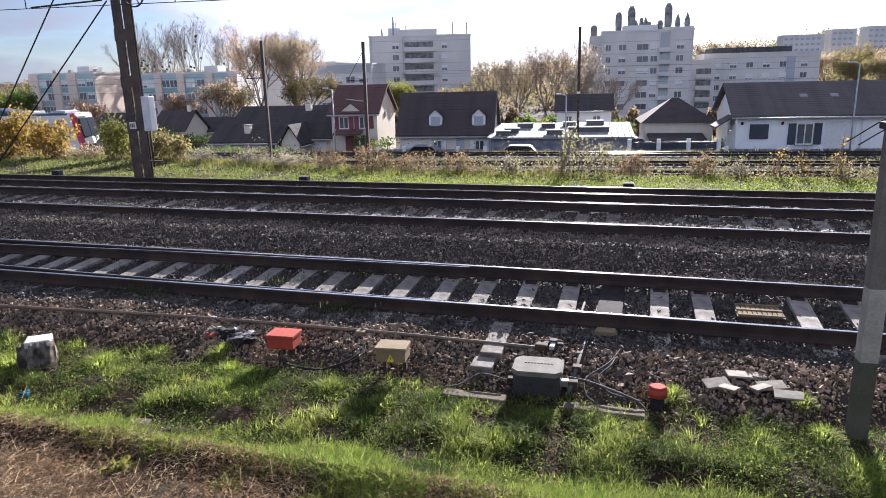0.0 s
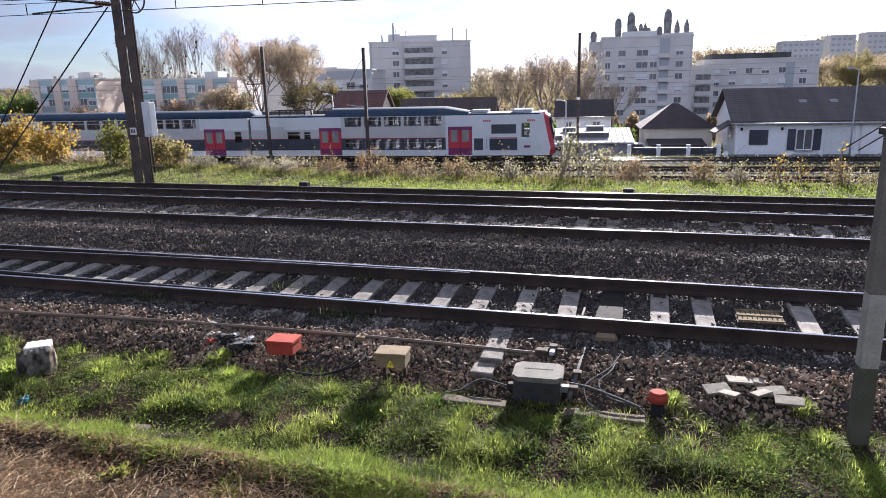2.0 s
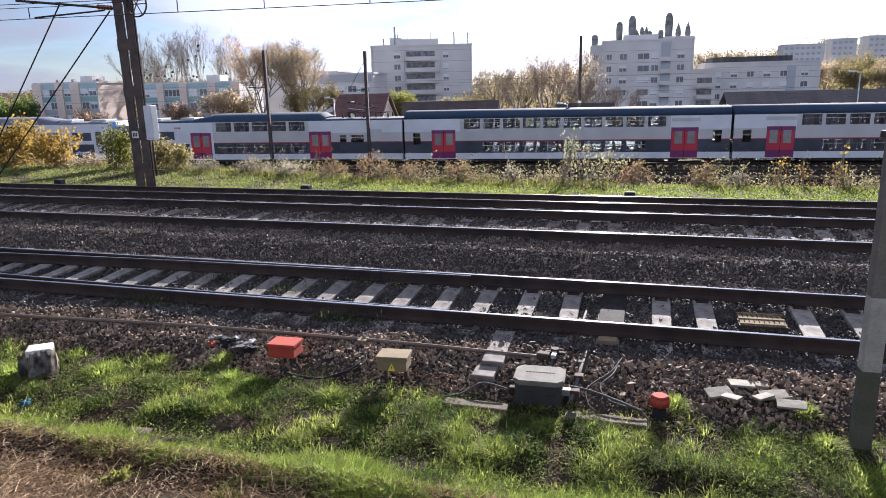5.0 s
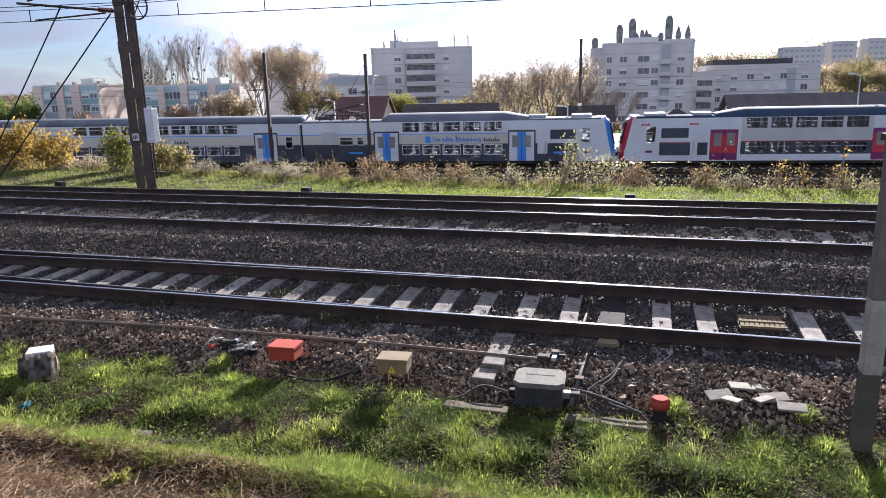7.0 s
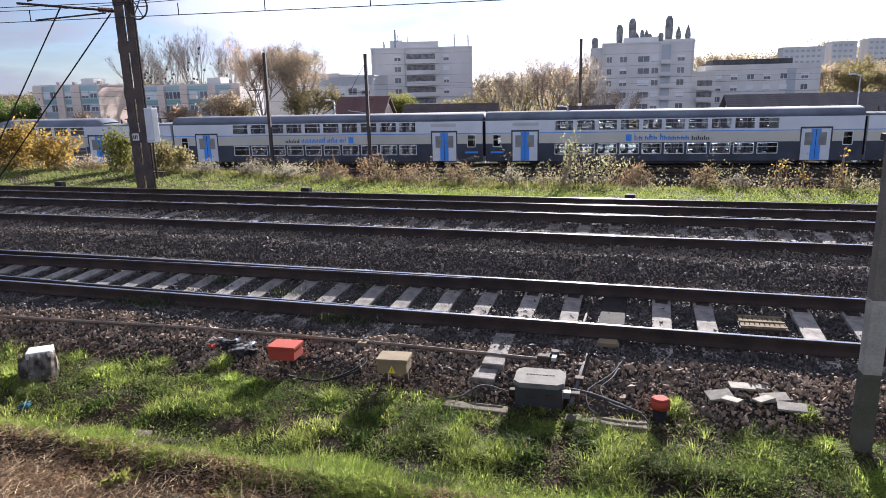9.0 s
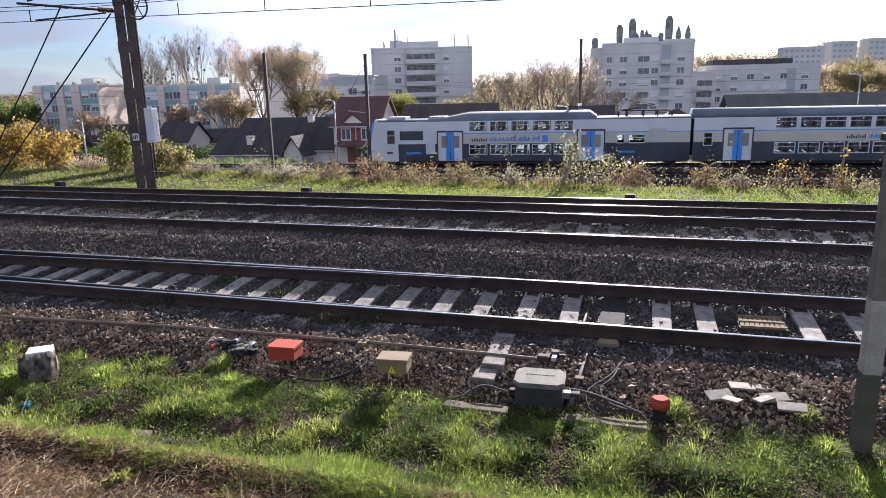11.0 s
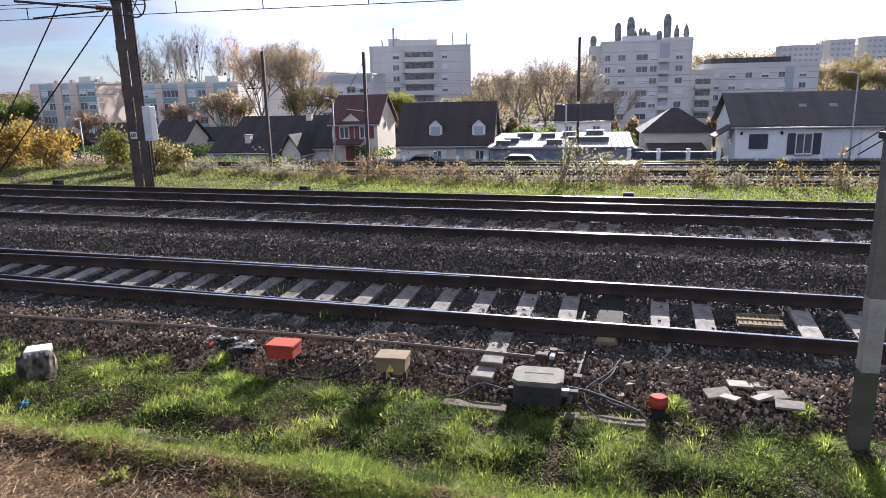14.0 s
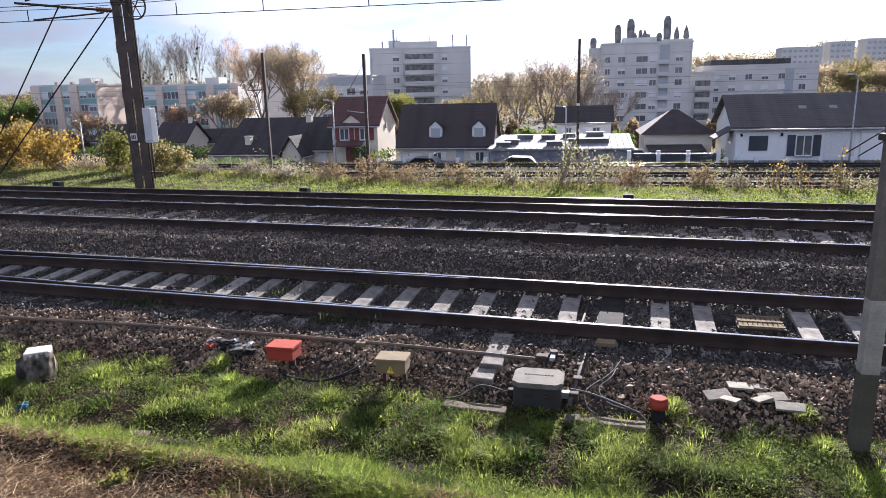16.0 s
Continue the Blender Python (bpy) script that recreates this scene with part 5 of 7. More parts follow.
# pale broken boards
rng = random.Random(8)
for x, y, w, d, rz in ((0.79, 7.17, 0.26, 0.17, 18), (0.9, 7.05, 0.18, 0.14, -30), (1.03, 7.4, 0.25, 0.18, 6), (1.2, 7.46, 0.2, 0.12, -12), (1.33, 7.24, 0.27, 0.16, 12), (1.22, 7.17, 0.2, 0.12, 38), (1.46, 7.03, 0.27, 0.15, -4)):
    bm = solid(-w / 2, w / 2, -d / 2, d / 2, -0.01, 0.012, 0.004)
    single("board", bm, BOARD, pose(x, y, -0.245 + rng.uniform(0, 0.03), rng.uniform(-6, 10), rng.uniform(-6, 6), rz), "pale broken fibre board lying on the ballast", "board", "broken boards")

# whitewashed block under a torn sheet
blk = thing("concrete_block", pose(-7.27, 6.24, -0.47, 0, 0, 38) @ Matrix.Scale(0.85, 4), "whitewashed concrete block with dirty torn sheet", "concrete block")
bm = bmesh.new()
vs = [(-0.2, -0.17, 0), (0.22, -0.17, 0), (0.22, 0.17, 0), (-0.2, 0.17, 0), (-0.17, -0.14, 0.4), (0.18, -0.15, 0.38), (0.16, 0.15, 0.41), (-0.15, 0.15, 0.42)]
vv = [bm.verts.new(p) for p in vs]
for f in ROCK_F:
    bm.faces.new([vv[i] for i in f])
bmesh.ops.bevel(bm, geom=bm.edges[:], offset=0.025, segments=2, affect="EDGES")
bmesh.ops.recalc_face_normals(bm, faces=bm.faces[:])
part("block", bm, KERB, blk)
part("white_top", solid(-0.165, 0.17, -0.155, 0.155, 0.33, 0.43, 0.02), WHITEWASH, blk, "whitewashed top")
bm = bmesh.new()
rows = []
for j in range(7):
    row = []
    for i in range(24):
        u, v = i / 23, j / 6
        x = -0.26 + u * 0.5
        drop = 0.41 - 0.41 * v - 0.06 * max(0, 0.4 - u)
        y = -0.165 - 0.1 * v - 0.06 * noise.noise((u * 5.0, v * 2.0, 0.7)) - 0.025 * math.sin(i * 0.9 + 2 * v)
        row.append(bm.verts.new((x, y, max(0.02, drop + 0.02 * math.sin(i * 2.3)))))
    rows.append(row)
for p, q in zip(rows, rows[1:]):
    for i in range(23):
        bm.faces.new((p[i], p[i + 1], q[i + 1], q[i])).smooth = True
bmesh.ops.solidify(bm, geom=bm.faces[:], thickness=0.008)
part("sheet", bm, TARP, blk, "dirty grey-brown torn sheet")


def crumple(x, y, z, r, mat, seed, label, name="litter"):
    bm = bmesh.new()
    bmesh.ops.create_icosphere(bm, subdivisions=3, radius=r)
    for v in bm.verts:
        k = noise.noise(v.co * (1.05 / r) + Vector((seed, 0, 0))) + 0.6 * noise.noise(v.co * (3.2 / r) + Vector((0, seed, 0)))
        v.co *= 1 + 0.85 * k
        v.co.z *= 0.45
    single(name, bm, mat, pose(x, y, z, 0, 0, seed * 40), label, "litter", "litter by the track")


WHITE_PLASTIC = material("white_plastic", (0.7, 0.7, 0.68), 0.5, (0.5, 0.5, 0.48), 9, 30, 0.3)
for i, (x, y, r, m) in enumerate(((-5.5, 7.36, 0.1, TARP), (-5.25, 7.3, 0.12, BLACK), (-5.0, 7.22, 0.11, HOSE), (-4.85, 7.16, 0.09, BLACK), (-5.2, 7.45, 0.06, WHITE_PLASTIC), (-4.95, 7.38, 0.05, WHITE_PLASTIC), (-5.45, 7.2, 0.05, RED_PAINT))):
    crumple(x, y, -0.26, r, m, i + 1, "crumpled dirty rag or plastic scrap on ballast")
crumple(-6.6, 5.38, -0.38, 0.055, TEAL, 9, "crushed teal plastic scrap in the grass")
crumple(-6.75, 7.05, -0.33, 0.035, WHITE_PLASTIC, 10, "small white plastic scrap on the ballast")
crumple(-5.95, 7.62, -0.22, 0.05, WHITE_PLASTIC, 12, "small white plastic scrap on the ballast")
crumple(-5.7, 7.66, -0.2, 0.04, WHITE_PLASTIC, 14, "small white plastic scrap on the ballast")
single("flat_stone", solid(-0.12, 0.12, -0.08, 0.08, -0.05, 0.02, 0.015), KERB, pose(-4.95, 5.22, -0.445, 2, 3, 12), "flat pale stone half sunk in the grass", "stone")

# concrete mast
mast = thing("concrete_mast", pose(1.97, 6.6, -0.55, 0, 0, 4), "square concrete line mast with dark foot and pale band", "line mast")
# three tones: darkest foot, pale band, dark upper shaft
for z0, z1, m in ((0, 0.93, POST_FOOT), (0.93, 1.62, POST_PALE), (1.62, 9.0, POST)):
    part("shaft", solid(-0.075, 0.075, -0.07, 0.07, z0, z1, 0.0), m, mast)

part("bracket", solid(-0.11, 0.11, -0.1, 0.1, 3.0, 3.06, 0.01), STEEL, mast)
# ---- plants ----
GRASS_DARK = leafy("dark_weeds", (0.08, 0.13, 0.035), (0.12, 0.15, 0.045))
TRACK_WEED = leafy("dusty_track_weeds", (0.06, 0.08, 0.035), (0.09, 0.1, 0.05))
GOLD = leafy("golden_leaves", (0.34, 0.22, 0.045), (0.26, 0.2, 0.07))
OLIVE = leafy("olive_leaves", (0.2, 0.18, 0.075), (0.25, 0.2, 0.09))
WEED = leafy("grey_green_weed_leaves", (0.19, 0.19, 0.1), (0.26, 0.22, 0.13))
RUSSET = leafy("russet_leaves", (0.44, 0.29, 0.19), (0.44, 0.33, 0.22))
BRAMBLE = leafy("bramble_leaves", (0.19, 0.12, 0.07), (0.15, 0.12, 0.06))
TAN = leafy("tan_leaves", (0.46, 0.37, 0.25), (0.38, 0.31, 0.2))
PALE_SEED = leafy("pale_seed_heads", (0.3, 0.265, 0.2), (0.2, 0.19, 0.13))
GREEN_LEAF = leafy("green_leaves", (0.07, 0.12, 0.03), (0.11, 0.15, 0.035))
FAR_WOOD = leafy("far_wood_leaves", (0.13, 0.12, 0.05), (0.17, 0.14, 0.065))
FAR_BROWN = leafy("far_brown_leaves", (0.2, 0.15, 0.09), (0.15, 0.12, 0.075))
YELLOW_GREEN = leafy("yellow_green_leaves", (0.2, 0.2, 0.05), (0.16, 0.165, 0.045))
BARK = material("bark", (0.27, 0.225, 0.185), 0.9, (0.19, 0.16, 0.135), 3, 25, 0.6)
TWIG = material("dead_twigs", (0.38, 0.29, 0.18), 0.9, (0.14, 0.1, 0.065), 2, 30, 0.3, each=0.8)
LITTER = leafy("dead_leaves", (0.26, 0.17, 0.1), (0.12, 0.08, 0.05), each=0.9)

BLADE = [(-.5, 0, 0), (.5, 0, 0), (.42, .2, .55), (-.42, .2, .55), (0, .8, .9)]
BLADE_F = [(0, 1, 2), (0, 2, 3), (3, 2, 4)]


def patchy(x, y, k, seed):
    return np.array([noise.noise((a * k, b * k, seed)) for a, b in zip(x, y)])


def blades(places, height, width, rng, lean=0.5, away=None):
    """Bent blades of grass at places (n, 3). away: (n, 2), the way that each leans, from its tuft's middle."""
    n = len(places)
    a = rng.uniform(0, math.tau, n)
    if away is not None:
        a = np.arctan2(-away[:, 0], away[:, 1]) + rng.normal(0, 0.5, n)
    ca, sa = np.cos(a), np.sin(a)
    z, o = np.zeros(n), np.ones(n)
    rz = np.stack([ca, -sa, z, sa, ca, z, z, z, o], 1).reshape(n, 3, 3)
    t = rng.normal(0, lean, n)
    if away is not None:
        t = -np.abs(t) + 0.25
    ct, st = np.cos(t), np.sin(t)
    rx = np.stack([o, z, z, z, ct, -st, z, st, ct], 1).reshape(n, 3, 3)
    return scatter(BLADE, BLADE_F, places, np.stack([width, height, height], 1), rz @ rx)


def near_grass():
    rng = np.random.default_rng(21)
    spots, tall, lush, outward = [], [], [], []
    # tufts: many blades round shared roots
    def tufts(n, x0, x1, y0, y1, per, spread, h0, h1, test, bright):
        x, y = rng.uniform(x0, x1, n), rng.uniform(y0, y1, n)
        keep = test(x, y)
        x, y = x[keep], y[keep]
        hs = rng.uniform(h0, h1, len(x)) * (0.6 + 0.8 * np.clip(patchy(x, y, 1.1, 2.0) + 0.4, 0, 1))
        k = np.repeat(np.arange(len(x)), per)
        r = rng.normal(0, spread, (len(k), 2))
        px, py = x[k] + r[:, 0], y[k] + r[:, 1]
        spots.append(np.column_stack([px, py, ground_z(px, py) - 0.01]))
        outward.append(r)
        tall.append(hs[k] * rng.uniform(0.5, 1.15, len(k)))
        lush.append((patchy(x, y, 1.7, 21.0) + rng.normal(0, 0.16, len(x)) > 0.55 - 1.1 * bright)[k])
    # meadow between the bank and the ballast
    tufts(13000, -9.5, 3.2, 5.0, 7.0, 26, 0.034, 0.045, 0.13, lambda x, y: rng.uniform(0, 1, len(x)) < np.clip(3.4 * patchy(x, y, 2.1, 7.0) + 0.3, 0.04, 1) * (1 - smooth(6.3, 7.0, y + 0.3 * patchy(x, y, 2.0, 5.0))) * np.where(x > -0.6, 1.0, 0.85), 0.42)
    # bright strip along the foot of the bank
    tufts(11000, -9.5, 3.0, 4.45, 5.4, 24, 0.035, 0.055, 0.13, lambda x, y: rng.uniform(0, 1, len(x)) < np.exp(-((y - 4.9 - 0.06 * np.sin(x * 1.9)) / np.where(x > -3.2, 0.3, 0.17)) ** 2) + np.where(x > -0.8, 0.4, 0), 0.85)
    # the strip broadens over the lower bank
    tufts(5200, -3.4, 2.4, 3.9, 5.1, 24, 0.035, 0.05, 0.12, lambda x, y: rng.uniform(0, 1, len(x)) < np.clip(smooth(-3.4, -0.6, x - (4.9 - y) * 1.5) + 1.4 * patchy(x, y, 1.9, 14.0), 0, 1), 0.75)
    # a few on the bank and in the ballast edge
    tufts(500, -7, 1, 3.2, 4.8, 14, 0.03, 0.05, 0.12, lambda x, y: rng.uniform(0, 1, len(x)) < np.clip(2 * patchy(x, y, 1.5, 9.0) - 0.25, 0.01, 1) * np.where(x > -2.0, 2.0, 0.5), 0.5)
    # thick marked tufts
    for x, y, r, h, k in ((-1.75, 5.95, 0.13, 0.24, 700), (-1.3, 5.7, 0.16, 0.26, 800), (0.05, 6.25, 0.1, 0.2, 500), (-0.45, 6.42, 0.08, 0.16, 350), (-3.35, 6.4, 0.13, 0.24, 700), (-2.6, 6.15, 0.14, 0.2, 600), (-4.75, 6.55, 0.12, 0.25, 500), (-5.1, 6.9, 0.1, 0.22, 400), (-4.4, 6.55, 0.1, 0.2, 400), (0.35, 6.95, 0.11, 0.2, 450), (1.7, 6.55, 0.14, 0.22, 600), (1.6, 7.05, 0.09, 0.2, 300), (-7.6, 6.1, 0.25, 0.28, 900), (-6.45, 6.35, 0.2, 0.26, 800), (-5.9, 6.75, 0.12, 0.2, 500), (-3.0, 5.8, 0.15, 0.2, 600), (1.1, 6.3, 0.2, 0.18, 700), (-0.9, 6.3, 0.12, 0.15, 400), (-2.2, 6.45, 0.12, 0.16, 400)):
        px, py = x + rng.normal(0, r * 0.8, k), y + rng.normal(0, r * 0.8, k)
        spots.append(np.column_stack([px, py, np.maximum(ground_z(px, py), np.where(py > 6.6, bed_z(py), -9)) - 0.01]))
        tall.append(h * 0.6 * np.exp(-((px - x) ** 2 + (py - y) ** 2) / (1.6 * r * r)) * rng.uniform(0.6, 1.1, k) + 0.015)
        lush.append(np.ones(k, bool))
        outward.append(np.column_stack([px - x, py - y]))
    p, h = np.concatenate(spots), np.concatenate(tall)
    lush, outward = np.concatenate(lush), np.concatenate(outward)
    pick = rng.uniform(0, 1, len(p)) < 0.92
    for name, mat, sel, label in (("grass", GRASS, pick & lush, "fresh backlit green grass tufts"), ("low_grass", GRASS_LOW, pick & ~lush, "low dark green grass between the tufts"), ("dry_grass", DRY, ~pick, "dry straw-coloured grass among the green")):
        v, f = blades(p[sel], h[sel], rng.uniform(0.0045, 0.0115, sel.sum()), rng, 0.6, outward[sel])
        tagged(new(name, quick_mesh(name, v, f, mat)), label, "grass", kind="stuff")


def ground_leaves():
    """Low broad weeds and fallen leaves."""
    rng = np.random.default_rng(5)
    n = 110000
    x, y = rng.uniform(-9, 3.2, n), rng.uniform(5.1, 6.9, n)
    keep = rng.uniform(0, 1, n) < np.clip(0.5 - 1.6 * patchy(x, y, 1.5, 7.0) + patchy(x, y, 3.1, 1.0), 0.05, 1) * (1 - smooth(6.4, 7, y))
    x, y = x[keep], y[keep]
    z = ground_z(x, y) + rng.uniform(0.005, 0.06, len(x))
    q = np.column_stack([x, y, z])
    fresh = patchy(x, y, 4.0, 12.0) + rng.normal(0, 0.15, len(x)) > 0.02
    for name, mat, sel, label in (("low_weeds", GRASS_DARK, ~fresh, "dark low weeds with small round leaves"), ("fresh_weeds", FRESH, fresh, "fresh green low weeds with small leaves")):
        k = int(sel.sum())
        v, f = scatter(LEAF, LEAF_F, q[sel], rng.gamma(2.5, 0.0045, k) + 0.006, turns(rng, k, 1.0))
        tagged(new(name, quick_mesh(name, v, f, mat)), label, "weeds", kind="stuff")
    n = 50000
    x, y = rng.uniform(-9, 3, n), rng.uniform(3, 7.1, n)
    z = np.where(y > 6.6, np.maximum(bed_z(y), ground_z(x, y)), ground_z(x, y)) + 0.015
    v, f = scatter(LEAF, LEAF_F, np.column_stack([x, y, z]), rng.uniform(0.012, 0.038, n), turns(rng, n, 0.6))
    tagged(new("fallen_leaves", quick_mesh("fallen_leaves", v, f, LITTER)), "brown fallen leaves on soil and stones", "leaves", kind="stuff")


STICK = [(0, -.5, -.5), (0, .5, -.5), (0, 0, .5), (.5, -.4, -.1), (.5, .5, -.2), (.5, .1, .6), (1, -.3, -.3), (1, .3, -.3), (1, 0, .3)]
STICK_F = [(0, 1, 4, 3), (1, 2, 5, 4), (2, 0, 3, 5), (3, 4, 7, 6), (4, 5, 8, 7), (5, 3, 6, 8)]


def bank_brush():
    rng = np.random.default_rng(17)
    n = 42000
    x = rng.uniform(-8.5, 1.0, n)
    y = rng.uniform(2.6, 4.85, n)
    keep = rng.uniform(0, 1, n) < np.clip(1.1 - smooth(-2.2, -0.2, x - (4.9 - y) * 0.8) , 0.02, 1) * (0.55 + 0.8 * patchy(x, y, 1.6, 3.0))
    x, y = x[keep], y[keep]
    n = len(x)
    z = ground_z(x, y) + rng.uniform(0.0, 0.07, n)
    ln = rng.gamma(1.6, 0.05, n) + 0.025
    th = rng.uniform(0.0015, 0.0045, n)
    v, f = scatter(STICK, STICK_F, np.column_stack([x, y, z]), np.stack([ln, th, th], 1), turns(rng, n, 0.45))
    tagged(new("cut_brush", quick_mesh("cut_brush", v, f, TWIG)), "cut brown bramble and fern stems on the bank", "brushwood", kind="stuff")
    n = 90000
    x, y = rng.uniform(-8.5, 1.0, n), rng.uniform(2.6, 4.85, n)
    keep = rng.uniform(0, 1, n) < np.clip(1.1 - smooth(-2.2, -0.2, x - (4.9 - y) * 0.8), 0.02, 1)
    x, y = x[keep], y[keep]
    z = ground_z(x, y) + rng.uniform(0.0, 0.05, len(x))
    size = rng.uniform(0.012, 0.05, len(x))
    v, f = scatter(LEAF, LEAF_F, np.column_stack([x, y, z]), np.stack([size, size * 0.7, size], 1), turns(rng, len(x), 0.8))
    tagged(new("dead_fern", quick_mesh("dead_fern", v, f, LITTER)), "dead brown fern and leaf scraps on the bank", "leaves", kind="stuff")


near_grass()
ground_leaves()
bank_brush()


def leaf_cloud(rng, centres, radii, per, size):
    """Leaves in small clumps round given centres."""
    k = np.repeat(np.arange(len(centres)), per)
    d = rng.normal(0, 1, (len(k), 3))
    d *= (rng.uniform(0, 1, len(k)) ** 0.4 / np.linalg.norm(d, axis=1))[:, None]
    p = centres[k] + d * radii[k][:, None]
    return scatter(LEAF, LEAF_F, p, rng.uniform(size * 0.6, size * 1.4, len(p)), turns(rng, len(p)))


def grow(bm, rng, a, way, length, r, depth, tips, spread=0.55, kids=3, up=0.25):
    """A limb that splits into thinner ones; tips collects the ends."""
    b = a + way * length
    tube(bm, a, b, r, r * 0.62, sides=6 if r > 0.03 else 4)
    if depth == 1:
        tips.append(a.lerp(b, 0.5))
    if depth == 0:
        tips.append(b)
        return
    for i in range(kids):
        turn = Vector((rng.normal(0, spread), rng.normal(0, spread), rng.normal(0, spread * 0.6) + up))
        start = a + (b - a) * (rng.uniform(0.55, 1.0) if i else 1.0)
        grow(bm, rng, start, (way + turn).normalized(), length * rng.uniform(0.6, 0.82), r * 0.58, depth - 1, tips, spread, kids, up)


def tree(place, height, crown, leaf, per, size, label, seed, bare=False, group="trees of the town", trunk=0.3, spread=0.5, wide=1.0):
    """place: base. crown: radius of the leaf clumps at the twig ends. per: leaves in a clump."""
    rng = np.random.default_rng(seed)
    t = thing("tree", Matrix.Translation(place), label, "tree", group)
    bm, tips = bmesh.new(), []
    first = height * 0.3
    tube(bm, (0, 0, -1.0), (0, 0, first), trunk, trunk * 0.75, sides=8)
    for i in range(5):
        a = i * math.tau / 5 + rng.uniform(-0.4, 0.4)
        way = Vector((math.cos(a) * 0.55 * wide, math.sin(a) * 0.55 * wide, 1)).normalized()
        grow(bm, rng, Vector((0, 0, first * rng.uniform(0.75, 1.0))), way, height * 0.26, trunk * 0.5, 3, tips, spread * 0.8)
    part("trunk", bm, BARK, t)
    c = np.array([tuple(q) for q in tips])
    if bare:
        # fine twigs
        k = np.repeat(np.arange(len(c)), 7)
        w = rng.uniform(0.7, 1.7, len(k)) * crown
        a, b = rng.uniform(0, math.tau, len(k)), rng.normal(0.85, 0.4, len(k))
        ca, sa, cb, sb = np.cos(a), np.sin(a), np.cos(b), np.sin(b)
        rise = np.stack([ca * cb, -sa, -ca * sb, sa * cb, ca, -sa * sb, sb, 0 * a, cb], 1).reshape(-1, 3, 3)
        v, f = scatter(STICK, STICK_F, c[k], np.stack([w, np.full(len(k), 0.022), np.full(len(k), 0.022)], 1), rise)
        tagged(part("branchwork", quick_mesh("branchwork", v, f, BARK), None, t), kind="stuff")
    if per:
        keep = rng.uniform(0, 1, len(c)) < 0.85
        v, f = leaf_cloud(rng, c[keep], np.full(keep.sum(), crown) * rng.uniform(0.6, 1.3, keep.sum()), per, size)
        part("crown", quick_mesh("crown", v, f, leaf), None, t)
    return t


def bush(x, y, z, w, h, leaf, n, size, label, seed, d=None, name="bush", stems=9):
    """Stems from the ground with leaf clumps: uneven outline."""
    rng = np.random.default_rng(seed)
    t = thing(name, pose(x, y, z), label, "bush", "wild bushes by the railway")
    bm = bmesh.new()
    tips = []
    d = d or w * 0.7
    n = int(n * 1.4)
    for i in range(stems):
        a = rng.uniform(0, math.tau)
        r = rng.uniform(0.1, 1)
        foot = Vector((rng.uniform(-.4, .4) * w, rng.uniform(-.4, .4) * d, 0))
        top = Vector((math.cos(a) * w * 0.5 * r, math.sin(a) * d * 0.5 * r, h * rng.uniform(0.55, 1.0) * (1.1 - 0.35 * r)))
        mid = (foot + top) / 2 + Vector((rng.normal(0, .1), rng.normal(0, .1), 0.1)) * w * 0.3
        tube(bm, foot, mid, 0.016, 0.012, 5)
        tube(bm, mid, top, 0.012, 0.005, 5)
        tips += [mid, top, (mid + top) / 2, (foot + mid) / 2, top.lerp(mid, 0.25)]
    tagged(part("stem_tangle", bm, BARK, t), kind="stuff")
    c = np.array([tuple(q) for q in tips])
    v, f = leaf_cloud(rng, c, rng.uniform(0.1, 0.2, len(c)) * (w + h) * 0.6, max(1, n // len(c)), size)
    tagged(part("foliage", quick_mesh("foliage", v, f, leaf), None, t), kind="stuff")
    return t


def gz(x, y):
    return float(ground_z(x, y))


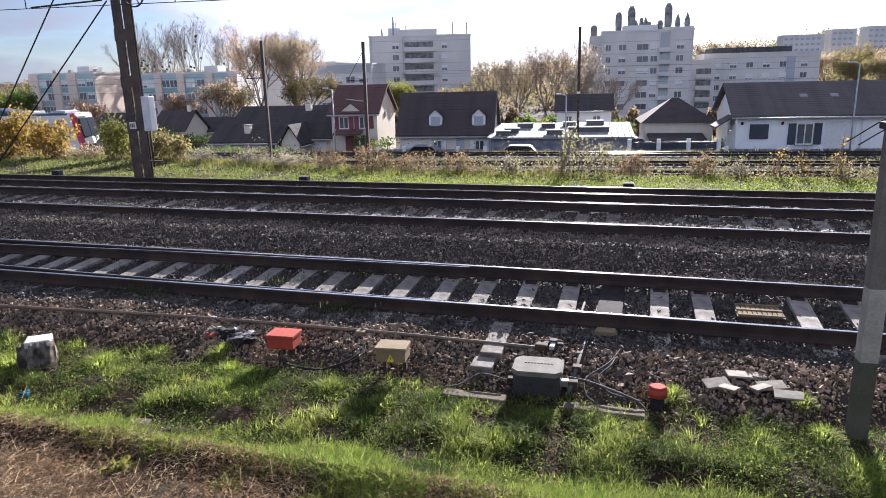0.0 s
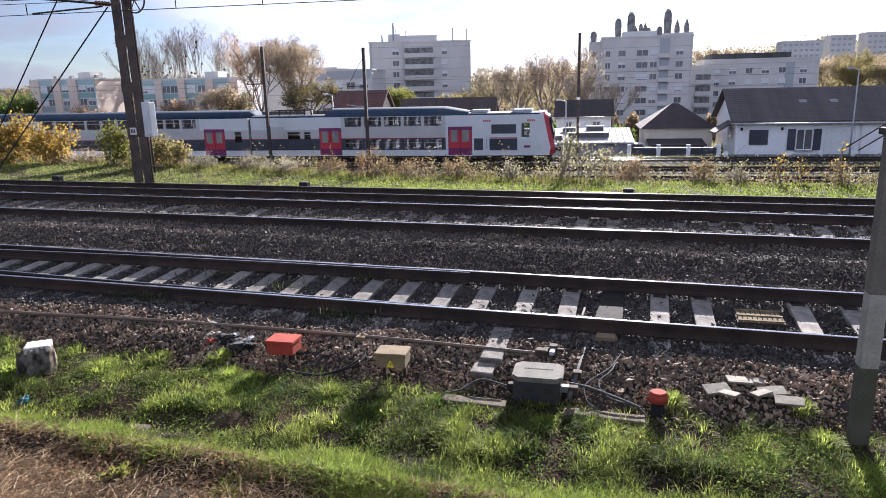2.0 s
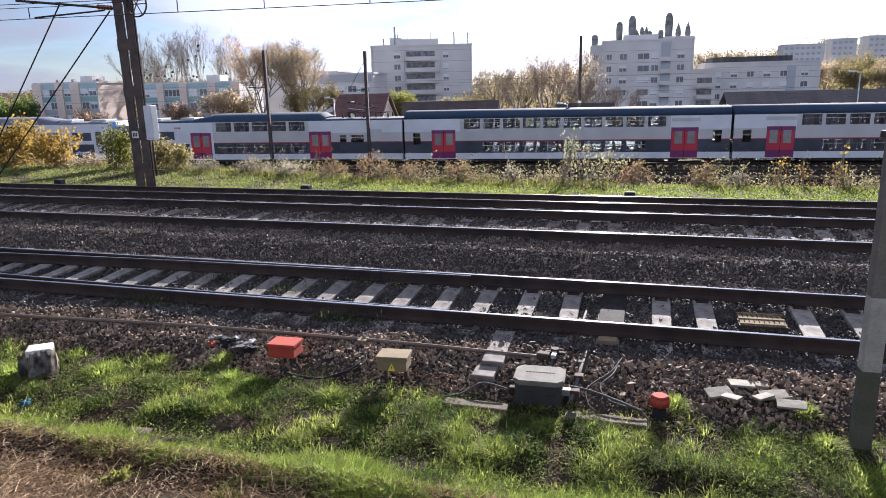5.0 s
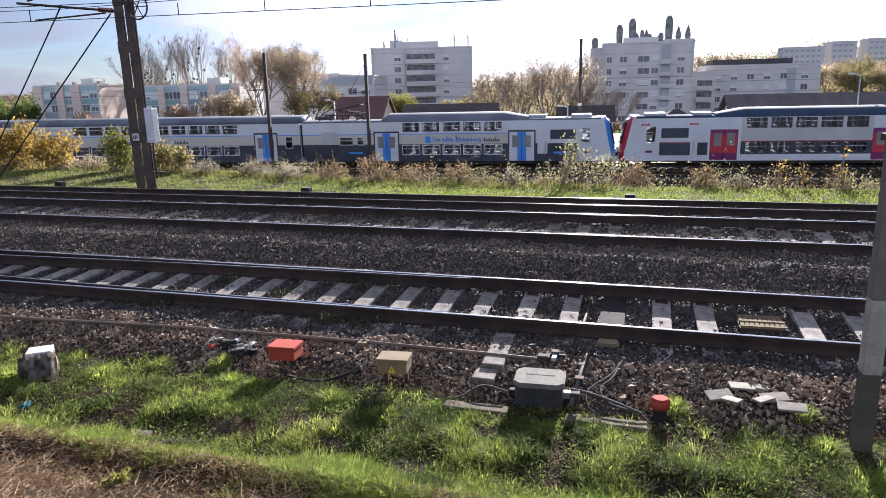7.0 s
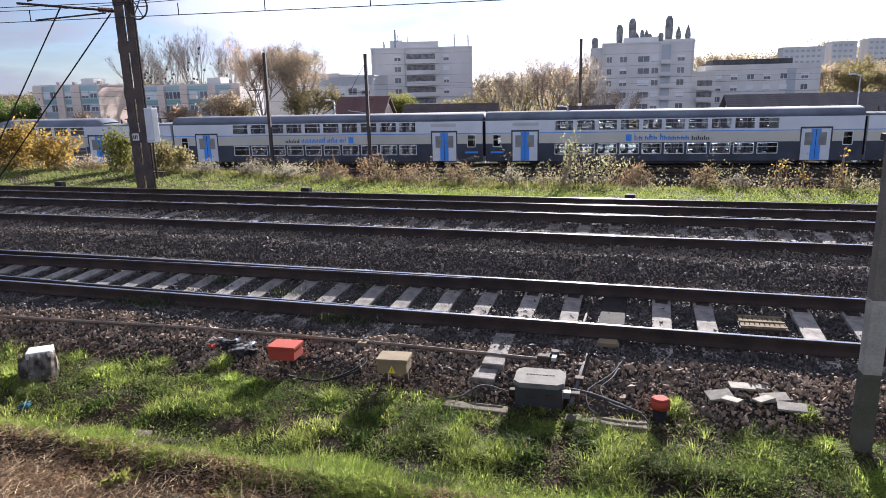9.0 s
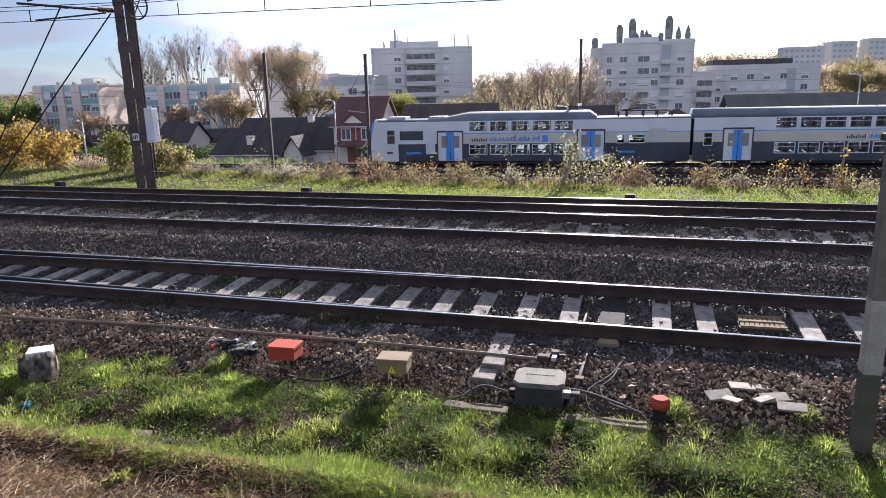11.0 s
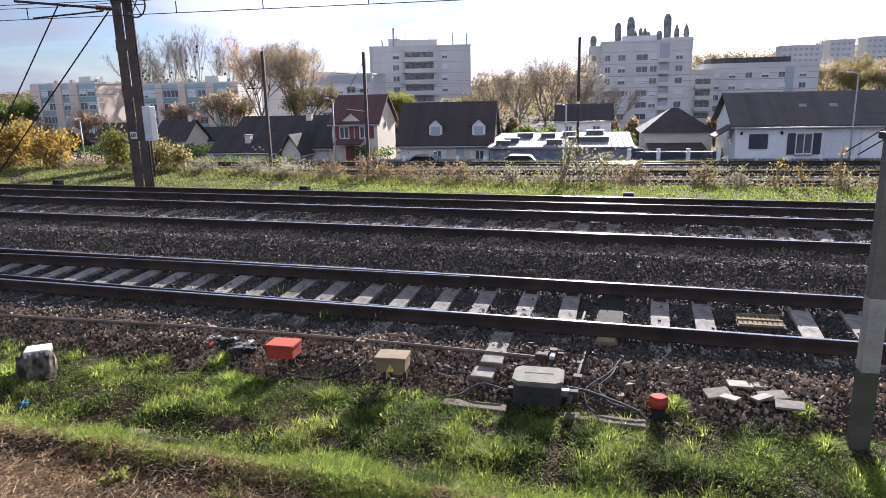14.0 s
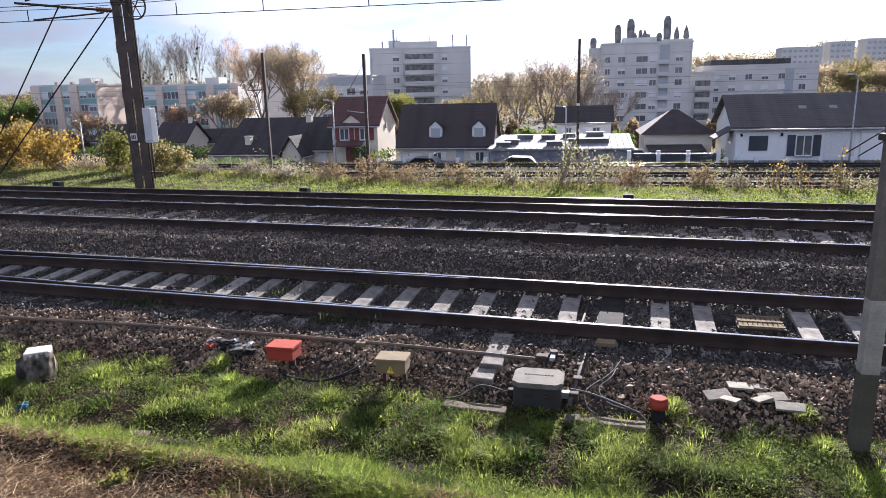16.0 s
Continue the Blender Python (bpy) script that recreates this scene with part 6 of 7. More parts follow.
for i, (x, y, w, h, leaf, n, size, label) in enumerate((
    (-26.2, 23.0, 3.4, 1.9, GOLD, 2200, 0.13, "golden-yellow autumn bush on the bank"),
    (-24.0, 23.0, 2.6, 1.5, GOLD, 1600, 0.12, "golden-yellow autumn bush on the bank"),
    (-28.5, 23.5, 3.0, 1.6, GOLD, 1500, 0.13, "golden-yellow autumn bush on the bank"),
    (-20.6, 22.6, 1.7, 1.6, YELLOW_GREEN, 1300, 0.1, "yellow-green bush on the bank"),
    (-18.4, 22.4, 2.2, 1.35, OLIVE, 1700, 0.09, "olive and yellow bush on the bank"),
    (-17.4, 22.4, 1.2, 1.0, OLIVE, 700, 0.09, "olive and yellow bush on the bank"),
    (-2.3, 21.2, 1.2, 1.6, WEED, 420, 0.07, "tall loose bush with pale green leaves"),
    (-1.5, 21.4, 1.7, 1.2, WEED, 420, 0.065, "tall loose bush with pale green leaves"),
    (-0.5, 21.5, 1.4, 0.85, BRAMBLE, 550, 0.06, "russet brambles on the bank edge"),
    (1.4, 21.1, 1.1, 0.7, BRAMBLE, 420, 0.06, "russet brambles on the bank edge"),
    (-8.9, 21.1, 1.3, 1.0, BRAMBLE, 600, 0.06, "russet brambles on the bank edge"),
    (-7.3, 21.3, 1.6, 0.7, BRAMBLE, 500, 0.05, "tan dry weeds on the bank edge"),
    (-5.9, 21.2, 1.3, 0.75, BRAMBLE, 450, 0.06, "russet brambles on the bank edge"),
    (-10.4, 21.2, 1.4, 0.6, BRAMBLE, 450, 0.05, "tan dry weeds on the bank edge"),
    (-4.2, 20.9, 0.7, 0.65, PALE_SEED, 350, 0.05, "pale seed-headed weed on the bank edge"),
    (-12.2, 21.4, 1.8, 0.5, PALE_SEED, 700, 0.05, "pale seed-headed weeds on the bank edge"),
    (-13.8, 21.9, 2.0, 0.5, PALE_SEED, 700, 0.05, "pale seed-headed weeds on the bank edge"),
    (-16.0, 22.2, 2.2, 0.5, PALE_SEED, 600, 0.05, "pale seed-headed weeds on the bank edge"),
    (3.4, 20.8, 0.35, 1.1, GOLD, 50, 0.07, "thin sapling with golden leaves"),
    (3.95, 20.8, 0.3, 0.95, GOLD, 45, 0.07, "thin sapling with golden leaves"),
    (5.0, 20.8, 0.4, 1.2, GOLD, 60, 0.075, "thin sapling with golden leaves"),
    (2.4, 20.9, 0.9, 0.45, PALE_SEED, 300, 0.05, "pale seed-headed weed on the bank edge"),
    (-19.6, 22.8, 2.4, 0.45, BRAMBLE, 500, 0.05, "tan dry weeds on the bank edge"),
    (-23.0, 23.2, 3.0, 0.5, TAN, 600, 0.06, "tan dry weeds on the bank edge"),
    (-4.35, 4.3, 0.28, 0.14, YELLOW_GREEN, 90, 0.05, "small yellow-green weed on the bank"),
    (-26.8, 23.6, 3.4, 0.5, TAN, 600, 0.06, "tan dry weeds on the bank edge"),
)):
    bush(x, y, gz(x, y), w, h, leaf, n, size, label, 40 + i, stems=6 if w < 0.5 else 12)


def bank_grass():
    """The grass strip behind the tracks and the rough slope."""
    rng = np.random.default_rng(31)
    n = 190000
    x = rng.uniform(-34, 9, n)
    y = 17.25 + rng.uniform(0, 1, n) ** 1.3 * (3.7 + np.clip(-x - 7, 0, 30) * 0.22)
    z = np.maximum(ground_z(x, y), np.where(y < 17.8, bed_z(y), -9)) - 0.01
    keep = rng.uniform(0, 1, n) < np.clip(0.8 + 0.3 * smooth(-13, -8, x) + 1.3 * patchy(x, y, 0.9, 4.0), 0.12, 1) * (1 - smooth(20.1, 20.9, y + 0.5 * patchy(x, y, 1.3, 6.0)) * smooth(-13, -8, x) * 0.93)
    x, y, z = x[keep], y[keep], z[keep]
    h = rng.uniform(0.03, 0.065, len(x)) * (1 + 0.9 * smooth(19.5, 21, y))
    # backlight put into the colour: blades to the right take the brighter GRASS
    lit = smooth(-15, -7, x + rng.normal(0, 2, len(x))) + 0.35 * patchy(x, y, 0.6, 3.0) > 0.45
    for name, mat, sel, label in (("bank_grass", BANK_GRASS, ~lit, "olive-green grass on the bank behind the tracks"), ("grass_strip", GRASS, lit, "bright green grass strip behind the tracks, backlight in its colour")):
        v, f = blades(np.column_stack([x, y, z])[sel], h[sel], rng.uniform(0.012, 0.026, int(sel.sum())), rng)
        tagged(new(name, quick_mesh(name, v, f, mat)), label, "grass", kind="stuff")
    n = 26000
    x = rng.uniform(-36, 10, n)
    y = EDGE - 0.3 + np.clip(-x - 7, 0, 30) * 0.22 + rng.normal(0.5, 0.5, n)
    z = ground_z(x, y)
    pick = patchy(x, y, 0.7, 8.0) + rng.normal(0, 0.2, n)
    pick = np.where((x > -11) & (rng.uniform(0, 1, n) < 0.65), -0.2, pick)
    z = z - np.where((x > -11) & (pick == -0.2), 0.08, 0)
    for name, mat, sel, label in (("dry_weeds", DRY, pick > 0.15, "dry straw-coloured weeds on the bank edge"), ("pale_weeds", PALE_SEED, pick < -0.42, "pale fluffy weeds on the bank edge"), ("green_weeds", YELLOW_GREEN, (pick <= 0.15) & (pick >= -0.42), "green weeds on the bank edge")):
        k = int(sel.sum())
        v, f = blades(np.column_stack([x, y, z])[sel], rng.uniform(0.06, 0.24, k) * np.where(x[sel] > -1, 0.6, 1.0), rng.uniform(0.012, 0.03, k), rng, 0.5)
        tagged(new(name, quick_mesh(name, v, f, mat)), label, "weeds", kind="stuff")
    # ragged thicket along the edge of the bank
    n = 700
    x = rng.uniform(-15, 8, n)
    y = EDGE + np.clip(-x - 7, 0, 30) * 0.22 + rng.uniform(0.4, 1.8, n)
    keep = patchy(x, y, 0.8, 17.0) + rng.normal(0, 0.2, n) > -0.05
    x, y = x[keep], y[keep]
    tops = rng.gamma(3.0, 0.11, len(x)) + 0.1
    foot = np.column_stack([x, y, ground_z(x, y)])
    v, f = blades(foot, tops, np.full(len(x), 0.012), rng, 0.35)
    tagged(new("thicket_stems", quick_mesh("thicket_stems", v, f, DRY)), "dry stems of the thicket on the bank edge", "weeds", kind="stuff")
    k = np.repeat(np.arange(len(x)), 26)
    q = foot[k] + rng.normal(0, 0.09, (len(k), 3))
    q[:, 2] = foot[k, 2] + tops[k] * rng.uniform(0.15, 1.05, len(k))
    kind = (patchy(x, y, 0.7, 31.0) + rng.normal(0, 0.2, len(x)))[k]
    for name, mat, sel, label in (("russet_thicket", BRAMBLE, kind > 0.1, "ragged russet bramble leaves on the bank edge"), ("green_thicket", WEED, kind <= 0.1, "ragged grey-green weed leaves on the bank edge")):
        v, f = scatter(LEAF, LEAF_F, q[sel], rng.uniform(0.03, 0.075, int(sel.sum())), turns(rng, int(sel.sum())))
        tagged(new(name, quick_mesh(name, v, f, mat)), label, "weeds", kind="stuff")
    # rough slope and the strips between the far tracks
    n = 32000
    s = rng.uniform(-60, 28, n)
    nn = np.where(rng.uniform(0, 1, n) < 0.35, rng.uniform(26, 41, n), rng.choice([45.8, 51.3, 57.2], n) + rng.normal(0, 0.4, n))
    a = radians(TURN)
    x, y = s * math.cos(a) - nn * math.sin(a), s * math.sin(a) + nn * math.cos(a)
    z = ground_z(x, y)
    v, f = blades(np.column_stack([x, y, z]), rng.uniform(0.08, 0.3, n), rng.uniform(0.02, 0.05, n), rng, 0.4)
    tagged(new("rough_grass", quick_mesh("rough_grass", v, f, leafy("rough_grass", (0.11, 0.115, 0.045), (0.15, 0.14, 0.06)))), "rough olive grass between the far tracks", "grass", kind="stuff")
    # tufts growing between the near rails
    spots, tall = [], []
    for x, y, r, h, k in ((-7.4, 8.35, 0.35, 0.2, 260), (-6.9, 9.6, 0.15, 0.16, 120), (-5.5, 9.3, 0.2, 0.14, 140), (-4.6, 9.95, 0.3, 0.22, 260), (-4.0, 9.95, 0.3, 0.2, 220), (-4.1, 8.3, 0.25, 0.2, 220), (-3.9, 8.6, 0.15, 0.14, 120), (-6.2, 8.6, 0.3, 0.12, 140)):
        px, py = x + rng.normal(0, r, k), y + rng.normal(0, 0.09, k)
        spots.append(np.column_stack([px, py, bed_z(py)]))
        tall.append(h * rng.uniform(0.25, 0.8, k))
    p, h = np.concatenate(spots), np.concatenate(tall)
    v, f = blades(p, h, rng.uniform(0.006, 0.016, len(p)), rng, 0.6)
    tagged(new("track_weeds", quick_mesh("track_weeds", v, f, TRACK_WEED)), "dark green weeds growing between the rails", "weeds", kind="stuff")


bank_grass()
# ---- masts, wires, street, far trees ----
MAST_BROWN = material("brown_mast_steel", (0.085, 0.06, 0.047), 0.8, (0.04, 0.032, 0.03), 3, 30, 0.4, metal=0.1)
GREY_CABINET = material("grey_cabinet", (0.5, 0.52, 0.54), 0.5, (0.43, 0.45, 0.47), 3, 40, 0.1)

lm = thing("line_mast", pose(-15.58, 18.3, 0.0, 0, -0.3, 0), "dark riveted twin-channel steel line mast", "line mast")
for x in (-0.31, 0.1):
    leg = part("leg", solid(x, x + 0.06, -0.12, 0.12, -0.6, 8.4), MAST_BROWN, lm)
    for a in (0.06, 0.16):
        part("flange", solid(x + a - 0.02, x + a + 0.05, -0.14, -0.1, -0.6, 8.4), MAST_BROWN, leg)
    part("web", solid(x + 0.06, x + 0.2, -0.02, 0.02, -0.6, 8.4), MAST_BROWN, leg)
for x in (-0.33, 0.06):
    part("face_plate", solid(x, x + 0.29, -0.152, -0.14, -0.6, 8.4), MAST_BROWN, lm)
for z in (0.5, 1.55, 2.9, 4.3, 5.7, 7.1):
    part("batten_plate", solid(-0.34, 0.36, -0.168, -0.152, z, z + 0.34), MAST_BROWN, lm)
    bm = bmesh.new()
    for x in (-0.26, -0.12, 0.14, 0.28):
        for dz in (0.08, 0.26):
            tube(bm, (x, -0.18, z + dz), (x, -0.168, z + dz), 0.018, sides=6)
    part("rivet_row", bm, MAST_BROWN, lm)
part("number_plate", solid(-0.22, 0.02, -0.185, -0.165, 1.62, 1.84, 0.004), WHITEWASH, lm)
bm = bmesh.new()
for k in range(3):
    box(bm, -0.18 + k * 0.06, -0.145 + k * 0.06, -0.192, -0.186, 1.67, 1.79)
part("plate_mark", bm, BLACK, lm)
cabinet = part("cabinet", solid(0.34, 0.62, -0.2, 0.08, 1.55, 2.62, 0.02), GREY_CABINET, lm, "pale grey metal cabinet")
part("cabinet_edge", solid(0.33, 0.63, -0.215, -0.2, 1.6, 1.63), GALV, cabinet)
part("bracket", solid(0.1, 0.34, -0.06, 0.0, 2.4, 2.46), STEEL, lm)
part("conduit", tube(bmesh.new(), (0.42, -0.05, 0.4), (0.42, -0.05, 1.55), 0.03), STEEL, lm)
part("foot_step", solid(0.2, 0.75, -0.1, 0.0, 0.58, 0.62), STEEL, lm)
bm = bmesh.new()
ring = [Vector((0.62 + 0.36 * math.cos(a * math.tau / 24), -0.25, 5.6 + 0.36 * math.sin(a * math.tau / 24))) for a in range(25)]
for a, b in zip(ring, ring[1:]):
    tube(bm, a, b, 0.025, sides=6)
for k in range(6):
    tube(bm, (0.62, -0.25, 5.6), ring[k * 4], 0.016, sides=5)
part("tension_wheel", bm, STEEL, lm, "spoked tension wheel")
bm = bmesh.new()
tube(bm, (-0.3, 0, 5.55), (-2.5, -1.6, 5.75), 0.035)
tube(bm, (-0.3, 0, 6.6), (-2.2, -1.5, 5.8), 0.025)
tube(bm, (-0.6, -0.2, 5.5), (-2.0, -1.5, 5.25), 0.025)
part("cantilever", bm, STEEL, lm, "dark steel cantilever arm")
for k in range(5):
    c = Vector((-0.45 - k * 0.07, -0.1 - k * 0.05, 5.57 + k * 0.006))
    part("insulator", tube(bmesh.new(), c - Vector((0.012, 0, 0)), c + Vector((0.012, 0, 0)), 0.075, sides=12), material("brown_insulator", (0.16, 0.06, 0.03), 0.2, bump=0) if k == 0 else bpy.data.materials["brown_insulator"], lm)
for a, b in (((-18.05, 18.3, 5.85), (-23.2, 18.6, 0.0)), ((-16.2, 18.3, 5.5), (-22.6, 18.7, 0.0))):
    single("guy_wire", tube(bmesh.new(), a, b, 0.022, sides=6), WIRE, pose(0, 0, 0), "dark taut guy wire of the mast", "guy wire", "guy wires")


def wire(a, b, r, sag=0.0, label="thin dark overhead contact wire"):
    a, b = Vector(a), Vector(b)
    pts = [a.lerp(b, i / 10) - Vector((0, 0, sag * 4 * (i / 10) * (1 - i / 10))) for i in range(11)]
    single("overhead_wire", pipe(bmesh.new(), pts, r, 5), WIRE, pose(0, 0, 0), label, "overhead wire", "overhead wires")
    return pts


lo = wire((-80, 16.25, 6.1), (25, 16.25, 4.5), 0.011)
wire((-80, 16.25, 6.8), (-16.0, 16.25, 5.42), 0.009)
wire((-16.0, 16.25, 5.42), (30, 16.25, 6.0), 0.009, 0.1)
wire((-80, 18.0, 7.2), (-15.4, 18.0, 5.75), 0.012)
wire((-15.0, 18.0, 5.75), (20, 18.3, 6.6), 0.012)
for x in (-17.2, -12.2, -9.6, -6.7):
    z = 6.1 - (x + 80) / 105 * 1.6
    single("wire_dropper", tube(bmesh.new(), (x, 16.25, z), (x, 16.25, z + 0.3), 0.014, sides=5), WIRE, pose(0, 0, 0), "short dropper wire of the overhead line", "wire dropper", "wire droppers")
bm = bmesh.new()
for k in range(7):
    tube(bm, (-14.0 + k * 0.3, 16.3, 5.56 + 0.02 * k), (-13.9 + k * 0.3, 16.3, 5.57 + 0.02 * k), 0.055, sides=8)
single("insulator_string", bm, STEEL, pose(0, 0, 0), "row of dark disc insulators", "insulator")

# small marker blocks by the third track
for x, y in ((-18.6, 17.75), (-9.45, 17.5), (-0.47, 17.45)):
    single("marker_block", solid(-0.13, 0.13, -0.12, 0.12, -0.3, 0.2, 0.03), BLACK, pose(x, y, 0.12), "small dark marker block beside rusty track", "marker", "marker blocks")

# far masts
def far_mast(s, n, top, arm, base=LOW - 0.3):
    t = thing("far_mast", far_pose(s, n, base), "slim brown steel mast of the far line", "line mast", "masts of the far line")
    h = top - base
    part("shaft", solid(-0.11, 0.11, -0.11, 0.11, 0, h), MAST_BROWN, t)
    if arm:
        part("arm", tube(bmesh.new(), (0, 0, h - 2.8), (arm, 0.6, h - 2.8), 0.04), STEEL, t)
        part("stay", tube(bmesh.new(), (0, 0, h - 0.6), (arm, 0.6, h - 2.8), 0.02), STEEL, t)
        part("registration_arm", tube(bmesh.new(), (0, 0, h - 4.4), (arm * 1.1, 0.6, h - 4.2), 0.03), GALV, t)
        part("insulator", tube(bmesh.new(), (arm * 0.3, 0.2, h - 2.8), (arm * 0.55, 0.3, h - 2.8), 0.09), GALV, t)
    return t


far_mast(-24.65, 51.2, 6.1, -1.8)
far_mast(-16.45, 51.2, 5.75, -1.6)
t = far_mast(-0.55, 60, 6.8, 0)
part("band", solid(-0.14, 0.14, -0.14, 0.14, 4.6, 4.8), PVC, t)
for z in (2.35, 3.5):
    a, b = far(-120, 54.2, z), far(80, 54.2, z)
    wire(a, b, 0.007, 0.0, "thin overhead wire of the far line")
wire(far(-120, 56.5, 3.1), far(80, 56.5, 3.1), 0.007, 0.0, "thin overhead wire of the far line")


def street_lamp(s, n, top, base=STREET):
    t = thing("street_lamp", far_pose(s, n, base), "slim pale grey street lamp", "street lamp", "street lamps")
    h = top - base
    part("pole", tube(bmesh.new(), (0, 0, -0.5), (0, 0, h), 0.08, 0.05), GALV, t)
    part("arm", tube(bmesh.new(), (0, 0, h), (-0.5, 0, h + 0.12), 0.04), GALV, t)
    part("lamp_head", solid(-0.85, -0.4, -0.12, 0.12, h + 0.06, h + 0.2, 0.03), GALV, t)


street_lamp(-21.9, 58.6, 2.2)
street_lamp(-1.55, 59.5, 1.3)
street_lamp(20.6, 59.5, 3.3)
street_lamp(-50.5, 62, 0.6)

# garden walls, fences, hedges
FENCE = material("grey_fence", (0.3, 0.32, 0.34), 0.7, (0.22, 0.24, 0.26), 2, 20, 0.1)
for s0, s1, mat, h in ((-18.5, -8.6, FENCE, 0.5), (3.8, 11.0, ANTHRACITE, 1.05), (11.6, 26, FENCE, 0.45)):
    t = thing("garden_fence", far_pose(s0, 60.6, STREET + 0.3), "grey garden fence with pale pillars", "fence", "garden fences")
    k = max(2, int((s1 - s0) / 2.4))
    step = (s1 - s0) / k
    for i in range(k + 1):
        part("pillar", solid(i * step - 0.16, i * step + 0.16, -0.16, 0.16, -0.6, h + 0.25, 0.02), RENDER_W, t)
    for i in range(k):
        part("panel", solid(i * step + 0.18, (i + 1) * step - 0.18, -0.03, 0.03, -0.3, h), mat, t)


def car_parked(s, n, paint, label):
    t = thing("parked_car", far_pose(s, n, STREET - 0.15), label, "car", "parked cars")
    bm = bmesh.new()
    prism(bm, [(-2.1, 0.25), (2.1, 0.25), (2.12, 0.75), (1.3, 0.92), (0.75, 1.42), (-1.0, 1.46), (-1.75, 0.98), (-2.1, 0.9)], -0.85, 0.85)
    bmesh.ops.recalc_face_normals(bm, faces=bm.faces[:])
    bmesh.ops.bevel(bm, geom=bm.edges[:], offset=0.08, segments=2, affect="EDGES")
    part("body", bm, paint, t)
    for y in (-0.86, 0.86):
        bm = prism(bmesh.new(), [(-1.5, 0.98), (1.0, 0.98), (0.62, 1.36), (-0.95, 1.4)], y - 0.01, y + 0.01)
        part("side_window", fixed(bm), DARK_PANE, t)
        for x in (-1.3, 1.3):
            part("wheel", tube(bmesh.new(), (x, y - 0.1, 0.32), (x, y + 0.1, 0.32), 0.32, sides=16), BLACK, t)
    return t


SILVER = material("silver_car_paint", (0.4, 0.41, 0.43), 0.3, bump=0, metal=0.6)
car_parked(-13.6, 59.2, SILVER, "silver car parked on the street")
car_parked(-5.2, 59.0, ANTHRACITE, "dark car parked on the street")
car_parked(4.6, 66.0, WHITE, "white car parked beside the workshop")
part("drive_block", solid(-0.6, 0.6, -0.3, 0.3, 0, 0.8, 0.03), GREY_CABINET, thing("street_cabinet", far_pose(-18.8, 60.2, STREET), "blue-grey street cabinet by the fence", "cabinet"))


def shrubs():
    """Hedges and garden greenery between the houses, too far to pick apart."""
    rng = np.random.default_rng(77)
    for name, mat, rows, label in (
        ("hedge", GREEN_LEAF, ((-40, -26, 59.2, 0.7, -3.5), (-22, -18.2, 64, 1.6, -3.6), (-9, -1, 92, 4.5, -5.5), (-7, 6, 88, 3.0, -5.0), (0, 12, 64, 0.8, -4.0), (-62, -44, 76, 2.2, -4.5)), "dark green hedges and garden shrubs"),
        ("shrubbery", FAR_BROWN, ((-30, -8, 100, 5.5, -6.5), (-100, -60, 112, 6.5, -8), (-2, 26, 108, 5.0, -7), (-60, -30, 108, 6.0, -7), (24, 80, 130, 7, -8)), "brown autumn shrubs between the houses"),
        ("yellow_shrubbery", YELLOW_GREEN, ((-21, -14, 118, 6.0, -6.0), (10.5, 13.5, 67, 1.2, -4.0), (-125, -95, 105, 6, -8), (-8, -3, 78, 2.5, -4.5)), "yellow-green autumn shrubs behind the houses"),
    ):
        pts, size = [], []
        for s0, s1, n, h, base in rows:
            k = int((s1 - s0) * h * 90)
            s = rng.uniform(s0, s1, k)
            top = h * (0.55 + 0.45 * np.abs(np.array([noise.noise((q * 0.35, n, 0)) for q in s])) * 2)
            z = base + top * rng.uniform(0, 1, k) ** 0.7
            nn = n + rng.normal(0, 0.8, k)
            a = radians(TURN)
            pts.append(np.column_stack([s * math.cos(a) - nn * math.sin(a), s * math.sin(a) + nn * math.cos(a), z]))
            size.append(rng.uniform(0.12, 0.3, k) * (1 + (n > 80)))
        p, q = np.concatenate(pts), np.concatenate(size)
        v, f = scatter(LEAF, LEAF_F, p, q, turns(rng, len(p)))
        tagged(new(name, quick_mesh(name, v, f, mat)), label, "shrubs", kind="stuff")


shrubs()


def hill_woods():
    rng = np.random.default_rng(91)
    for name, mat, k, label in (("hill_woods", FAR_WOOD, 600, "olive woods below the hill towers"), ("far_woods", FAR_WOOD, 1500, "olive autumn woods on the far hill"), ("far_brown_woods", FAR_BROWN, 1100, "brown autumn woods on the far hill")):
        s = rng.uniform(-420, 330, k)
        n = rng.uniform(240, 560, k)
        near = rng.uniform(0, 1, k) < 0.25
        n = np.where(near, rng.uniform(200, 260, k), n)
        if name == "hill_woods":
            s, n = rng.uniform(50, 200, k), rng.uniform(300, 396, k)
        a = radians(TURN)
        x, y = s * math.cos(a) - n * math.sin(a), s * math.sin(a) + n * math.cos(a)
        z = ground_z(x, y)
        c = np.column_stack([x, y, z + rng.uniform(2, 5, k)])
        j = np.repeat(np.arange(k), 48)
        d = rng.normal(0, 1, (len(j), 3))
        d /= np.linalg.norm(d, axis=1)[:, None]
        p = c[j] + d * np.array([3.6, 3.6, 4.2]) * rng.uniform(0.5, 1.1, len(j))[:, None]
        v, f = scatter(LEAF, LEAF_F, p, rng.uniform(0.7, 1.5, len(p)), turns(rng, len(p)))
        tagged(new(name, quick_mesh(name, v, f, mat)), label, "woods", kind="stuff")


hill_woods()


def far_tree(s, n, base, *rest, **kw):
    return tree(far(s, n, base), *rest, **kw)


MISTLE = leafy("mistletoe", (0.06, 0.07, 0.025), (0.05, 0.06, 0.02))
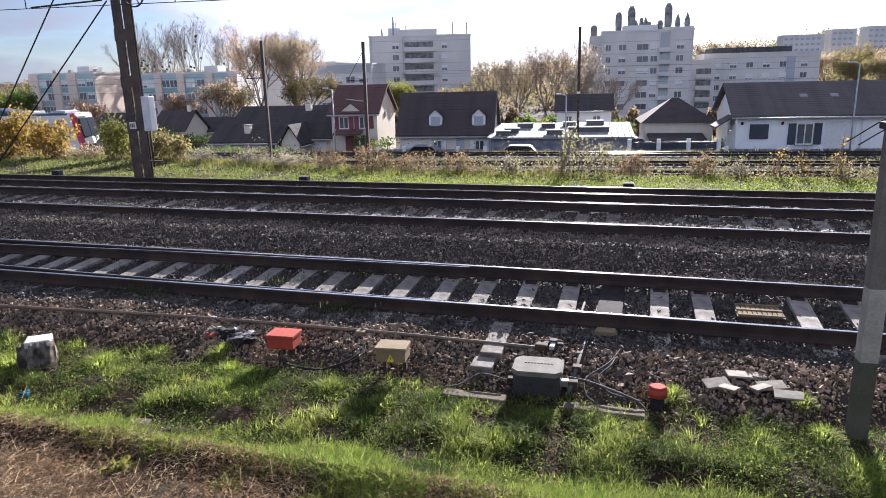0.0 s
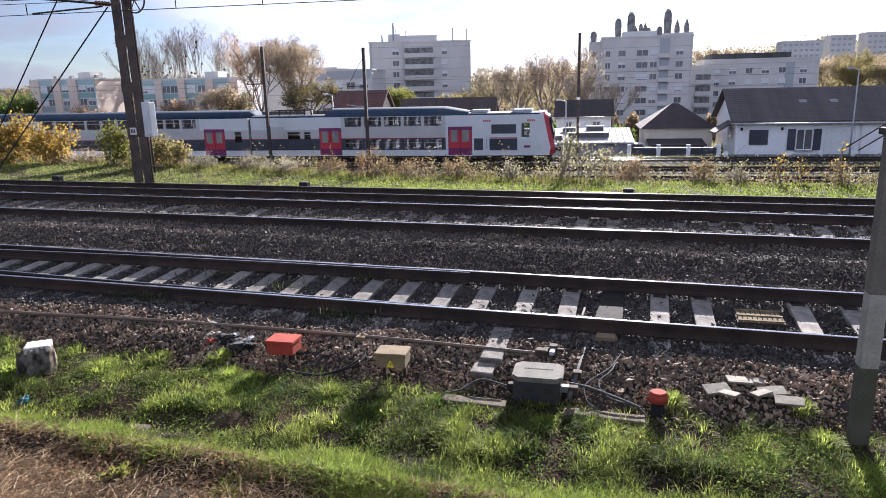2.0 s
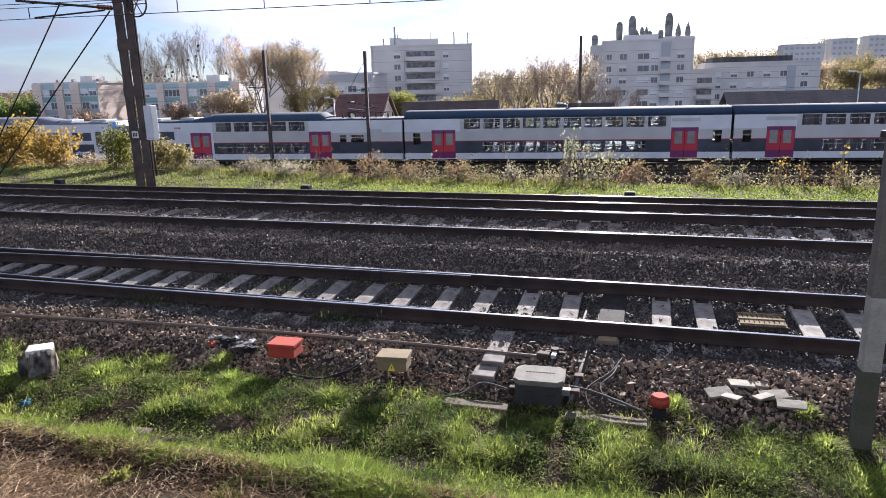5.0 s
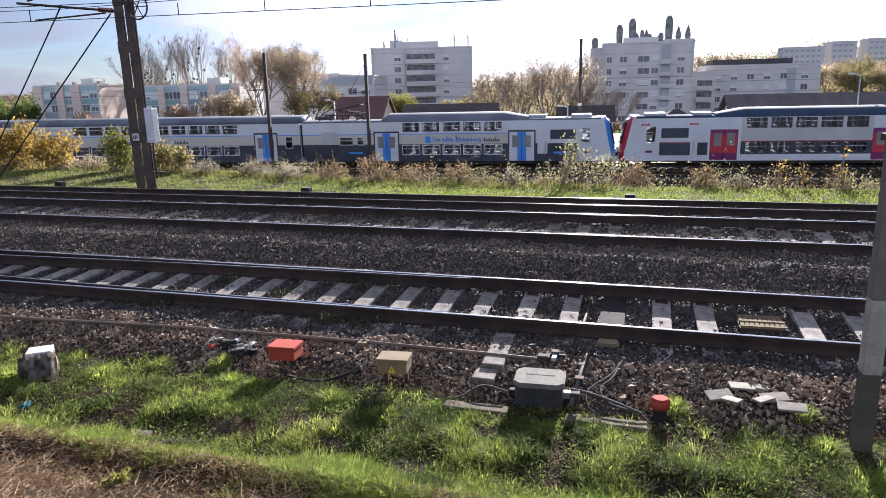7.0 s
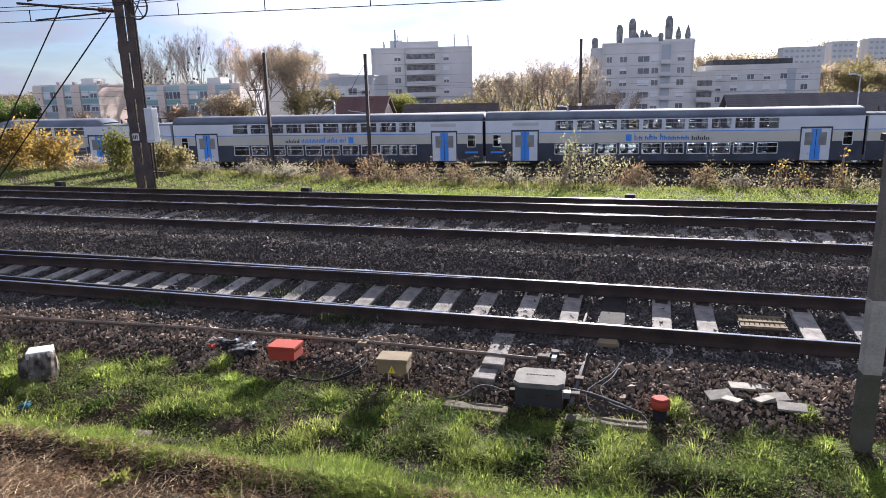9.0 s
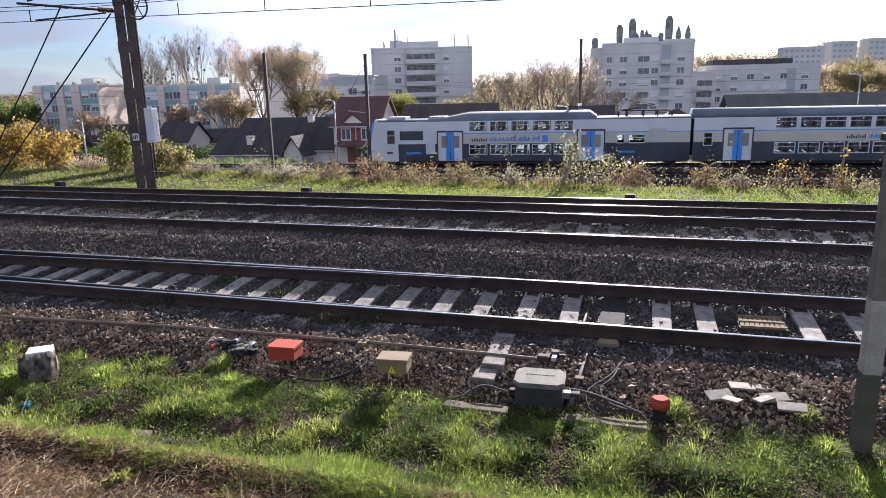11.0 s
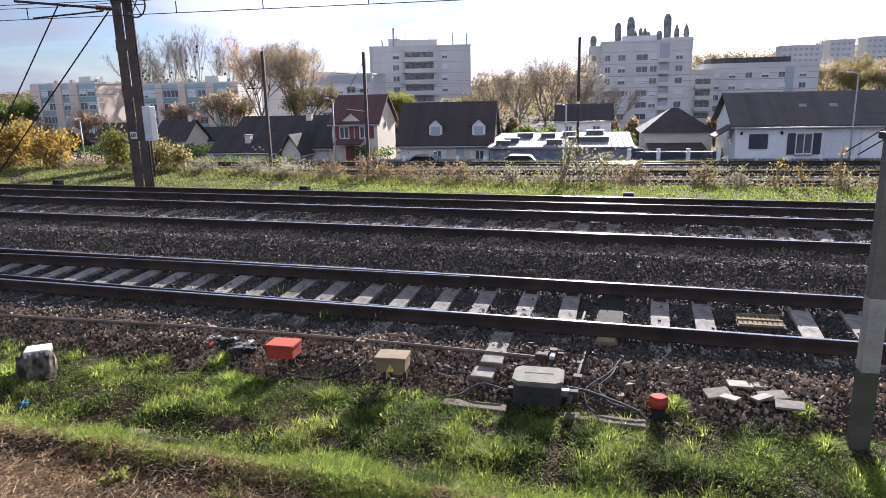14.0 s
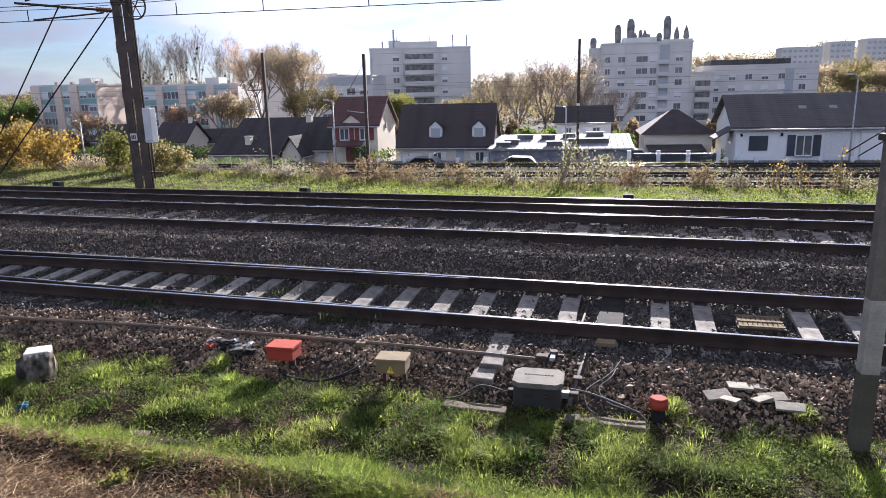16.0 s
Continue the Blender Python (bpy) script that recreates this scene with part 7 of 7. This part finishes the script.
# big russet planes behind the houses
far_tree(-51.5, 105, -6, 17.5, 1.1, RUSSET, 58, 0.18, "large plane tree with thin russet leaves", 1, bare=True, wide=0.75)
far_tree(-45.0, 104, -6, 17.5, 1.1, TAN, 58, 0.18, "large plane tree with thin tan leaves", 2, bare=True, wide=0.75)
far_tree(-48.3, 112, -6, 17.5, 1.1, RUSSET, 58, 0.18, "large plane tree with thin russet leaves", 3, bare=True, wide=0.75)
far_tree(-42.0, 102, -6, 11.0, 0.9, OLIVE, 34, 0.24, "plane tree with olive leaves", 4, bare=True)
far_tree(-60.5, 108, -6, 10.0, 0.9, TAN, 16, 0.3, "half-bare tree with tan leaves", 5, bare=True)
far_tree(-62.0, 114, -6, 9.5, 0.9, RUSSET, 9, 0.26, "half-bare russet tree before the flats", 6, bare=True)
far_tree(-59.4, 112, -6, 9.0, 0.9, OLIVE, 9, 0.26, "half-bare olive tree before the flats", 7, bare=True)
far_tree(-24.6, 92, -6, 8.8, 0.7, YELLOW_GREEN, 36, 0.2, "yellow-green leafy tree behind the houses", 8, wide=0.5, spread=0.3)
far_tree(-18.0, 95, -6, 7.6, 0.8, OLIVE, 30, 0.22, "olive leafy tree behind the houses", 9, wide=0.8)
# bare trees with mistletoe
for i, (s, n, h) in enumerate(((-96, 140, 26), (-90.5, 142, 25), (-84, 140, 27), (-79, 144, 25), (-100, 148, 22))):
    t = far_tree(s, n, -9, h, 0.9, None, 0, 0, "tall bare tree with dark mistletoe balls", 20 + i, bare=True, trunk=0.26, wide=0.45, spread=0.34)
    rng = np.random.default_rng(300 + i)
    for q in range(9):
        bm = bmesh.new()
        bmesh.ops.create_icosphere(bm, subdivisions=1, radius=0.27)
        part("mistletoe", bm, MISTLE, t, m=pose(rng.uniform(-2.4, 2.4), rng.uniform(-1.5, 1.5), h * rng.uniform(0.5, 0.82)))
# brown trees between the towers
for i, (s, n, h, leaf, per) in enumerate(((-19, 150, 15.5, TAN, 4), (-12.5, 135, 15.5, TAN, 6), (-7.0, 128, 17.0, RUSSET, 7), (-3.5, 132, 18.0, TAN, 7), (-15, 160, 13.0, OLIVE, 10), (-1.0, 124, 13.0, TAN, 5), (-24, 150, 11.0, OLIVE, 14))):
    far_tree(s, n, -8, h, 1.0, leaf, per, 0.28, "tall half-bare brown autumn tree", 50 + i, bare=True)
far_tree(3.8, 100, -6, 9.5, 0.7, None, 0, 0, "dark bare tree before the tower", 70, bare=True, trunk=0.22, wide=1.3)
far_tree(-86, 108, -8, 9.0, 0.8, RUSSET, 14, 0.3, "bare tree with some russet leaves", 71, bare=True)
far_tree(-74, 118, -8, 10.0, 0.8, RUSSET, 18, 0.3, "bare tree with some russet leaves", 72, bare=True)
far_tree(-95, 104, -8, 7.5, 0.8, None, 0, 0, "low bare tree before the flats", 73, bare=True)
for i, (s, n, h) in enumerate(((-113, 112, 12.5), (-109, 116, 12), (-104, 100, 8.5), (-118, 116, 14))):
    far_tree(s, n, -8, h, 1.1, GREEN_LEAF if i % 2 else OLIVE, 36, 0.3, "leafy olive-green tree at the street end", 80 + i)
for i, (s, n, h, leaf) in enumerate(((66, 215, 15, TAN), (74, 215, 15.5, OLIVE), (83, 220, 16, TAN), (90, 215, 15, TAN), (60, 230, 13, TAN), (70, 205, 13, OLIVE), (79, 208, 13, TAN))):
    far_tree(s, n, -6, h, 1.5, leaf, 30, 0.36, "yellow-olive tree below the hill", 90 + i)
for i, (s, n) in enumerate(((36, 230), (40, 232), (43, 228), (46, 233))):
    far_tree(s, n, -4, 15.5, 0.8, TAN, 6, 0.5, "slender poplar with few leaves", 110 + i, bare=True, wide=0.35, spread=0.3)

for a, b in (((24.4, 58, 0.7), (19.6, 58.4, -2.8)), ((24.4, 58, -0.2), (20.8, 58.4, -2.8))):
    single("stay_bar", tube(bmesh.new(), far(*a), far(*b), 0.05, sides=6), STEEL, pose(0, 0, 0), "slanting dark steel stay bar", "stay", "stay bars")

motions()
